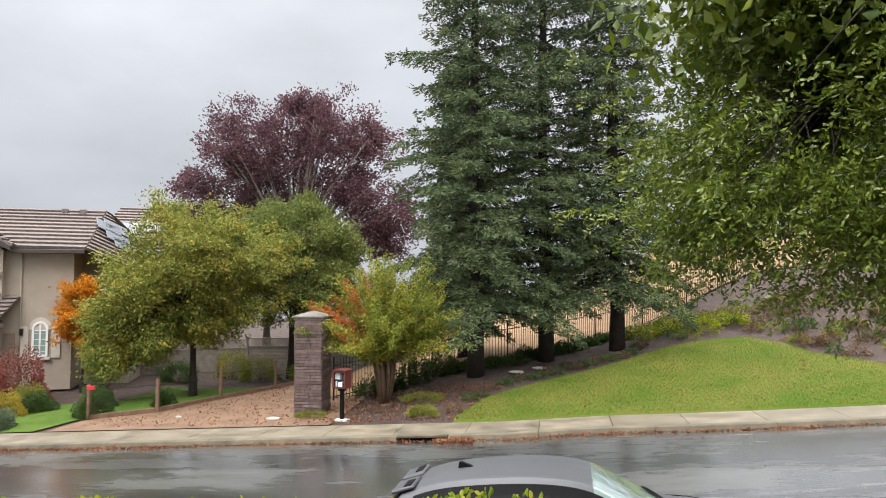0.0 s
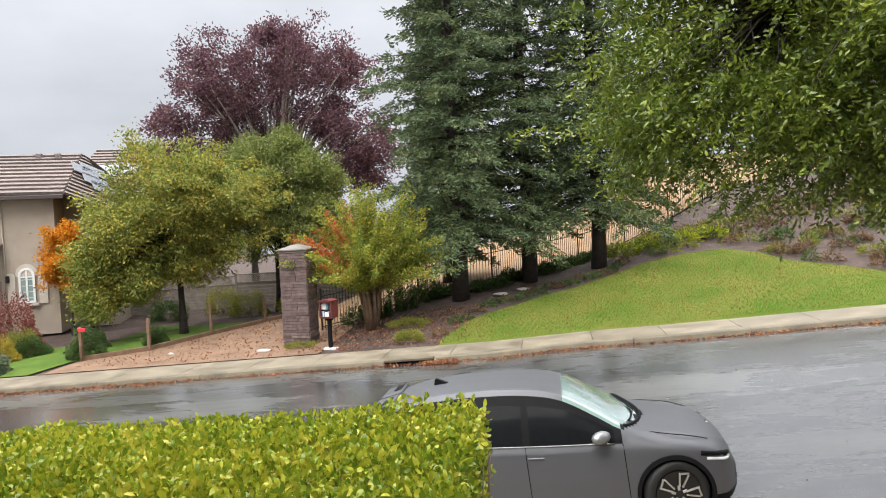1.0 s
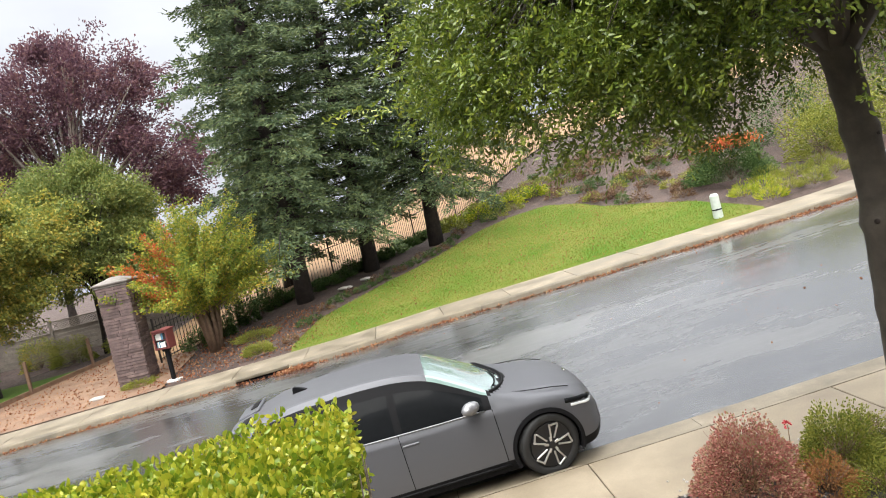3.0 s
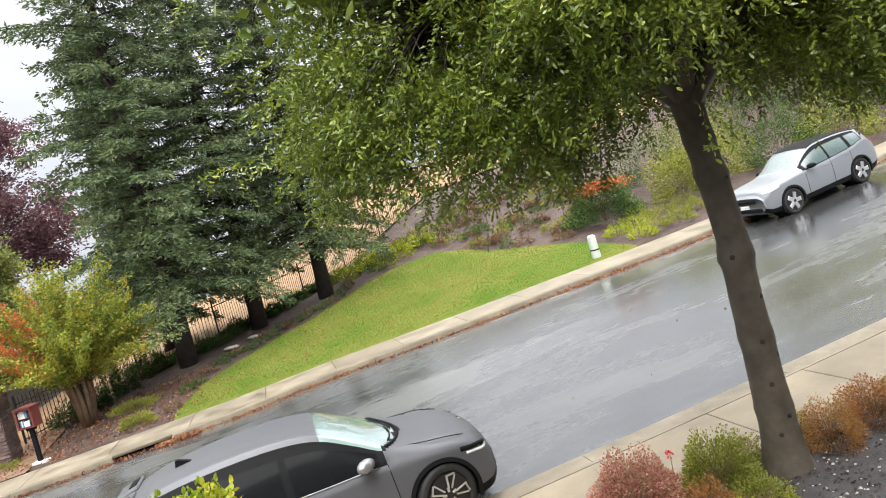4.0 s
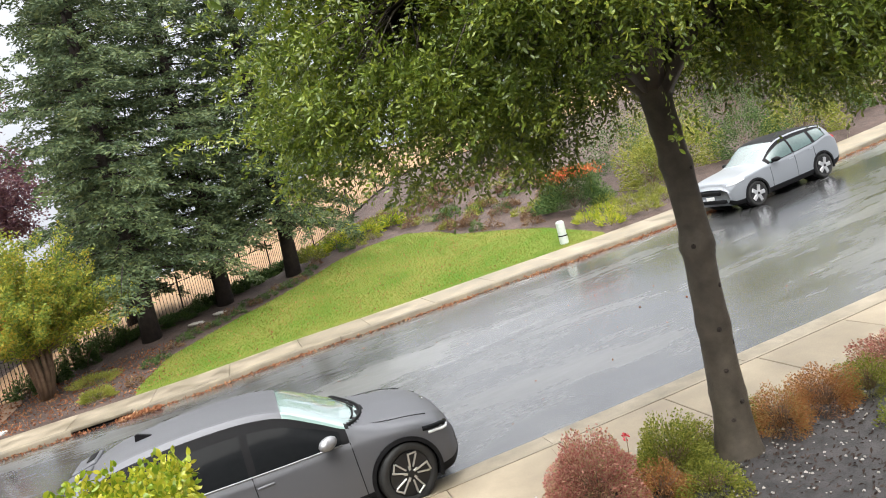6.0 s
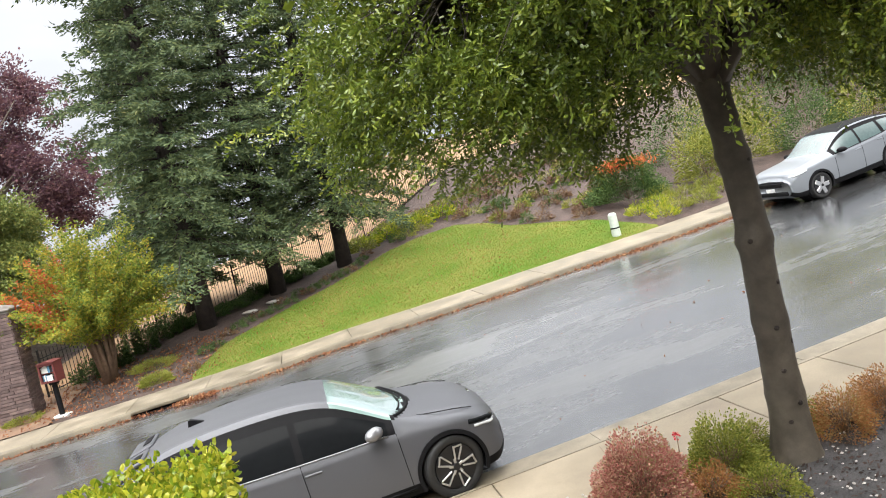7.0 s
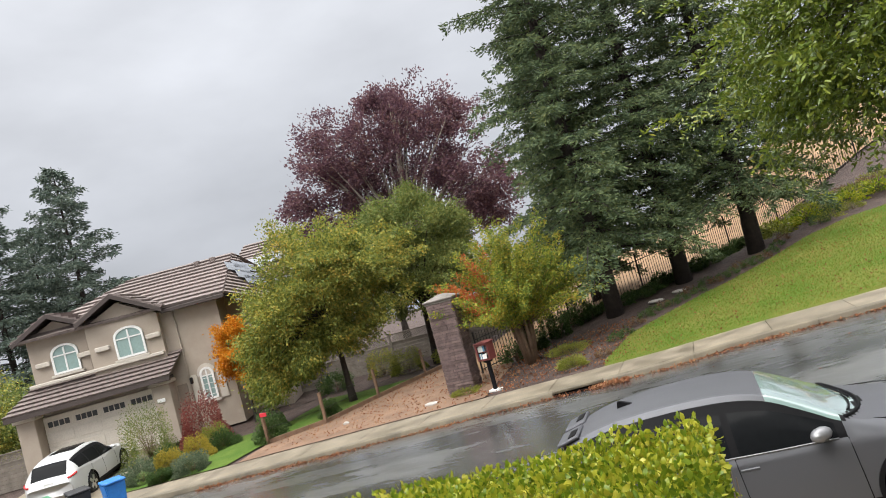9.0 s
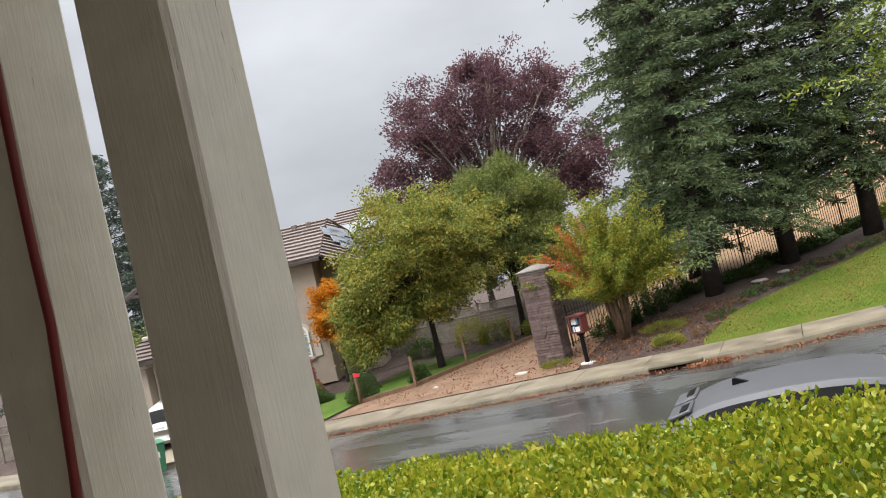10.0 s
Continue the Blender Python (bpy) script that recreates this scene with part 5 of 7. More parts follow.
                jobs += [(k, sub, (1,)), (k, sub, (-1,))]
        else:
            jobs.append((k, cells, (1, -1)))
    for k, cells, sides in jobs:
        if not cells:
            continue
        idx, vs, fs = {}, [], []
        for sy in sides:
            for i, j in cells:
                f = []
                for a, b in ((i, j), (i + 1, j), (i + 1, j + 1), (i, j + 1)):
                    key = (a, b, sy if P[a, b, 1] > 0.002 else 0)
                    if key not in idx:
                        idx[key] = len(vs)
                        vs.append((P[a, b, 0], sy * P[a, b, 1], P[a, b, 2]))
                    f.append(idx[key])
                f = list(dict.fromkeys(f))
                if len(f) > 2:
                    fs.append(tuple(f if sy > 0 else f[::-1]))
        # close nose and tail on the body
        if k == "body":
            for i, flip in ((0, False), (nx, True)):
                loop = [idx[(i, j, 1 if P[i, j, 1] > 0.002 else 0)] for j in range(nr + 1) if (i, j, 1 if P[i, j, 1] > 0.002 else 0) in idx]
                back = [idx[(i, j, -1)] for j in range(nr, -1, -1) if (i, j, -1) in idx]
                full = list(dict.fromkeys(loop + back))
                if len(full) > 3:
                    fs.append(tuple(full if flip else full[::-1]))
        pydata(k, vs, fs, mats[k], ob, smooth=True)

    def side_y(x, z):
        i = int(round(x / Lc * nx))
        j = int(np.argmin(np.abs(P[i, :int(nr * 6.2 / 8), 2] - z) + (np.arange(int(nr * 6.2 / 8)) < nr * 2 / 8) * 9))
        return P[i, j, 1]

    # wheels, arches and linings
    for n, q in enumerate(wx):
        for sd in (-1, 1):
            wheel(ob, q, sd * (s["track"] - 0.09), sd, s["wheel_r"], s["style"], s.get("steer", 0) if n == 0 else 0)
            bm = bmesh.new()
            r0, r1, seg = s["wheel_r"] + 0.025, s["wheel_r"] + s.get("arch", 0.075), 28
            rows = []
            for a in np.linspace(math.radians(-22), math.radians(202), seg + 1):
                pr = []
                for rr, off in ((r0, -0.06), (r0, 0.022), (r1, 0.018), (r1, -0.02)):
                    xx, zz = q + rr * math.cos(a), s["wheel_r"] + rr * math.sin(a)
                    pr.append(bm.verts.new((xx, sd * (max(side_y(min(Lc, max(0, xx)), max(zz, 0.36)), s["track"] - 0.05) + off), zz)))
                rows.append(pr)
            for a, b in zip(rows, rows[1:]):
                for t in range(3):
                    bm.faces.new((a[t], b[t], b[t + 1], a[t + 1]))
            bmesh.ops.recalc_face_normals(bm, faces=bm.faces[:])
            part("wheel_arch", bm, s.get("arch_paint", M["black_trim"]), ob)
            bm = bmesh.new()
            bmesh.ops.create_cone(bm, cap_ends=True, segments=28, radius1=r0 + 0.02, radius2=r0 + 0.02, depth=0.34, matrix=pose(q, sd * (s["track"] - 0.36), s["wheel_r"], 90))
            part("wheel_well", bm, M["black_trim"], ob)
    # door seams and handles
    for sd in (-1, 1):
        for q in s["seams"]:
            pts = []
            for z in np.linspace(s["seam_low"], spline(s["belt"], q), 8):
                pts.append((q + 0.05 * (z - 0.6), sd * (side_y(q, z) + 0.001), z))
            Tubes(4).add(pts, [0.006] * len(pts)).make("door_seam", M["black_trim"], ob)
        for q in s["handles"]:
            z = spline(s["belt"], q) - 0.13
            part("door_handle", block(q - 0.1, q + 0.1, sd * side_y(q, z) - 0.012, sd * side_y(q, z) + 0.012, z - 0.014, z + 0.014, 0.008), s["paint"], ob)
        a = s["mirror"]
        bm = bmesh.new()
        bmesh.ops.create_icosphere(bm, subdivisions=2, radius=1)
        for v in bm.verts:
            v.co = Vector((a[0] + v.co.x * 0.10 + 0.05 * v.co.y * sd, sd * (a[1]) + v.co.y * 0.115, a[2] + v.co.z * 0.075))
        mr = part("mirror", bm, s.get("mirror_paint", s["paint"]), ob, smooth=True)
        part("mirror_arm", block(a[0] - 0.03, a[0] + 0.05, *sorted((sd * (a[1] - 0.12), sd * (a[1] - 0.2))), a[2] - 0.06, a[2] - 0.02, 0.01), M["black_trim"], mr)
        # belt moulding along the glass
        pts = []
        for q in np.linspace(s["glass"][0] - 0.02, s["glass"][1], 24):
            i = int(round(q / Lc * nx))
            j = int(nr * 5 / 8)
            pts.append((P[i, j, 0], sd * (P[i, j, 1] + 0.004), P[i, j, 2]))
        Tubes(5).add(pts, [0.010] * len(pts)).make("belt_moulding", s.get("moulding", M["black_trim"]), ob)
        for (x0, z0), (x1, z1), th, mat_name, pn in s["side_bits"]:
            pts = [(x0 + (x1 - x0) * t, sd * (side_y(x0 + (x1 - x0) * t, z0 + (z1 - z0) * t) - 0.004), z0 + (z1 - z0) * t) for t in np.linspace(0, 1, 9)]
            Tubes(6).add(pts, [th] * 9).make(pn, M[mat_name], ob)
    return ob, P, side_y


# grey electric crossover at the near kerb
EV = dict(length=4.62, screen_u=6.02, paint=M["grey_paint"], wheel_r=0.365, wheels=(0.72, 3.62), track=0.92, style="pinwheel", steer=12,
          half=[(0, 0.64), (0.06, 0.76), (0.18, 0.86), (0.5, 0.925), (1.0, 0.935), (2.4, 0.935), (3.6, 0.94), (4.1, 0.925), (4.45, 0.85), (4.62, 0.76), (4.68, 0.7)],
          top=[(0, 0.70), (0.05, 0.79), (0.2, 0.89), (0.5, 0.985), (0.8, 1.03), (1.0, 1.06), (1.2, 1.13), (1.55, 1.33), (1.88, 1.5), (2.2, 1.575), (2.65, 1.605), (3.2, 1.595), (3.7, 1.545), (4.05, 1.45), (4.25, 1.36), (4.45, 1.16), (4.56, 1.02), (4.62, 0.9)],
          bottom=[(0, 0.3), (0.15, 0.2), (0.6, 0.17), (4.0, 0.17), (4.5, 0.24), (4.68, 0.38)],
          belt=[(0, 0.6), (0.2, 0.78), (0.5, 0.87), (1.0, 0.93), (1.4, 0.955), (2.0, 0.96), (3.0, 0.985), (3.8, 1.02), (4.3, 1.02), (4.5, 0.98), (4.68, 0.8)],
          roof_half=[(0, 0.4), (0.25, 0.62), (0.7, 0.68), (1.1, 0.78), (1.6, 0.69), (2.1, 0.61), (3.2, 0.58), (3.9, 0.555), (4.3, 0.6), (4.68, 0.5)],
          glass=(1.36, 3.95), pillars=(2.35, 3.3), screen=(0.94, 1.88), cowl=0.26, rear=(4.15, 4.5), seams=(1.24, 2.35, 3.32), seam_low=0.32, handles=(2.25, 3.2), mirror=(1.5, 1.02, 1.07),
          moulding=M["worn_alloy"], mirror_paint=M["dull_silver"], arch=0.07, side_bits=[((0.09, 0.70), (0.36, 0.735), 0.018, "lamp_white", "headlamp"), ((0.11, 0.75), (0.42, 0.80), 0.03, "tint", "lamp_glass"), ((1.2, 0.27), (3.4, 0.27), 0.018, "black_trim", "sill_trim")])
pitch_near = math.degrees(math.atan(0.053))
ev, evP, ev_y = car("grey_crossover", "satin grey electric crossover parked at the kerb", pose(1.17 + 0.72, 8.93, road_z(1.89) + 0.012, 0, pitch_near, 180), EV)


def on_roof(x):
    return spline(EV["top"], x)


def ev_details():
    P = evP
    nx, nr = 110, 40
    bm = bmesh.new()
    prism(bm, [(-0.13, 0.0), (0.10, 0.0), (0.085, 0.075), (0.06, 0.08)], (1, 0, 0), (0, 0, 1), (0, 1, 0), -0.03, 0.03, (3.42, 0, on_roof(3.42) - 0.012))
    part("antenna", bm, M["black_trim"], ev, "black shark-fin antenna")
    # tail spoiler in two blades with a gap
    for sd in (-1, 1):
        part("spoiler", block(-0.16, 0.13, *sorted((sd * 0.06, sd * 0.55)), -0.02, 0.02, 0.012, pose(4.14, 0, 1.44, 0, 14, 0)), M["grey_paint"], ev)
        part("spoiler_slot", block(-0.05, 0.05, *sorted((sd * 0.22, sd * 0.5)), -0.004, 0.026, 0.004, pose(4.07, 0, 1.462, 0, 14, 0)), M["black_trim"], ev)
        # upright light signature at the nose corner
        pts = [(0.05, sd * 0.66, 0.56), (0.10, sd * 0.76, 0.49), (0.22, sd * 0.835, 0.42), (0.16, sd * 0.81, 0.36), (0.10, sd * 0.74, 0.31)]
        Tubes(6).add(pts, [0.016] * 5).make("bumper_blade", M["chrome"], ev)
    def on_top(x, y):
        k = min(nx, int(x / EV["length"] * nx))
        f = x / EV["length"] * nx - k
        out = []
        for q in (k, min(nx, k + 1)):
            ys, zs = P[q, int(nr * 0.66):, 1][::-1], P[q, int(nr * 0.66):, 2][::-1]
            out.append(float(np.interp(abs(y), ys, zs)))
        return out[0] * (1 - f) + out[1] * f

    pts = [(0.965 + 0.26 * (y / 0.75) ** 2, y, 0.0) for y in np.linspace(-0.73, 0.73, 25)]
    Tubes(6).add([(x, y, on_top(x, y) + 0.002) for x, y, _ in pts], [0.022] * 25).make("cowl_panel", M["black_trim"], ev)
    # wipers lying along the foot of the glass
    for y0, y1 in ((0.5, -0.12), (0.0, -0.6)):
        pts = []
        for t in np.linspace(0, 1, 6):
            y = y0 + (y1 - y0) * t
            x = 1.03 + 0.26 * (y / 0.75) ** 2 + 0.05 * t
            k = int(round(x / EV["length"] * nx))
            jj = int(np.argmin(np.abs(P[k, int(nr * 0.7):, 1] - abs(y)))) + int(nr * 0.7)
            pts.append((x, y, P[k, jj, 2] + 0.014))
        Tubes(5).add(pts, [0.011] * 6).make("wiper", M["black_trim"], ev)
    part("badge", block(-0.012, 0.012, -0.06, 0.06, -0.01, 0.02, 0.006, pose(0.17, 0, 0.88, 0, -28, 0)), M["chrome"], ev, "small bright nose badge")
    for sd in (-1, 1):
        pts = [(0.3 + 0.66 * t, sd * (0.70 + 0.05 * math.sin(math.pi * t)), spline(EV["top"], 0.3 + 0.66 * t) - 0.03) for t in np.linspace(0, 1, 10)]
        Tubes(4).add(pts, [0.006] * 10).make("bonnet_seam", M["black_trim"], ev)


ev_details()

# silver compact crossover parked across the street
XC = dict(length=4.43, tint=M["green_glass"], screen_mat=M["green_glass"], paint=M["silver_paint"], wheel_r=0.36, wheels=(0.85, 3.55), track=0.9, style="spoke",
          half=[(0, 0.72), (0.1, 0.82), (0.35, 0.9), (0.8, 0.93), (3.6, 0.93), (4.1, 0.9), (4.38, 0.82), (4.43, 0.75)],
          top=[(0, 0.78), (0.06, 0.93), (0.3, 1.0), (0.8, 1.06), (1.25, 1.1), (1.4, 1.16), (1.85, 1.46), (2.2, 1.61), (2.6, 1.655), (3.3, 1.65), (3.95, 1.58), (4.15, 1.5), (4.3, 1.2), (4.4, 1.05), (4.43, 0.9)],
          bottom=[(0, 0.34), (0.15, 0.24), (0.6, 0.22), (4.0, 0.22), (4.3, 0.3), (4.43, 0.42)],
          belt=[(0, 0.66), (0.3, 0.9), (0.9, 0.98), (1.4, 1.02), (2.4, 1.06), (3.4, 1.12), (4.0, 1.2), (4.43, 0.95)],
          roof_half=[(0, 0.5), (0.3, 0.68), (1.2, 0.7), (1.9, 0.64), (2.6, 0.62), (3.9, 0.6), (4.43, 0.6)],
          glass=(1.6, 3.9), pillars=(2.55, 3.4), screen=(1.38, 2.1), rear=(4.02, 4.3), seams=(1.5, 2.5, 3.3), seam_low=0.35, handles=(2.35, 3.2), mirror=(1.72, 1.0, 1.1), mirror_paint=M["black_trim"],
          dark_roof=True, arch=0.085, side_bits=[((0.1, 0.83), (0.5, 0.9), 0.03, "lamp_white", "headlamp"), ((4.28, 1.1), (4.4, 1.0), 0.035, "lamp_red", "tail_lamp")])
xc, xcP, xc_y = car("silver_crossover", "silver-white compact crossover with black roof, parked", pose(13.3, 17.45, road_z(13.4) + 0.012, 0, -math.degrees(math.atan(0.106)), 4), XC)
part("grille", block(-0.03, 0.03, -0.42, 0.42, 0.60, 0.72, 0.02), M["black_trim"], xc)
part("lower_grille", block(-0.03, 0.06, -0.6, 0.6, 0.34, 0.46, 0.03), M["black_trim"], xc)
part("number_plate", block(-0.045, -0.02, -0.16, 0.16, 0.47, 0.57, 0.006), M["plate"], xc)

# white family crossover in the driveway
MD = dict(length=5.0, screen_mat=M["green_glass"], paint=M["pearl_paint"], wheel_r=0.385, wheels=(0.95, 3.84), track=0.95, style="spoke",
          half=[(0, 0.75), (0.15, 0.88), (0.6, 0.97), (1.0, 0.985), (4.0, 0.985), (4.6, 0.95), (4.9, 0.86), (5.0, 0.78)],
          top=[(0, 0.75), (0.1, 0.92), (0.5, 1.02), (1.3, 1.12), (1.5, 1.2), (2.0, 1.52), (2.4, 1.66), (2.9, 1.705), (3.8, 1.68), (4.4, 1.6), (4.6, 1.52), (4.85, 1.15), (4.95, 1.02), (5.0, 0.85)],
          bottom=[(0, 0.34), (0.2, 0.22), (4.4, 0.22), (4.85, 0.32), (5.0, 0.45)],
          belt=[(0, 0.65), (0.5, 0.9), (1.4, 1.02), (3.0, 1.07), (4.2, 1.15), (4.7, 1.12), (5.0, 0.9)],
          roof_half=[(0, 0.5), (0.5, 0.7), (1.4, 0.72), (2.1, 0.66), (3.0, 0.65), (4.4, 0.62), (5.0, 0.65)],
          glass=(1.7, 4.45), pillars=(2.75, 3.7), screen=(1.48, 2.28), rear=(4.56, 4.86), seams=(1.6, 2.7, 3.65), seam_low=0.38, handles=(2.5, 3.5), mirror=(1.85, 1.08, 1.15),
          arch=0.05, arch_paint=M["black_trim"], side_bits=[((4.72, 1.06), (4.96, 0.98), 0.04, "lamp_red", "tail_lamp"), ((0.1, 0.78), (0.6, 0.86), 0.03, "lamp_white", "headlamp")])
# it heads into the garage, its tail to the street
suv_at = Vector((-22.55, 19.55, 0)) + Vector((-0.4, 0.9165, 0)) * 3.84 + Vector((-0.9165, -0.4, 0)) * 0.86
md, mdP, md_y = car("white_crossover", "pearl white family crossover parked in the driveway", pose(suv_at.x, suv_at.y, -0.40, 0, 3.0, -66.42), MD)
part("number_plate", block(4.965, 4.985, -0.17, 0.17, 0.83, 0.98, 0.006), M["plate"], md)
part("sunroof", block(2.6, 3.6, -0.45, 0.45, 1.685, 1.706, 0.01), M["tint"], md)


# ---- brick pillar, box on a post, fences ----
M["brick"] = surface("purple_brown_stacked_stone", (0.10, 0.068, 0.065), (0.20, 0.14, 0.13), 6, 50, 0.75, None, 0.7, 0.01, vary=0.28)
M["mortar"] = surface("dark_mortar", (0.05, 0.042, 0.04), (0.09, 0.075, 0.07), 8, 60, 0.9)
M["cap"] = surface("grey_concrete_cap", (0.15, 0.135, 0.12), (0.25, 0.225, 0.20), 5, 60, 0.8)
M["red_box"] = plain("red_brown_paint", (0.13, 0.028, 0.025), 0.6)
M["book_a"], M["book_b"] = plain("blue_book", (0.1, 0.25, 0.38), 0.6), plain("pale_book", (0.7, 0.7, 0.66), 0.6)
M["blue_plastic"], M["green_plastic"], M["black_plastic"] = plain("blue_plastic", (0.02, 0.17, 0.52), 0.45), plain("green_plastic", (0.05, 0.2, 0.1), 0.45), plain("black_plastic", (0.02, 0.02, 0.022), 0.45)
M["tag_red"] = plain("red_tag", (0.6, 0.03, 0.05), 0.5)
M["cable_red"] = plain("dark_red_cable", (0.16, 0.012, 0.012), 0.4)
M["pale_stone"] = surface("pale_stone", (0.35, 0.33, 0.3), (0.5, 0.47, 0.43), 6, 60, 0.85)
M["pedestal"] = plain("pale_green_grey_plastic", (0.5, 0.56, 0.5), 0.5)


def pillar():
    cx, cy, w, h = -8.42, 22.1, 0.90, 3.08
    z0 = back_z(cx, cy) - 0.05
    rng = random.Random(71)
    pl = thing("brick_pillar", "square pillar of purple-brown stacked stone with concrete cap", "pillar", Matrix.Translation((cx, cy, z0)))
    part("core", block(-w / 2 + 0.03, w / 2 - 0.03, -w / 2 + 0.03, w / 2 - 0.03, 0, h), M["mortar"], pl)
    bm = block(-0.5, 0.5, -0.5, 0.5, -0.5, 0.5, 0.06)
    me = bpy.data.meshes.new("brick")
    bm.to_mesh(me)
    bm.free()
    me.materials.append(M["brick"])
    n = 33
    ch = h / n
    for c in range(n):
        for side in range(4):
            cut = rng.uniform(0.3, 0.7) * w
            for a, b in ((0, cut), (cut, w)):
                out = rng.uniform(-0.008, 0.014)
                L = b - a - 0.012
                ob = new("brick", me)
                ob.parent = pl
                m = pose(0, 0, 0, 0, 0, 90 * side) @ pose(-w / 2 + (a + b) / 2, -w / 2 + 0.03 - out, ch * (c + 0.5), rng.uniform(-1.5, 1.5), rng.uniform(-0.6, 0.6), 0)
                ob.matrix_local = m @ Matrix.Diagonal((L, 0.10, ch * rng.uniform(0.86, 0.97), 1))
    bm = bmesh.new()
    box(bm, -0.5, 0.5, -0.5, 0.5, h, h + 0.07, 0.015)
    box(bm, -0.54, 0.54, -0.54, 0.54, h + 0.07, h + 0.13, 0.015)
    q = [bm.verts.new((x, y, h + 0.13)) for x, y in ((-0.5, -0.5), (0.5, -0.5), (0.5, 0.5), (-0.5, 0.5))]
    t = [bm.verts.new((x, y, h + 0.27)) for x, y in ((-0.1, -0.1), (0.1, -0.1), (0.1, 0.1), (-0.1, 0.1))]
    bm.faces.new(t)
    for i in range(4):
        bm.faces.new((q[i], q[(i + 1) % 4], t[(i + 1) % 4], t[i]))
    part("cap", bm, M["cap"], pl, "weathered concrete cap")


pillar()


def library_box():
    x, y = -7.0, 20.78
    z = back_z(x, y)
    lb = thing("book_box", "red-brown book exchange box on a black post", "box", pose(x, y, z, 0, 0, -14) @ Matrix.Diagonal((0.98, 0.9, 1.03, 1)))
    part("base", block(-0.2, 0.2, -0.16, 0.16, -0.03, 0.035, 0.01), M["white_paint"], lb, "white concrete footing")
    part("post", block(-0.055, 0.055, -0.055, 0.055, 0.03, 0.88, 0.008), M["black_trim"], lb)
    bm = bmesh.new()
    box(bm, -0.11, 0.11, -0.10, 0.10, 0.86, 0.94, 0.02)
    part("bracket", bm, M["black_trim"], lb)
    bm = bmesh.new()
    for a in ((-0.23, -0.205, -0.2, 0.2, 0.94, 1.46), (0.205, 0.23, -0.2, 0.2, 0.94, 1.46), (-0.205, 0.205, 0.18, 0.2, 0.94, 1.46), (-0.205, 0.205, -0.2, 0.18, 0.94, 0.965), (-0.205, 0.205, -0.2, 0.18, 1.435, 1.46), (-0.205, 0.205, -0.15, 0.18, 1.19, 1.205)):
        box(bm, *a)
    part("case", bm, M["red_box"], lb)
    bm = bmesh.new()
    prism(bm, [(-0.25, 1.46), (0.25, 1.46), (0.25, 1.48), (0, 1.52), (-0.25, 1.48)], (1, 0, 0), (0, 0, 1), (0, 1, 0), -0.27, 0.25)
    part("lid", bm, M["red_box"], lb, "low pitched red-brown lid")
    bm = bmesh.new()
    for a in ((-0.23, -0.18, -0.225, -0.205, 0.95, 1.455), (0.18, 0.23, -0.225, -0.205, 0.95, 1.455), (-0.18, 0.18, -0.225, -0.205, 0.95, 1.0), (-0.18, 0.18, -0.225, -0.205, 1.4, 1.455)):
        box(bm, *a)
    part("door_frame", bm, M["red_box"], lb)
    rng = random.Random(5)
    for zz in (0.966, 1.206):
        u = -0.19
        while u < 0.17:
            w = rng.uniform(0.02, 0.045)
            part("book", block(u, u + w, -0.14, 0.1, zz, zz + rng.uniform(0.13, 0.2)), rng.choice((M["book_a"], M["book_b"], M["book_b"], M["black_plastic"])), lb)
            u += w + 0.003
    part("notice", block(-0.02, 0.12, -0.235, -0.227, 1.0, 1.14), M["white_paint"], lb, "small white paper notice")


library_box()


def rail_fence():
    f = thing("garden_fence", "low post fence with a ground board beside the path", "fence", Matrix.Translation((-15.8, 21.1, 0)))
    o = Vector((-15.8, 21.1, 0))
    pts = [Vector((x, y, back_z(x, y))) for x, y in ((-15.8, 21.1), (-14.1, 22.35), (-13.05, 24.85), (-11.87, 27.2), (-10.9, 29.5))]
    for i, p in enumerate(pts):
        q = p - o
        part("post", block(q.x - 0.05, q.x + 0.05, q.y - 0.05, q.y + 0.05, q.z - 0.2, q.z + 1.15, 0.01), M["post_wood"], f)
    for a, b in zip(pts, pts[1:]):
        a, b = a - o, b - o
        d = b - a
        ang = math.degrees(math.atan2(d.y, d.x))
        part("board", block(0.05, d.length - 0.05, -0.03, 0.03, -0.05, 0.17, 0.008, pose(a.x, a.y, a.z, 0, -math.degrees(math.atan2(d.z, d.xy.length)), ang)), M["post_wood"], f)
        for h in (0.55, 0.95):
            Tubes(4).add([a + Vector((0, 0, h)), (a + b) / 2 + Vector((0, 0, h - 0.03)), b + Vector((0, 0, h))], [0.006] * 3).make("wire", M["iron"], f)
    part("tag", block(-0.04, 0.24, -0.075, -0.055, pts[0].z + 1.0, pts[0].z + 1.13, 0.006), M["tag_red"], f, "red reflector tag")


rail_fence()


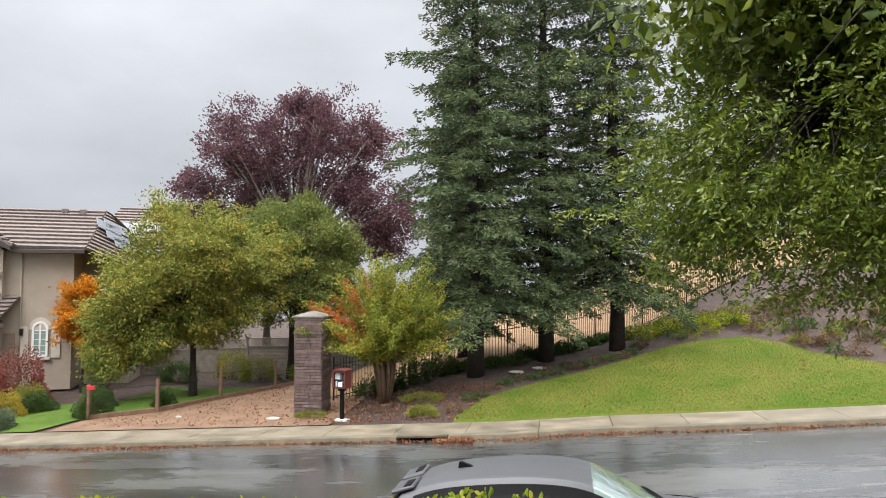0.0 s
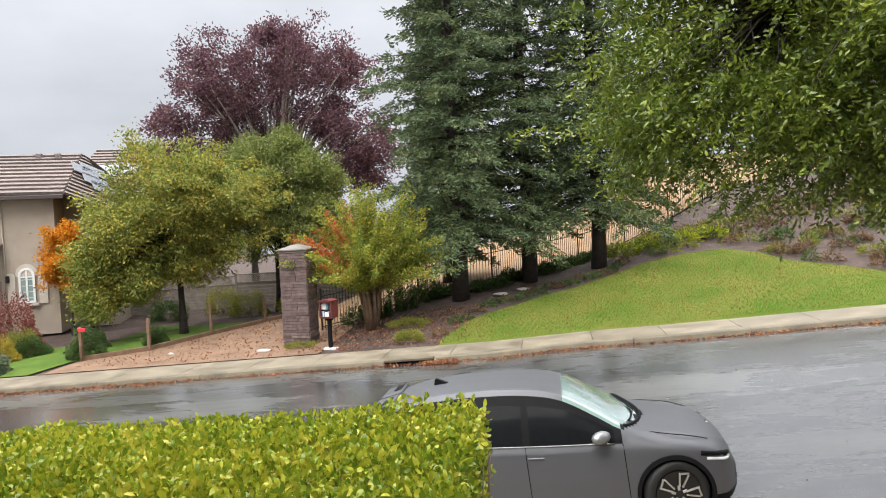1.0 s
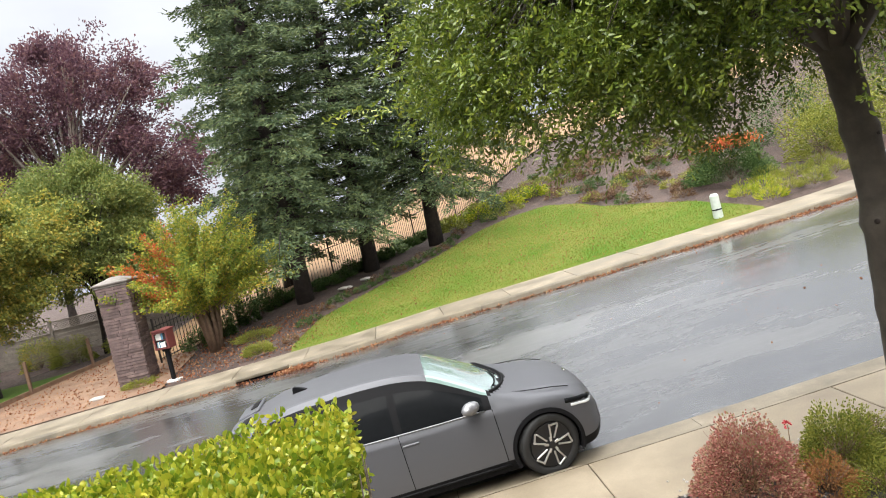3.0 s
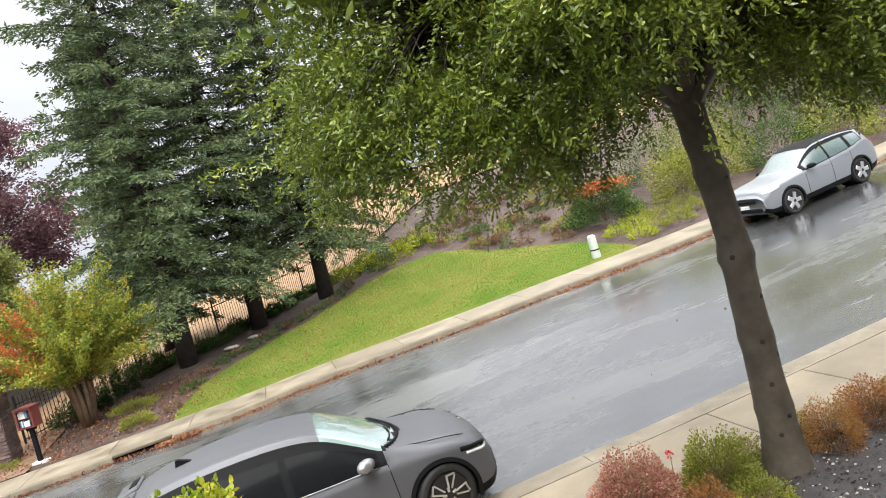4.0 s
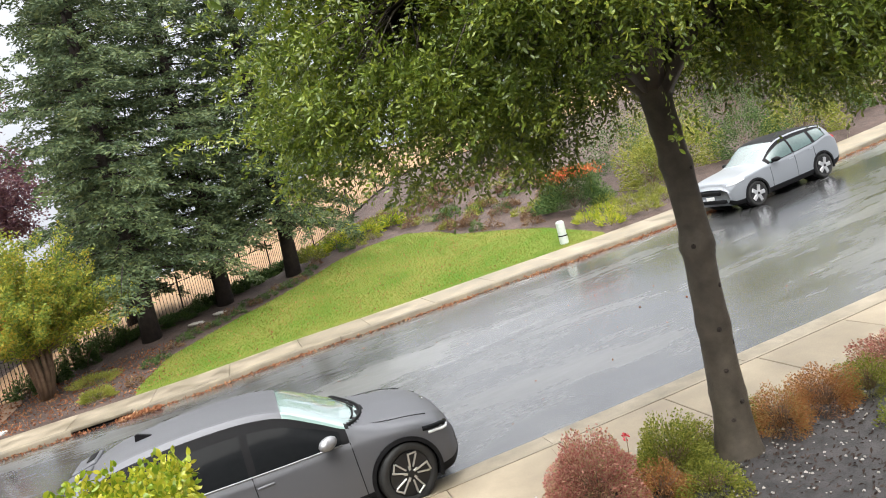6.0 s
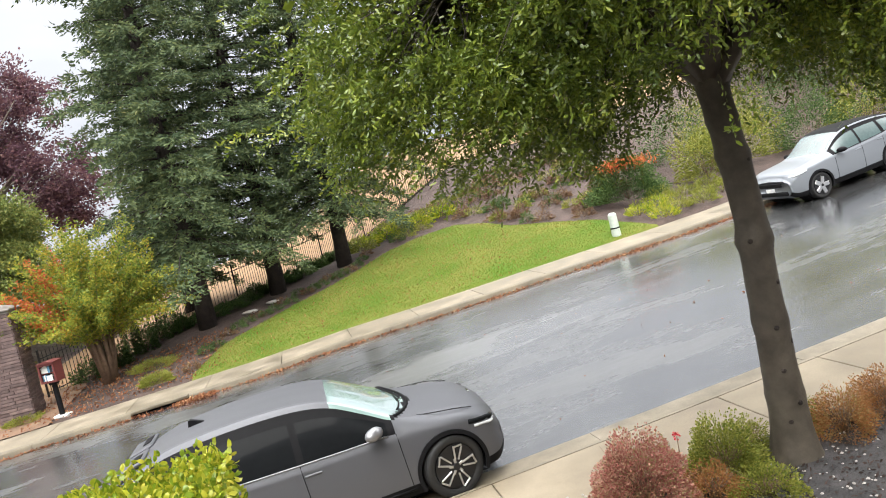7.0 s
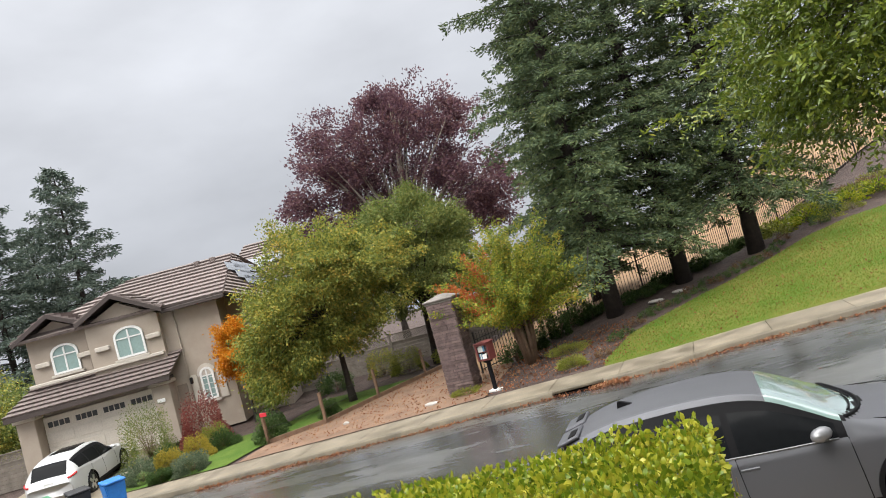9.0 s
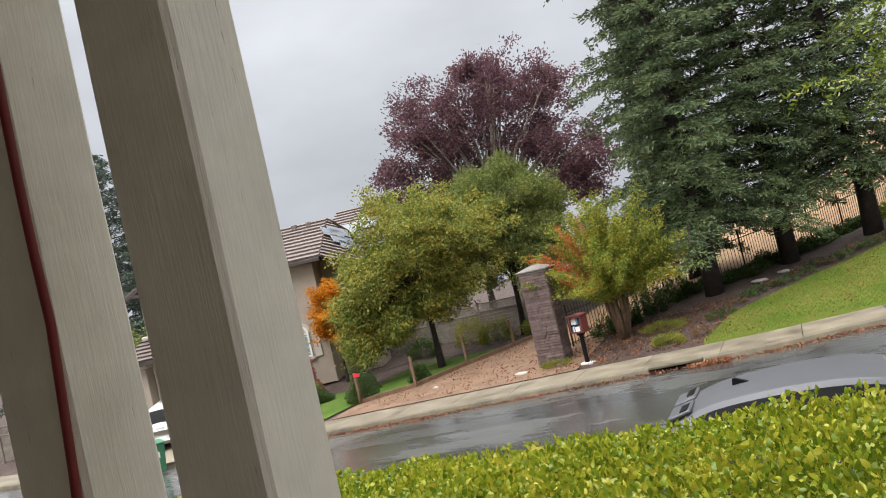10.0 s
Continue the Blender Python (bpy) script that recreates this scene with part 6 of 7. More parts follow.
def iron_fence():
    f = thing("iron_fence", "black iron picket fence behind the redwoods", "fence", Matrix.Translation((FENCE[0][0], FENCE[0][1], 0)))
    o = Vector((FENCE[0][0], FENCE[0][1], 0))
    bm = block(-0.009, 0.009, -0.009, 0.009, 0, 1.42, 0.002)
    pick = bpy.data.meshes.new("picket")
    bm.to_mesh(pick)
    bm.free()
    pick.materials.append(M["iron"])
    bm = block(-0.03, 0.03, -0.03, 0.03, -0.1, 1.55, 0.006)
    post = bpy.data.meshes.new("post")
    bm.to_mesh(post)
    bm.free()
    post.materials.append(M["iron"])
    for (xa, ya), (xb, yb) in zip(FENCE, FENCE[1:]):
        L = math.hypot(xb - xa, yb - ya)
        n = max(1, round(L / 2.0))
        for i in range(n):
            p = Vector((xa + (xb - xa) * i / n, ya + (yb - ya) * i / n, 0))
            q = Vector((xa + (xb - xa) * (i + 1) / n, ya + (yb - ya) * (i + 1) / n, 0))
            p.z, q.z = back_z(p.x, p.y), back_z(q.x, q.y)
            ob = new("post", post)
            ob.parent, ob.matrix_local = f, Matrix.Translation(p - o)
            for h in (0.15, 1.25):
                Tubes(4).add([p - o + Vector((0, 0, h)), q - o + Vector((0, 0, h))], [0.018, 0.018]).make("rail", M["iron"], f)
            m = int((q - p).length / 0.125)
            for k in range(1, m):
                r = p.lerp(q, k / m)
                ob = new("picket", pick)
                ob.parent, ob.matrix_local = f, Matrix.Translation(r - o + Vector((0, 0, 0.06)))


iron_fence()


def lattice_fence(pts, h, label):
    o = Vector((*pts[0], 0))
    f = thing("wooden_fence", label, "fence", Matrix.Translation(o))
    for (xa, ya), (xb, yb) in zip(pts, pts[1:]):
        L = math.hypot(xb - xa, yb - ya)
        n = max(1, round(L / 2.4))
        ang = math.degrees(math.atan2(yb - ya, xb - xa))
        for i in range(n):
            t = i / n
            x, y = xa + (xb - xa) * t, ya + (yb - ya) * t
            z = back_z(x, y)
            m = pose(x - o.x, y - o.y, z, 0, 0, ang)
            w = L / n
            part("post", block(-0.06, 0.06, -0.07, 0.07, -0.1, h + 0.08, 0.01, m), M["fence_wood"], f)
            nb = 7
            for k in range(nb):
                part("board", block(0.06, w - 0.06, -0.012, 0.012, 0.03 + k * (h - 0.45) / nb, 0.02 + (k + 1) * (h - 0.45) / nb, 0.004, m), M["fence_wood"], f)
            part("rail", block(0.06, w - 0.06, -0.035, 0.035, h - 0.44, h - 0.38, 0.006, m), M["fence_wood"], f)
            part("rail", block(0.06, w - 0.06, -0.035, 0.035, h - 0.02, h + 0.04, 0.006, m), M["fence_wood"], f)
            bm = bmesh.new()
            u = 0.06
            while u < w - 0.36:
                for s in (1, -1):
                    a, b = (u, u + 0.34) if s > 0 else (u + 0.34, u)
                    d = Vector((b - a, 0, 0.34))
                    c = Vector(((a + b) / 2, 0.006 * s, h - 0.2))
                    box(bm, -0.24, 0.24, -0.005, 0.005, -0.018, 0.018, 0, m @ Matrix.Translation(c) @ pose(0, 0, 0, 0, -45 * s, 0))
                u += 0.12
            part("lattice", bm, M["fence_wood"], f)


lattice_fence([(-21.5, 32.0), (-16.0, 33.4), (-8.5, 35.2)], 1.62, "weathered board fence with lattice top")
lf = hz(-17.9, 1.0)
lg = hz(-26.0, 1.0)
lattice_fence([(lg.x, lg.y), (lf.x, lf.y)], 1.75, "weathered board fence beside the garage")


# ---- drain, pedestal, bins, stones ----
def drain():
    d = thing("storm_drain", "concrete kerb inlet with dark mouth", "drain", Matrix.Translation((-4.05, far_edge(-4.05), road_z(-4.05))))
    L = (DRAIN[1] - DRAIN[0]) / 2 - 0.006
    sl = math.degrees(math.atan(0.049))
    m = pose(0, 0, 0, 0, -sl, 0)
    part("lintel", block(-L, L, 0.0, 0.196, 0.09, 0.165, 0.012, m), M["kerb"], d)
    # Black block set in the mouth in place of the shade inside it
    part("mouth_shade", block(-L, L, 0.16, 0.196, -0.2, 0.088, 0, m), M["black_trim"], d)
    part("grate_bar", block(-L, L, 0.03, 0.045, 0.02, 0.035, 0, m), M["iron"], d)


drain()


def pedestal():
    x, y = 10.05, 20.95
    p = thing("utility_pedestal", "pale green-grey utility pedestal standing in the lawn", "utility box", pose(x, y, back_z(x, y), 0, -3, 8))
    bm = bmesh.new()
    bmesh.ops.create_cone(bm, cap_ends=True, segments=20, radius1=0.15, radius2=0.145, depth=0.28, matrix=pose(0, 0, 0.12))
    part("base", bm, M["pedestal"], p)
    bm = bmesh.new()
    bmesh.ops.create_cone(bm, cap_ends=True, segments=20, radius1=0.152, radius2=0.152, depth=0.04, matrix=pose(0, 0, 0.28))
    part("band", bm, M["black_trim"], p)
    bm = bmesh.new()
    bmesh.ops.create_cone(bm, cap_ends=True, segments=20, radius1=0.142, radius2=0.135, depth=0.42, matrix=pose(0, 0, 0.51))
    bmesh.ops.create_cone(bm, cap_ends=True, segments=20, radius1=0.135, radius2=0.09, depth=0.05, matrix=pose(0, 0, 0.745))
    part("cover", bm, M["pedestal"], p)


pedestal()


def bin_cart(x, y, rz, mat, label):
    z = road_z(x) + 0.02
    b = thing("wheeled_bin", label, "bin", pose(x, y, z, 0, 0, rz), "wheeled bins at the kerb")
    bm = bmesh.new()
    lo = [bm.verts.new(v) for v in ((-0.22, -0.24, 0.06), (0.22, -0.24, 0.06), (0.24, 0.26, 0.06), (-0.24, 0.26, 0.06))]
    hi = [bm.verts.new(v) for v in ((-0.3, -0.33, 0.98), (0.3, -0.33, 0.98), (0.3, 0.36, 1.02), (-0.3, 0.36, 1.02))]
    bm.faces.new(lo[::-1]), bm.faces.new(hi)
    for i in range(4):
        bm.faces.new((lo[i], lo[(i + 1) % 4], hi[(i + 1) % 4], hi[i]))
    bmesh.ops.bevel(bm, geom=bm.edges[:], offset=0.03, segments=2, affect="EDGES")
    part("body", bm, mat, b)
    part("lid", block(-0.32, 0.32, -0.36, 0.36, 1.0, 1.07, 0.025, pose(0, 0, 0.0, 2, 0, 0)), mat, b)
    Tubes(6).add([(-0.27, 0.42, 1.0), (0.27, 0.42, 1.0)], [0.02, 0.02]).make("handle", mat, b)
    for sx in (-0.27, 0.27):
        bm = bmesh.new()
        bmesh.ops.create_cone(bm, cap_ends=True, segments=18, radius1=0.13, radius2=0.13, depth=0.05, matrix=pose(sx, 0.3, 0.13, 0, 90, 0))
        part("wheel", bm, M["rubber"], b)
    part("stripe", block(-0.1, 0.1, -0.325, -0.30, 0.55, 0.75, 0.0, pose(0, 0, 0, 0, 0, 0)), M["white_paint"], b) if mat is not M["blue_plastic"] else None


bin_cart(-18.3, 16.55, 60, M["blue_plastic"], "blue wheeled recycling bin at the kerb")
bin_cart(-19.35, 16.2, 60, M["black_plastic"], "black wheeled rubbish bin at the kerb")
bin_cart(-20.6, 15.9, 60, M["green_plastic"], "green wheeled garden-waste bin at the kerb")


# ---- shrubs ----
def shrub(name, label, x, y, r, h, mat, n, leaf, width, seed, zf=None, up=0.4, category="shrub", twigs=14):
    rng = np.random.default_rng(seed)
    z = (zf or ground_z)(x, y)
    s = thing(name, label, category, Matrix.Translation((x, y, z)))
    d = rng.normal(0, 1, (n, 3))
    d[:, 2] = np.abs(d[:, 2]) * 0.9 - 0.2
    d /= np.linalg.norm(d, axis=1)[:, None]
    lump = 1 + 0.16 * np.sin(4 * np.arctan2(d[:, 1], d[:, 0]) + seed) + 0.12 * np.sin(7 * d[:, 2] + seed)
    rr = rng.uniform(0.2, 1.0, n) ** 0.4 * lump
    p = d * rr[:, None] * np.array([r, r, h * 0.93]) + np.array([0, 0, 0.1 * h])
    p[:, 2] = np.maximum(p[:, 2], 0.02)
    d[:, 2] += up
    leaves("foliage", p, d, leaf, width, mat, s, "", seed, 0.2, 0.7)
    tb = Tubes(4)
    for i in range(twigs):
        a, q = rng.uniform(0, 6.28), rng.uniform(0.3, 0.85)
        tb.add([(0, 0, -0.05), (0.4 * q * r * math.cos(a), 0.4 * q * r * math.sin(a), 0.35 * h), (q * r * math.cos(a), q * r * math.sin(a), h * rng.uniform(0.6, 0.9))], [0.008, 0.005, 0.002])
    tb.make("branching", M["bark_tan"], s)
    return s


# by the near pavement
shrub("red_shrub", "low rounded shrub with small red and pink leaves", 2.58, 6.2, 0.5, 0.62, M["red_shrub"], 24000, 0.028, 0.02, 101, front_z, twigs=30)
shrub("lime_shrub", "twiggy shrub with lime-green leaves", 3.42, 6.12, 0.38, 0.52, M["lime_shrub"], 11000, 0.03, 0.017, 102, front_z, twigs=36)
shrub("rust_shrub", "rust and olive dwarf shrub", 3.1, 5.85, 0.26, 0.34, M["rust_shrub"], 4500, 0.026, 0.013, 106, front_z, twigs=30)
shrub("lime_shrub", "low lime-green sprawling shrub", 3.45, 5.62, 0.34, 0.24, M["lime_shrub"], 4200, 0.028, 0.015, 107, front_z, twigs=36)
shrub("lime_shrub", "small olive shrub in the mulch", 3.86, 6.36, 0.2, 0.4, M["lime_shrub"], 2600, 0.026, 0.014, 111, front_z, twigs=20)
shrub("rust_shrub", "rust-orange dwarf shrub in dark mulch", 4.72, 6.05, 0.3, 0.42, M["rust_shrub"], 7000, 0.024, 0.012, 103, front_z, twigs=40)
shrub("green_shrub", "small green shrub beside the trunk", 4.5, 6.35, 0.2, 0.34, M["lime_shrub"], 1800, 0.03, 0.015, 109, front_z, twigs=20)
shrub("rust_shrub", "rust-orange dwarf shrub in dark mulch", 5.35, 6.1, 0.36, 0.42, M["rust_shrub"], 7500, 0.024, 0.012, 104, front_z, twigs=40)
shrub("lime_shrub", "yellow-green dwarf shrub among rust ones", 5.85, 6.0, 0.3, 0.4, M["lime_shrub"], 4500, 0.026, 0.013, 112, front_z, twigs=30)
shrub("red_shrub", "low shrub with dull red leaves", 6.4, 6.1, 0.42, 0.46, M["red_shrub"], 7000, 0.03, 0.016, 105, front_z, twigs=36)
shrub("lime_shrub", "low lime-green shrub in the mulch", 5.5, 5.2, 0.3, 0.28, M["lime_shrub"], 1800, 0.03, 0.015, 110, front_z, twigs=24)
fl = thing("rose", "single red rose on a thin stem", "flower", Matrix.Translation((3.1, 6.4, front_z(3.1, 6.4))))
Tubes(4).add([(0, 0, 0), (0.03, 0.02, 0.3), (0.05, 0.05, 0.42)], [0.006, 0.005, 0.004]).make("stem", M["bark_tan"], fl)
fr = np.random.default_rng(7)
leaves("petals", fr.normal(0, 0.014, (40, 3)) + np.array((0.05, 0.05, 0.43)), np.tile((0, 0, 0.6), (40, 1)), 0.024, 0.02, M["tag_red"], fl, "", 7, 0.2, 0.8)

# on the hill across the street
shrub("photinia", "dense dark green shrub with orange-red new growth", 12.5, 24.4, 1.4, 1.4, M["green_shrub"], 9000, 0.09, 0.05, 121, back_z)
tops = np.random.default_rng(9)
q = tops.normal(0, 1, (2600, 3)) * np.array((0.42, 0.42, 0.10)) + np.array((12.5, 24.4, back_z(12.5, 24.4) + 1.28))
tagged(leaves("photinia_tip", q - np.array((12.5, 24.4, back_z(12.5, 24.4))), np.tile((0, 0, 1.0), (len(q), 1)), 0.10, 0.045, M["new_growth"], bpy.data.objects["photinia"]), "orange-red new leaves")
for i, (x, y, r, h, mt) in enumerate(((15.4, 23.4, 1.2, 2.0, "lime_shrub"), (17.2, 24.0, 1.5, 2.3, "lime_shrub"), (19.4, 22.6, 1.4, 2.0, "green_shrub"), (21.5, 22.0, 1.5, 2.2, "lime_shrub"), (24.0, 23.0, 1.6, 2.2, "green_shrub"),
                                      (16.2, 26.5, 1.6, 2.4, "green_shrub"), (19.0, 27.5, 1.8, 2.6, "lime_shrub"), (22.5, 27.0, 1.8, 2.6, "green_shrub"), (27.0, 22.5, 1.8, 2.2, "lime_shrub"))):
    shrub("hill_shrub", "loose yellow-green shrub on the mulched bank" if mt == "lime_shrub" else "green shrub on the mulched bank", x, y, r, h, M[mt], 4500, 0.10, 0.045, 130 + i, back_z)
rg = random.Random(12)
for i in range(160):
    x, y = rg.uniform(4.0, 14), rg.uniform(21.5, 34)
    if in_lawn(x, y) or y < lerp_table(LAWN_TOP, x) + 0.5 or y > lerp_table(FENCE, x) - 0.4 or (x > 11 and y < 25):
        continue
    mt = rg.choice(("lime_shrub", "bank_brown", "bank_brown", "green_shrub"))
    shrub("bank_plant", {"lime_shrub": "bright green groundcover clump in mulch", "bank_brown": "brown-red dwarf plant in mulch", "green_shrub": "green clump in mulch"}[mt], x, y, rg.uniform(0.25, 0.5), rg.uniform(0.25, 0.45), M[mt], 420, 0.09, 0.03, 160 + i, back_z, category="plant", twigs=6)
for i, (x, y) in enumerate(((11.9, 21.0), (12.6, 21.3), (13.4, 21.0), (12.4, 22.2), (13.6, 22.3), (14.4, 21.4), (11.6, 22.1), (14.6, 22.4), (13.0, 23.0))):
    shrub("bank_plant", "bright lime grassy clump by the pavement", x, y, 0.45, 0.38, M["hedge"] if i % 3 == 0 else M["lime_shrub"], 700, 0.16, 0.016, 220 + i, back_z, 1.2, "plant", 4)
for i, (x, y) in enumerate(((4.2, 31.2), (4.9, 31.8), (5.7, 31.3), (6.3, 32.0), (3.4, 31.9), (4.4, 33.0), (5.2, 33.2), (2.9, 30.8), (6.9, 31.2), (3.0, 33.1))):
    shrub("bank_plant", "bright green groundcover clump near the fence", x, y, 0.6, 0.5, M["lime_shrub"] if i % 2 else M["hedge"], 700, 0.14, 0.05, 240 + i, back_z, 0.4, "plant", 4)
# along the foot of the redwoods and iron fence
for i in range(26):
    t = i / 25
    x = -7.2 + 9.6 * t
    y = lerp_table(FENCE, x) - rg.uniform(0.5, 1.1)
    shrub("fence_shrub", "dark green shrub along the iron fence", x, y, rg.uniform(0.3, 0.55), rg.uniform(0.6, 1.5) if x < -4.6 else rg.uniform(0.22, 0.5), M["green_shrub"], 1500, 0.08, 0.04, 270 + i, back_z)
for i in range(22):
    t = i / 21
    x = -3.6 + 6.5 * t
    y = lerp_table(LAWN_TOP, x) + rg.uniform(0.5, 1.4)
    shrub("bed_plant", "small dark tuft in the mulch bed", x, y, 0.25, 0.22, M["green_shrub"] if i % 3 else M["bank_brown"], 260, 0.08, 0.03, 300 + i, back_z, category="plant", twigs=3)
shrub("grass_clump", "pale green sedge clump beside the pavement", -4.55, 21.05, 0.45, 0.25, M["lime_shrub"], 2200, 0.12, 0.012, 330, back_z, 1.0, "plant", 3)
shrub("grass_clump", "pale green sedge at the pillar's foot", -8.2, 21.4, 0.5, 0.14, M["lime_shrub"], 1600, 0.1, 0.012, 331, back_z, 1.0, "plant", 3)
shrub("grass_clump", "olive sedge in the mulch", -4.9, 22.9, 0.7, 0.25, M["lime_shrub"], 2200, 0.1, 0.012, 332, back_z, 1.0, "plant", 3)
# the neighbour's garden
for i, (x, y, r, h, mt, lb) in enumerate(((-16.0, 21.6, 0.55, 0.95, "green_shrub", "dark green clipped shrub by the fence post"), (-14.6, 23.6, 0.42, 0.55, "green_shrub", "small round dark shrub on the lawn"),
                                          (-13.8, 30.0, 0.9, 1.0, "lime_shrub", "olive shrub in front of the fence"), (-15.6, 31.0, 0.8, 1.3, "pear", "olive-brown shrub in front of the fence"), (-17.5, 29.5, 0.8, 1.0, "green_shrub", "green garden shrub by the fence"),
                                          (-11.6, 30.2, 0.8, 0.9, "lime_shrub", "olive shrub at the end of the lawn"), (-18.95, 22.6, 0.6, 0.6, "green_shrub", "green shrub in the front bed"), (-19.35, 21.6, 0.62, 0.75, "gold", "golden clipped shrub in the front bed"), (-19.3, 20.0, 0.55, 0.8, "gold", "golden clipped shrub near the pavement"), (-18.0, 19.6, 0.6, 0.62, "grey_shrub", "grey-green flowering shrub near the pavement"), (-19.0, 19.2, 0.4, 0.4, "green_shrub", "low green shrub at the pavement edge"),
                                          (-20.3, 19.7, 0.75, 0.85, "grey_shrub", "grey-green flowering shrub by the driveway"), (-20.7, 21.4, 0.6, 0.7, "green_shrub", "green shrub in the front bed"), (-19.5, 22.9, 0.7, 0.8, "lime_shrub", "yellow-green shrub under the arched window"), (-17.0, 23.4, 0.55, 0.6, "green_shrub", "dark shrub beside the walk"))):
    shrub("garden_shrub", lb, x, y, r, h, M[mt], 5200, 0.065, 0.036, 340 + i, back_z)
hv = hz(-9.2, -3.0)
shrub("red_maple_shrub", "wine-red small-leaved shrub before the house", hv.x + 0.2, hv.y - 0.3, 1.05, 1.9, M["wine"], 6500, 0.08, 0.05, 360, back_z)
hv = hz(-11.4, -3.4)
shrub("bare_shrub", "tall loose brownish shrub beside the driveway", hv.x, hv.y, 1.1, 2.3, M["backgreen"], 7500, 0.07, 0.035, 361, back_z, twigs=50)
hv = hz(-7.6, -0.7)
broad_tree("orange_maple", "small bright orange maple against the house", (hv.x, hv.y, back_z(hv.x, hv.y)), (hv.x, hv.y, 1.6), 0.07,
           [(hv.x - 0.1, hv.y, 3.2, 0.95, 0.9, 0.9), (hv.x + 0.3, hv.y, 2.4, 0.95, 0.9, 0.8), (hv.x - 0.5, hv.y - 0.2, 2.3, 0.6, 0.7, 0.7), (hv.x, hv.y, 3.9, 0.45, 0.5, 0.6)], 330, 60, 0.13, 0.11, 0.07, M["orange"], M["bark_dark"], 362, 26, -0.2, limb_r=0.02)

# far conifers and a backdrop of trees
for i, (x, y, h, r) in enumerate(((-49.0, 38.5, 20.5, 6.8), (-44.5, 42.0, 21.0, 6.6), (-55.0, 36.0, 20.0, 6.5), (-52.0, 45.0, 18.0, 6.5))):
    redwood((x, y, back_z(x, y) - 0.5), h, r, 400 + i, 105, 0.08, "distant conifer beyond the house, paled as if by haze", 0.42)
broad_tree("distant_tree", "yellow-green tree showing over the roof", (-20.5, 46.0, 0.0), (-20.5, 46, 5.0), 0.25, [(-21.5, 46, 8.2, 3.2, 3, 1.8), (-18.5, 46, 7.8, 2.6, 3, 1.6)], 240, 60, 0.4, 0.2, 0.12, M["pear"], M["bark_dark"], 410, 30)
for i, (x, y, h) in enumerate(((-36, 24, 4.5), (-39, 27, 5.5), (-33.5, 27.5, 4.0))):
    broad_tree("side_tree", "yellowing tree beyond the garage fence", (x, y, back_z(x, y)), (x, y, 2.0), 0.14, [(x, y, h * 0.6, 2.6, 2.4, h * 0.42), (x + 1.6, y + 0.5, h * 0.45, 1.8, 1.8, h * 0.32)], 220, 70, 0.3, 0.16, 0.09, M["pear"] if i < 2 else M["backgreen"], M["bark_dark"], 420 + i, 24)
for i, (x, y, h) in enumerate(((30, 27, 6.0), (35, 24, 6.5), (28, 33, 7.0), (38, 31, 8), (33, 38, 8), (44, 26, 8))):
    broad_tree("bank_tree", "dark green tree beyond the parked car", (x, y, back_z(x, y) - 0.2), (x, y, back_z(x, y) + 2.0), 0.16, [(x, y, back_z(x, y) + h * 0.55, 3.0, 3.0, h * 0.45), (x - 2, y - 0.5, back_z(x, y) + h * 0.4, 2.0, 2.0, h * 0.35)], 260, 40, 0.46, 0.2, 0.13, M["backgreen"] if i % 2 else M["pear"], M["bark_dark"], 430 + i, 24)


# ---- red cable on the porch post ----
cb = thing("cable", "dark red cable hanging down the porch post", "cable", Matrix.Translation((-1.61, 0.648, 2.2)))
Tubes(8).add([(-0.16 + 0.013 * min(k, 14) + 0.006 * math.sin(k * 0.7), 0.002, 0.1 * k) for k in range(25)], [0.0065] * 25).make("sheath", M["cable_red"], cb)

# ---- fallen leaves and small stones ----
def litter(name, n, seed, xr, yr, inside, z, leaf, label):
    g = scatter(n, seed, xr, yr, inside, z)
    tagged(leaves(name, g, np.tile((1.0, 0, 0.05), (len(g), 1)), leaf, leaf * 0.6, M["litter"], None, "", seed, 0.15, 1.2), label, "leaves", "", "stuff")


noise_at = lambda x, y, s: noise.noise(Vector((x * s, y * s, 3.3)))
litter("fallen_leaves", 4300, 501, (-16, 22), (16.8, 19.1), lambda x, y: 0 < far_edge(x) - y < 0.10 + 0.30 * max(0, noise_at(x, 0, 0.7) + 0.25), lambda x, y: road_z(x) + 0.025, 0.07, "orange-brown leaves lying in the gutter")
litter("fallen_leaves", 420, 502, (-3.7, -2.7), (18.0, 18.6), lambda x, y: 0.0 < far_edge(x) - y < 0.35, lambda x, y: road_z(x) + 0.04 + 0.03 * random.random(), 0.08, "heap of orange leaves at the drain")
litter("fallen_leaves", 1900, 503, (-15.5, -7.5), (20.0, 30), lambda x, y: y > far_edge(x) + WALK_W and y < lerp_table(RAIL + [(-10, 31), (-7, 31)], x), lambda x, y: back_z(x, y) + 0.03, 0.075, "fallen leaves over the clay path")
litter("fallen_leaves", 1700, 504, (-8, -2.8), (20.3, 25), lambda x, y: y > far_edge(x) + WALK_W + 0.1, lambda x, y: back_z(x, y) + 0.02, 0.08, "fallen leaves over the mulch under the myrtle")
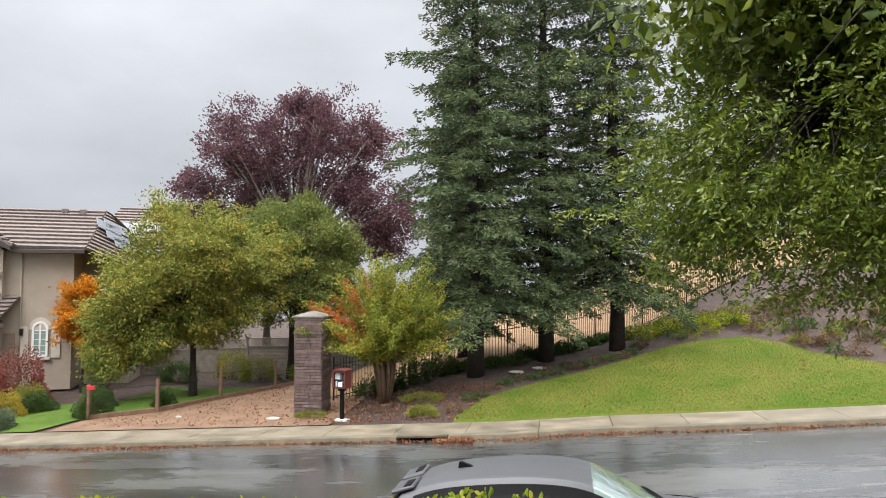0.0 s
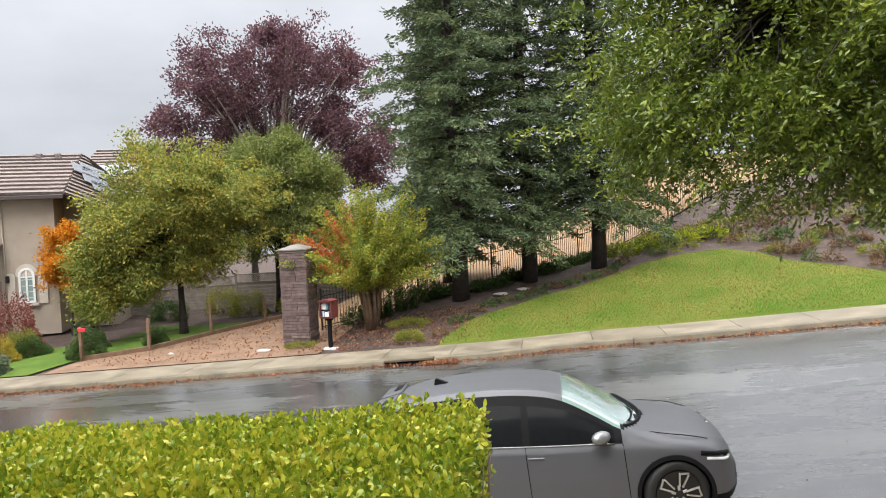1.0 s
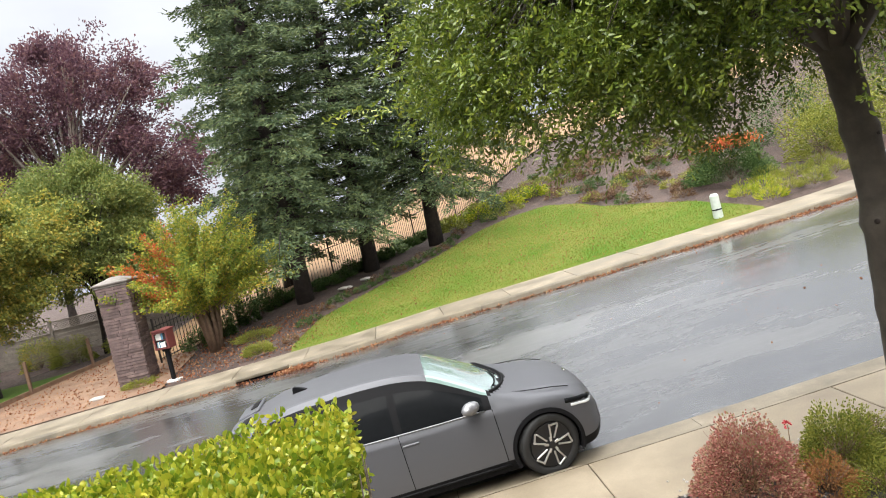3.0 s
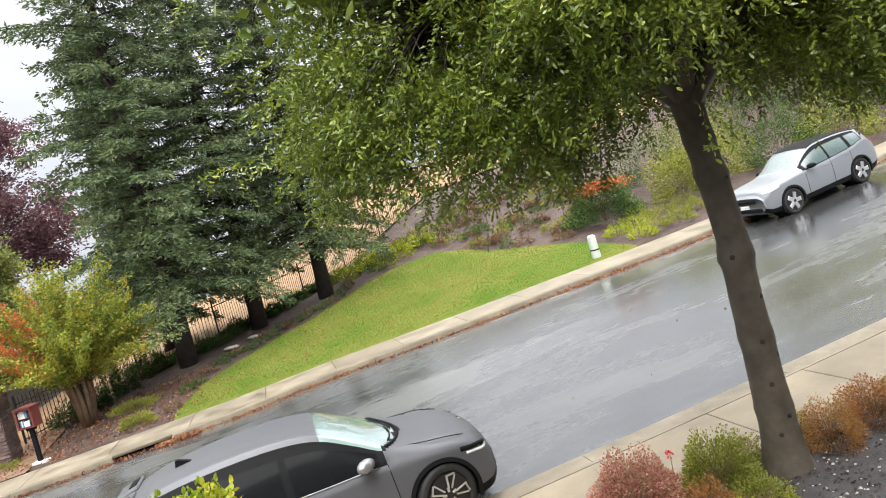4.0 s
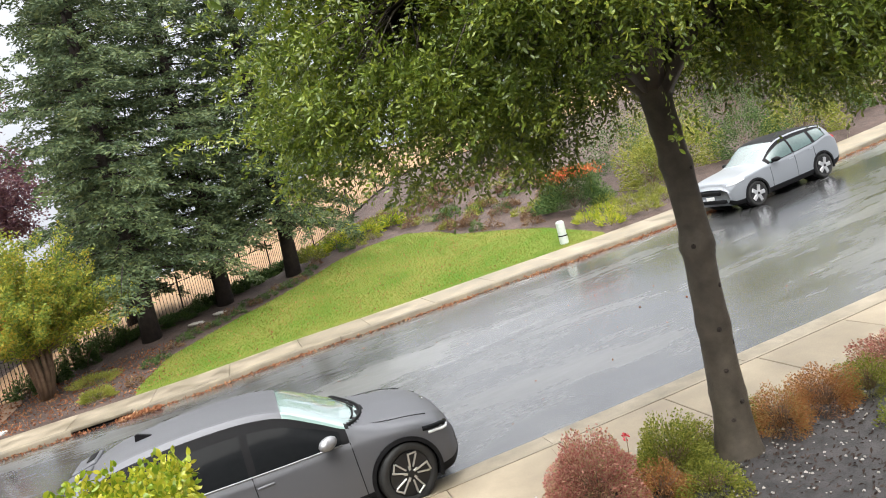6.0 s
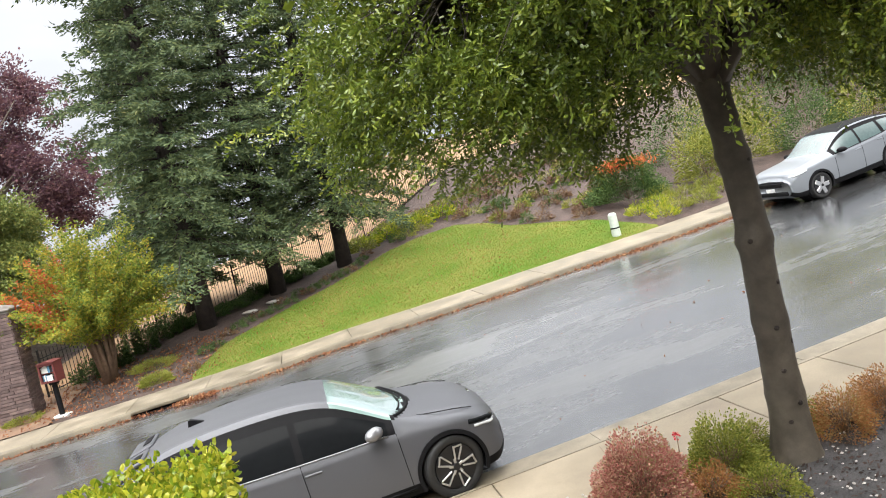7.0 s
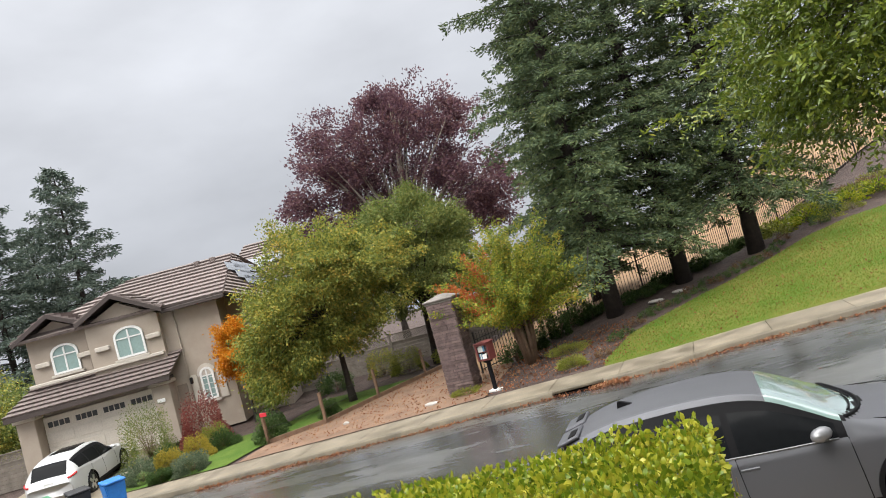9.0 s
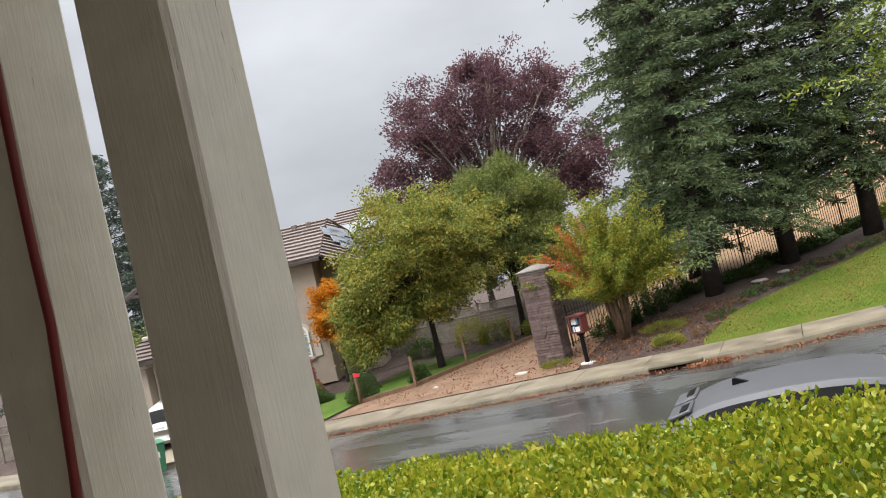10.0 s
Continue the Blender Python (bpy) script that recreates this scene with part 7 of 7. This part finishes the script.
litter("fallen_leaves", 700, 505, (-3.3, 8), (20.4, 28), lambda x, y: in_lawn(x, y), lambda x, y: back_z(x, y) + 0.06, 0.07, "few brown leaves on the lawn")
litter("fallen_leaves", 130, 506, (-16, 22), (8.8, 18.3), lambda x, y: True, lambda x, y: road_z(x) + 0.04, 0.05, "scattered leaves on the wet road")


def stones():
    rng = random.Random(81)
    vs, fs = [], []
    for i in range(900):
        x, y = rng.uniform(2.0, 8.5), rng.uniform(4.2, 6.9)
        z = front_z(x, y) + 0.02
        r = rng.uniform(0.008, 0.02)
        b = len(vs)
        for dx, dy, dz in ((1, 0, 0), (-1, 0, 0), (0, 1, 0), (0, -1, 0), (0, 0, 0.8), (0, 0, -0.6)):
            vs.append((x + dx * r * rng.uniform(0.7, 1.4), y + dy * r * rng.uniform(0.7, 1.4), z + dz * r))
        for a, c, d in ((0, 2, 4), (2, 1, 4), (1, 3, 4), (3, 0, 4), (2, 0, 5), (1, 2, 5), (3, 1, 5), (0, 3, 5)):
            fs.append((b + a, b + c, b + d))
    tagged(pydata("pebbles", vs, fs, M["pale_stone"]), "pale pebbles in the dark mulch", "pebbles", "", "stuff")
    for x, y, r in ((-9.3, 21.0, 0.25), (-12.7, 21.3, 0.12), (-2.0, 26.3, 0.3), (-1.2, 26.9, 0.25)):
        bm = bmesh.new()
        bmesh.ops.create_icosphere(bm, subdivisions=2, radius=1)
        for v in bm.verts:
            k = 1 + 0.25 * noise.noise(v.co * 1.7 + Vector((x, y, 0)))
            v.co = Vector((v.co.x * r * k, v.co.y * r * 0.7 * k, v.co.z * 0.07 * k))
        s = tagged(part("flat_stone", bm, M["pale_stone"], smooth=True), "flat pale stone lying on the ground", "stone")
        s.location = (x, y, back_z(x, y) + 0.03)


stones()
cp = scatter(5200, 91, (1.6, 9.0), (3.4, 6.5), lambda x, y: True, lambda x, y: front_z(x, y) + 0.02)
tagged(leaves("bark_chip", cp, np.tile((1.0, 0, 0.1), (len(cp), 1)), 0.05, 0.022, M["soil"], None, "", 92, 0.25, 1.1), "wet brown bark chips over the bed", "mulch", "", "stuff")
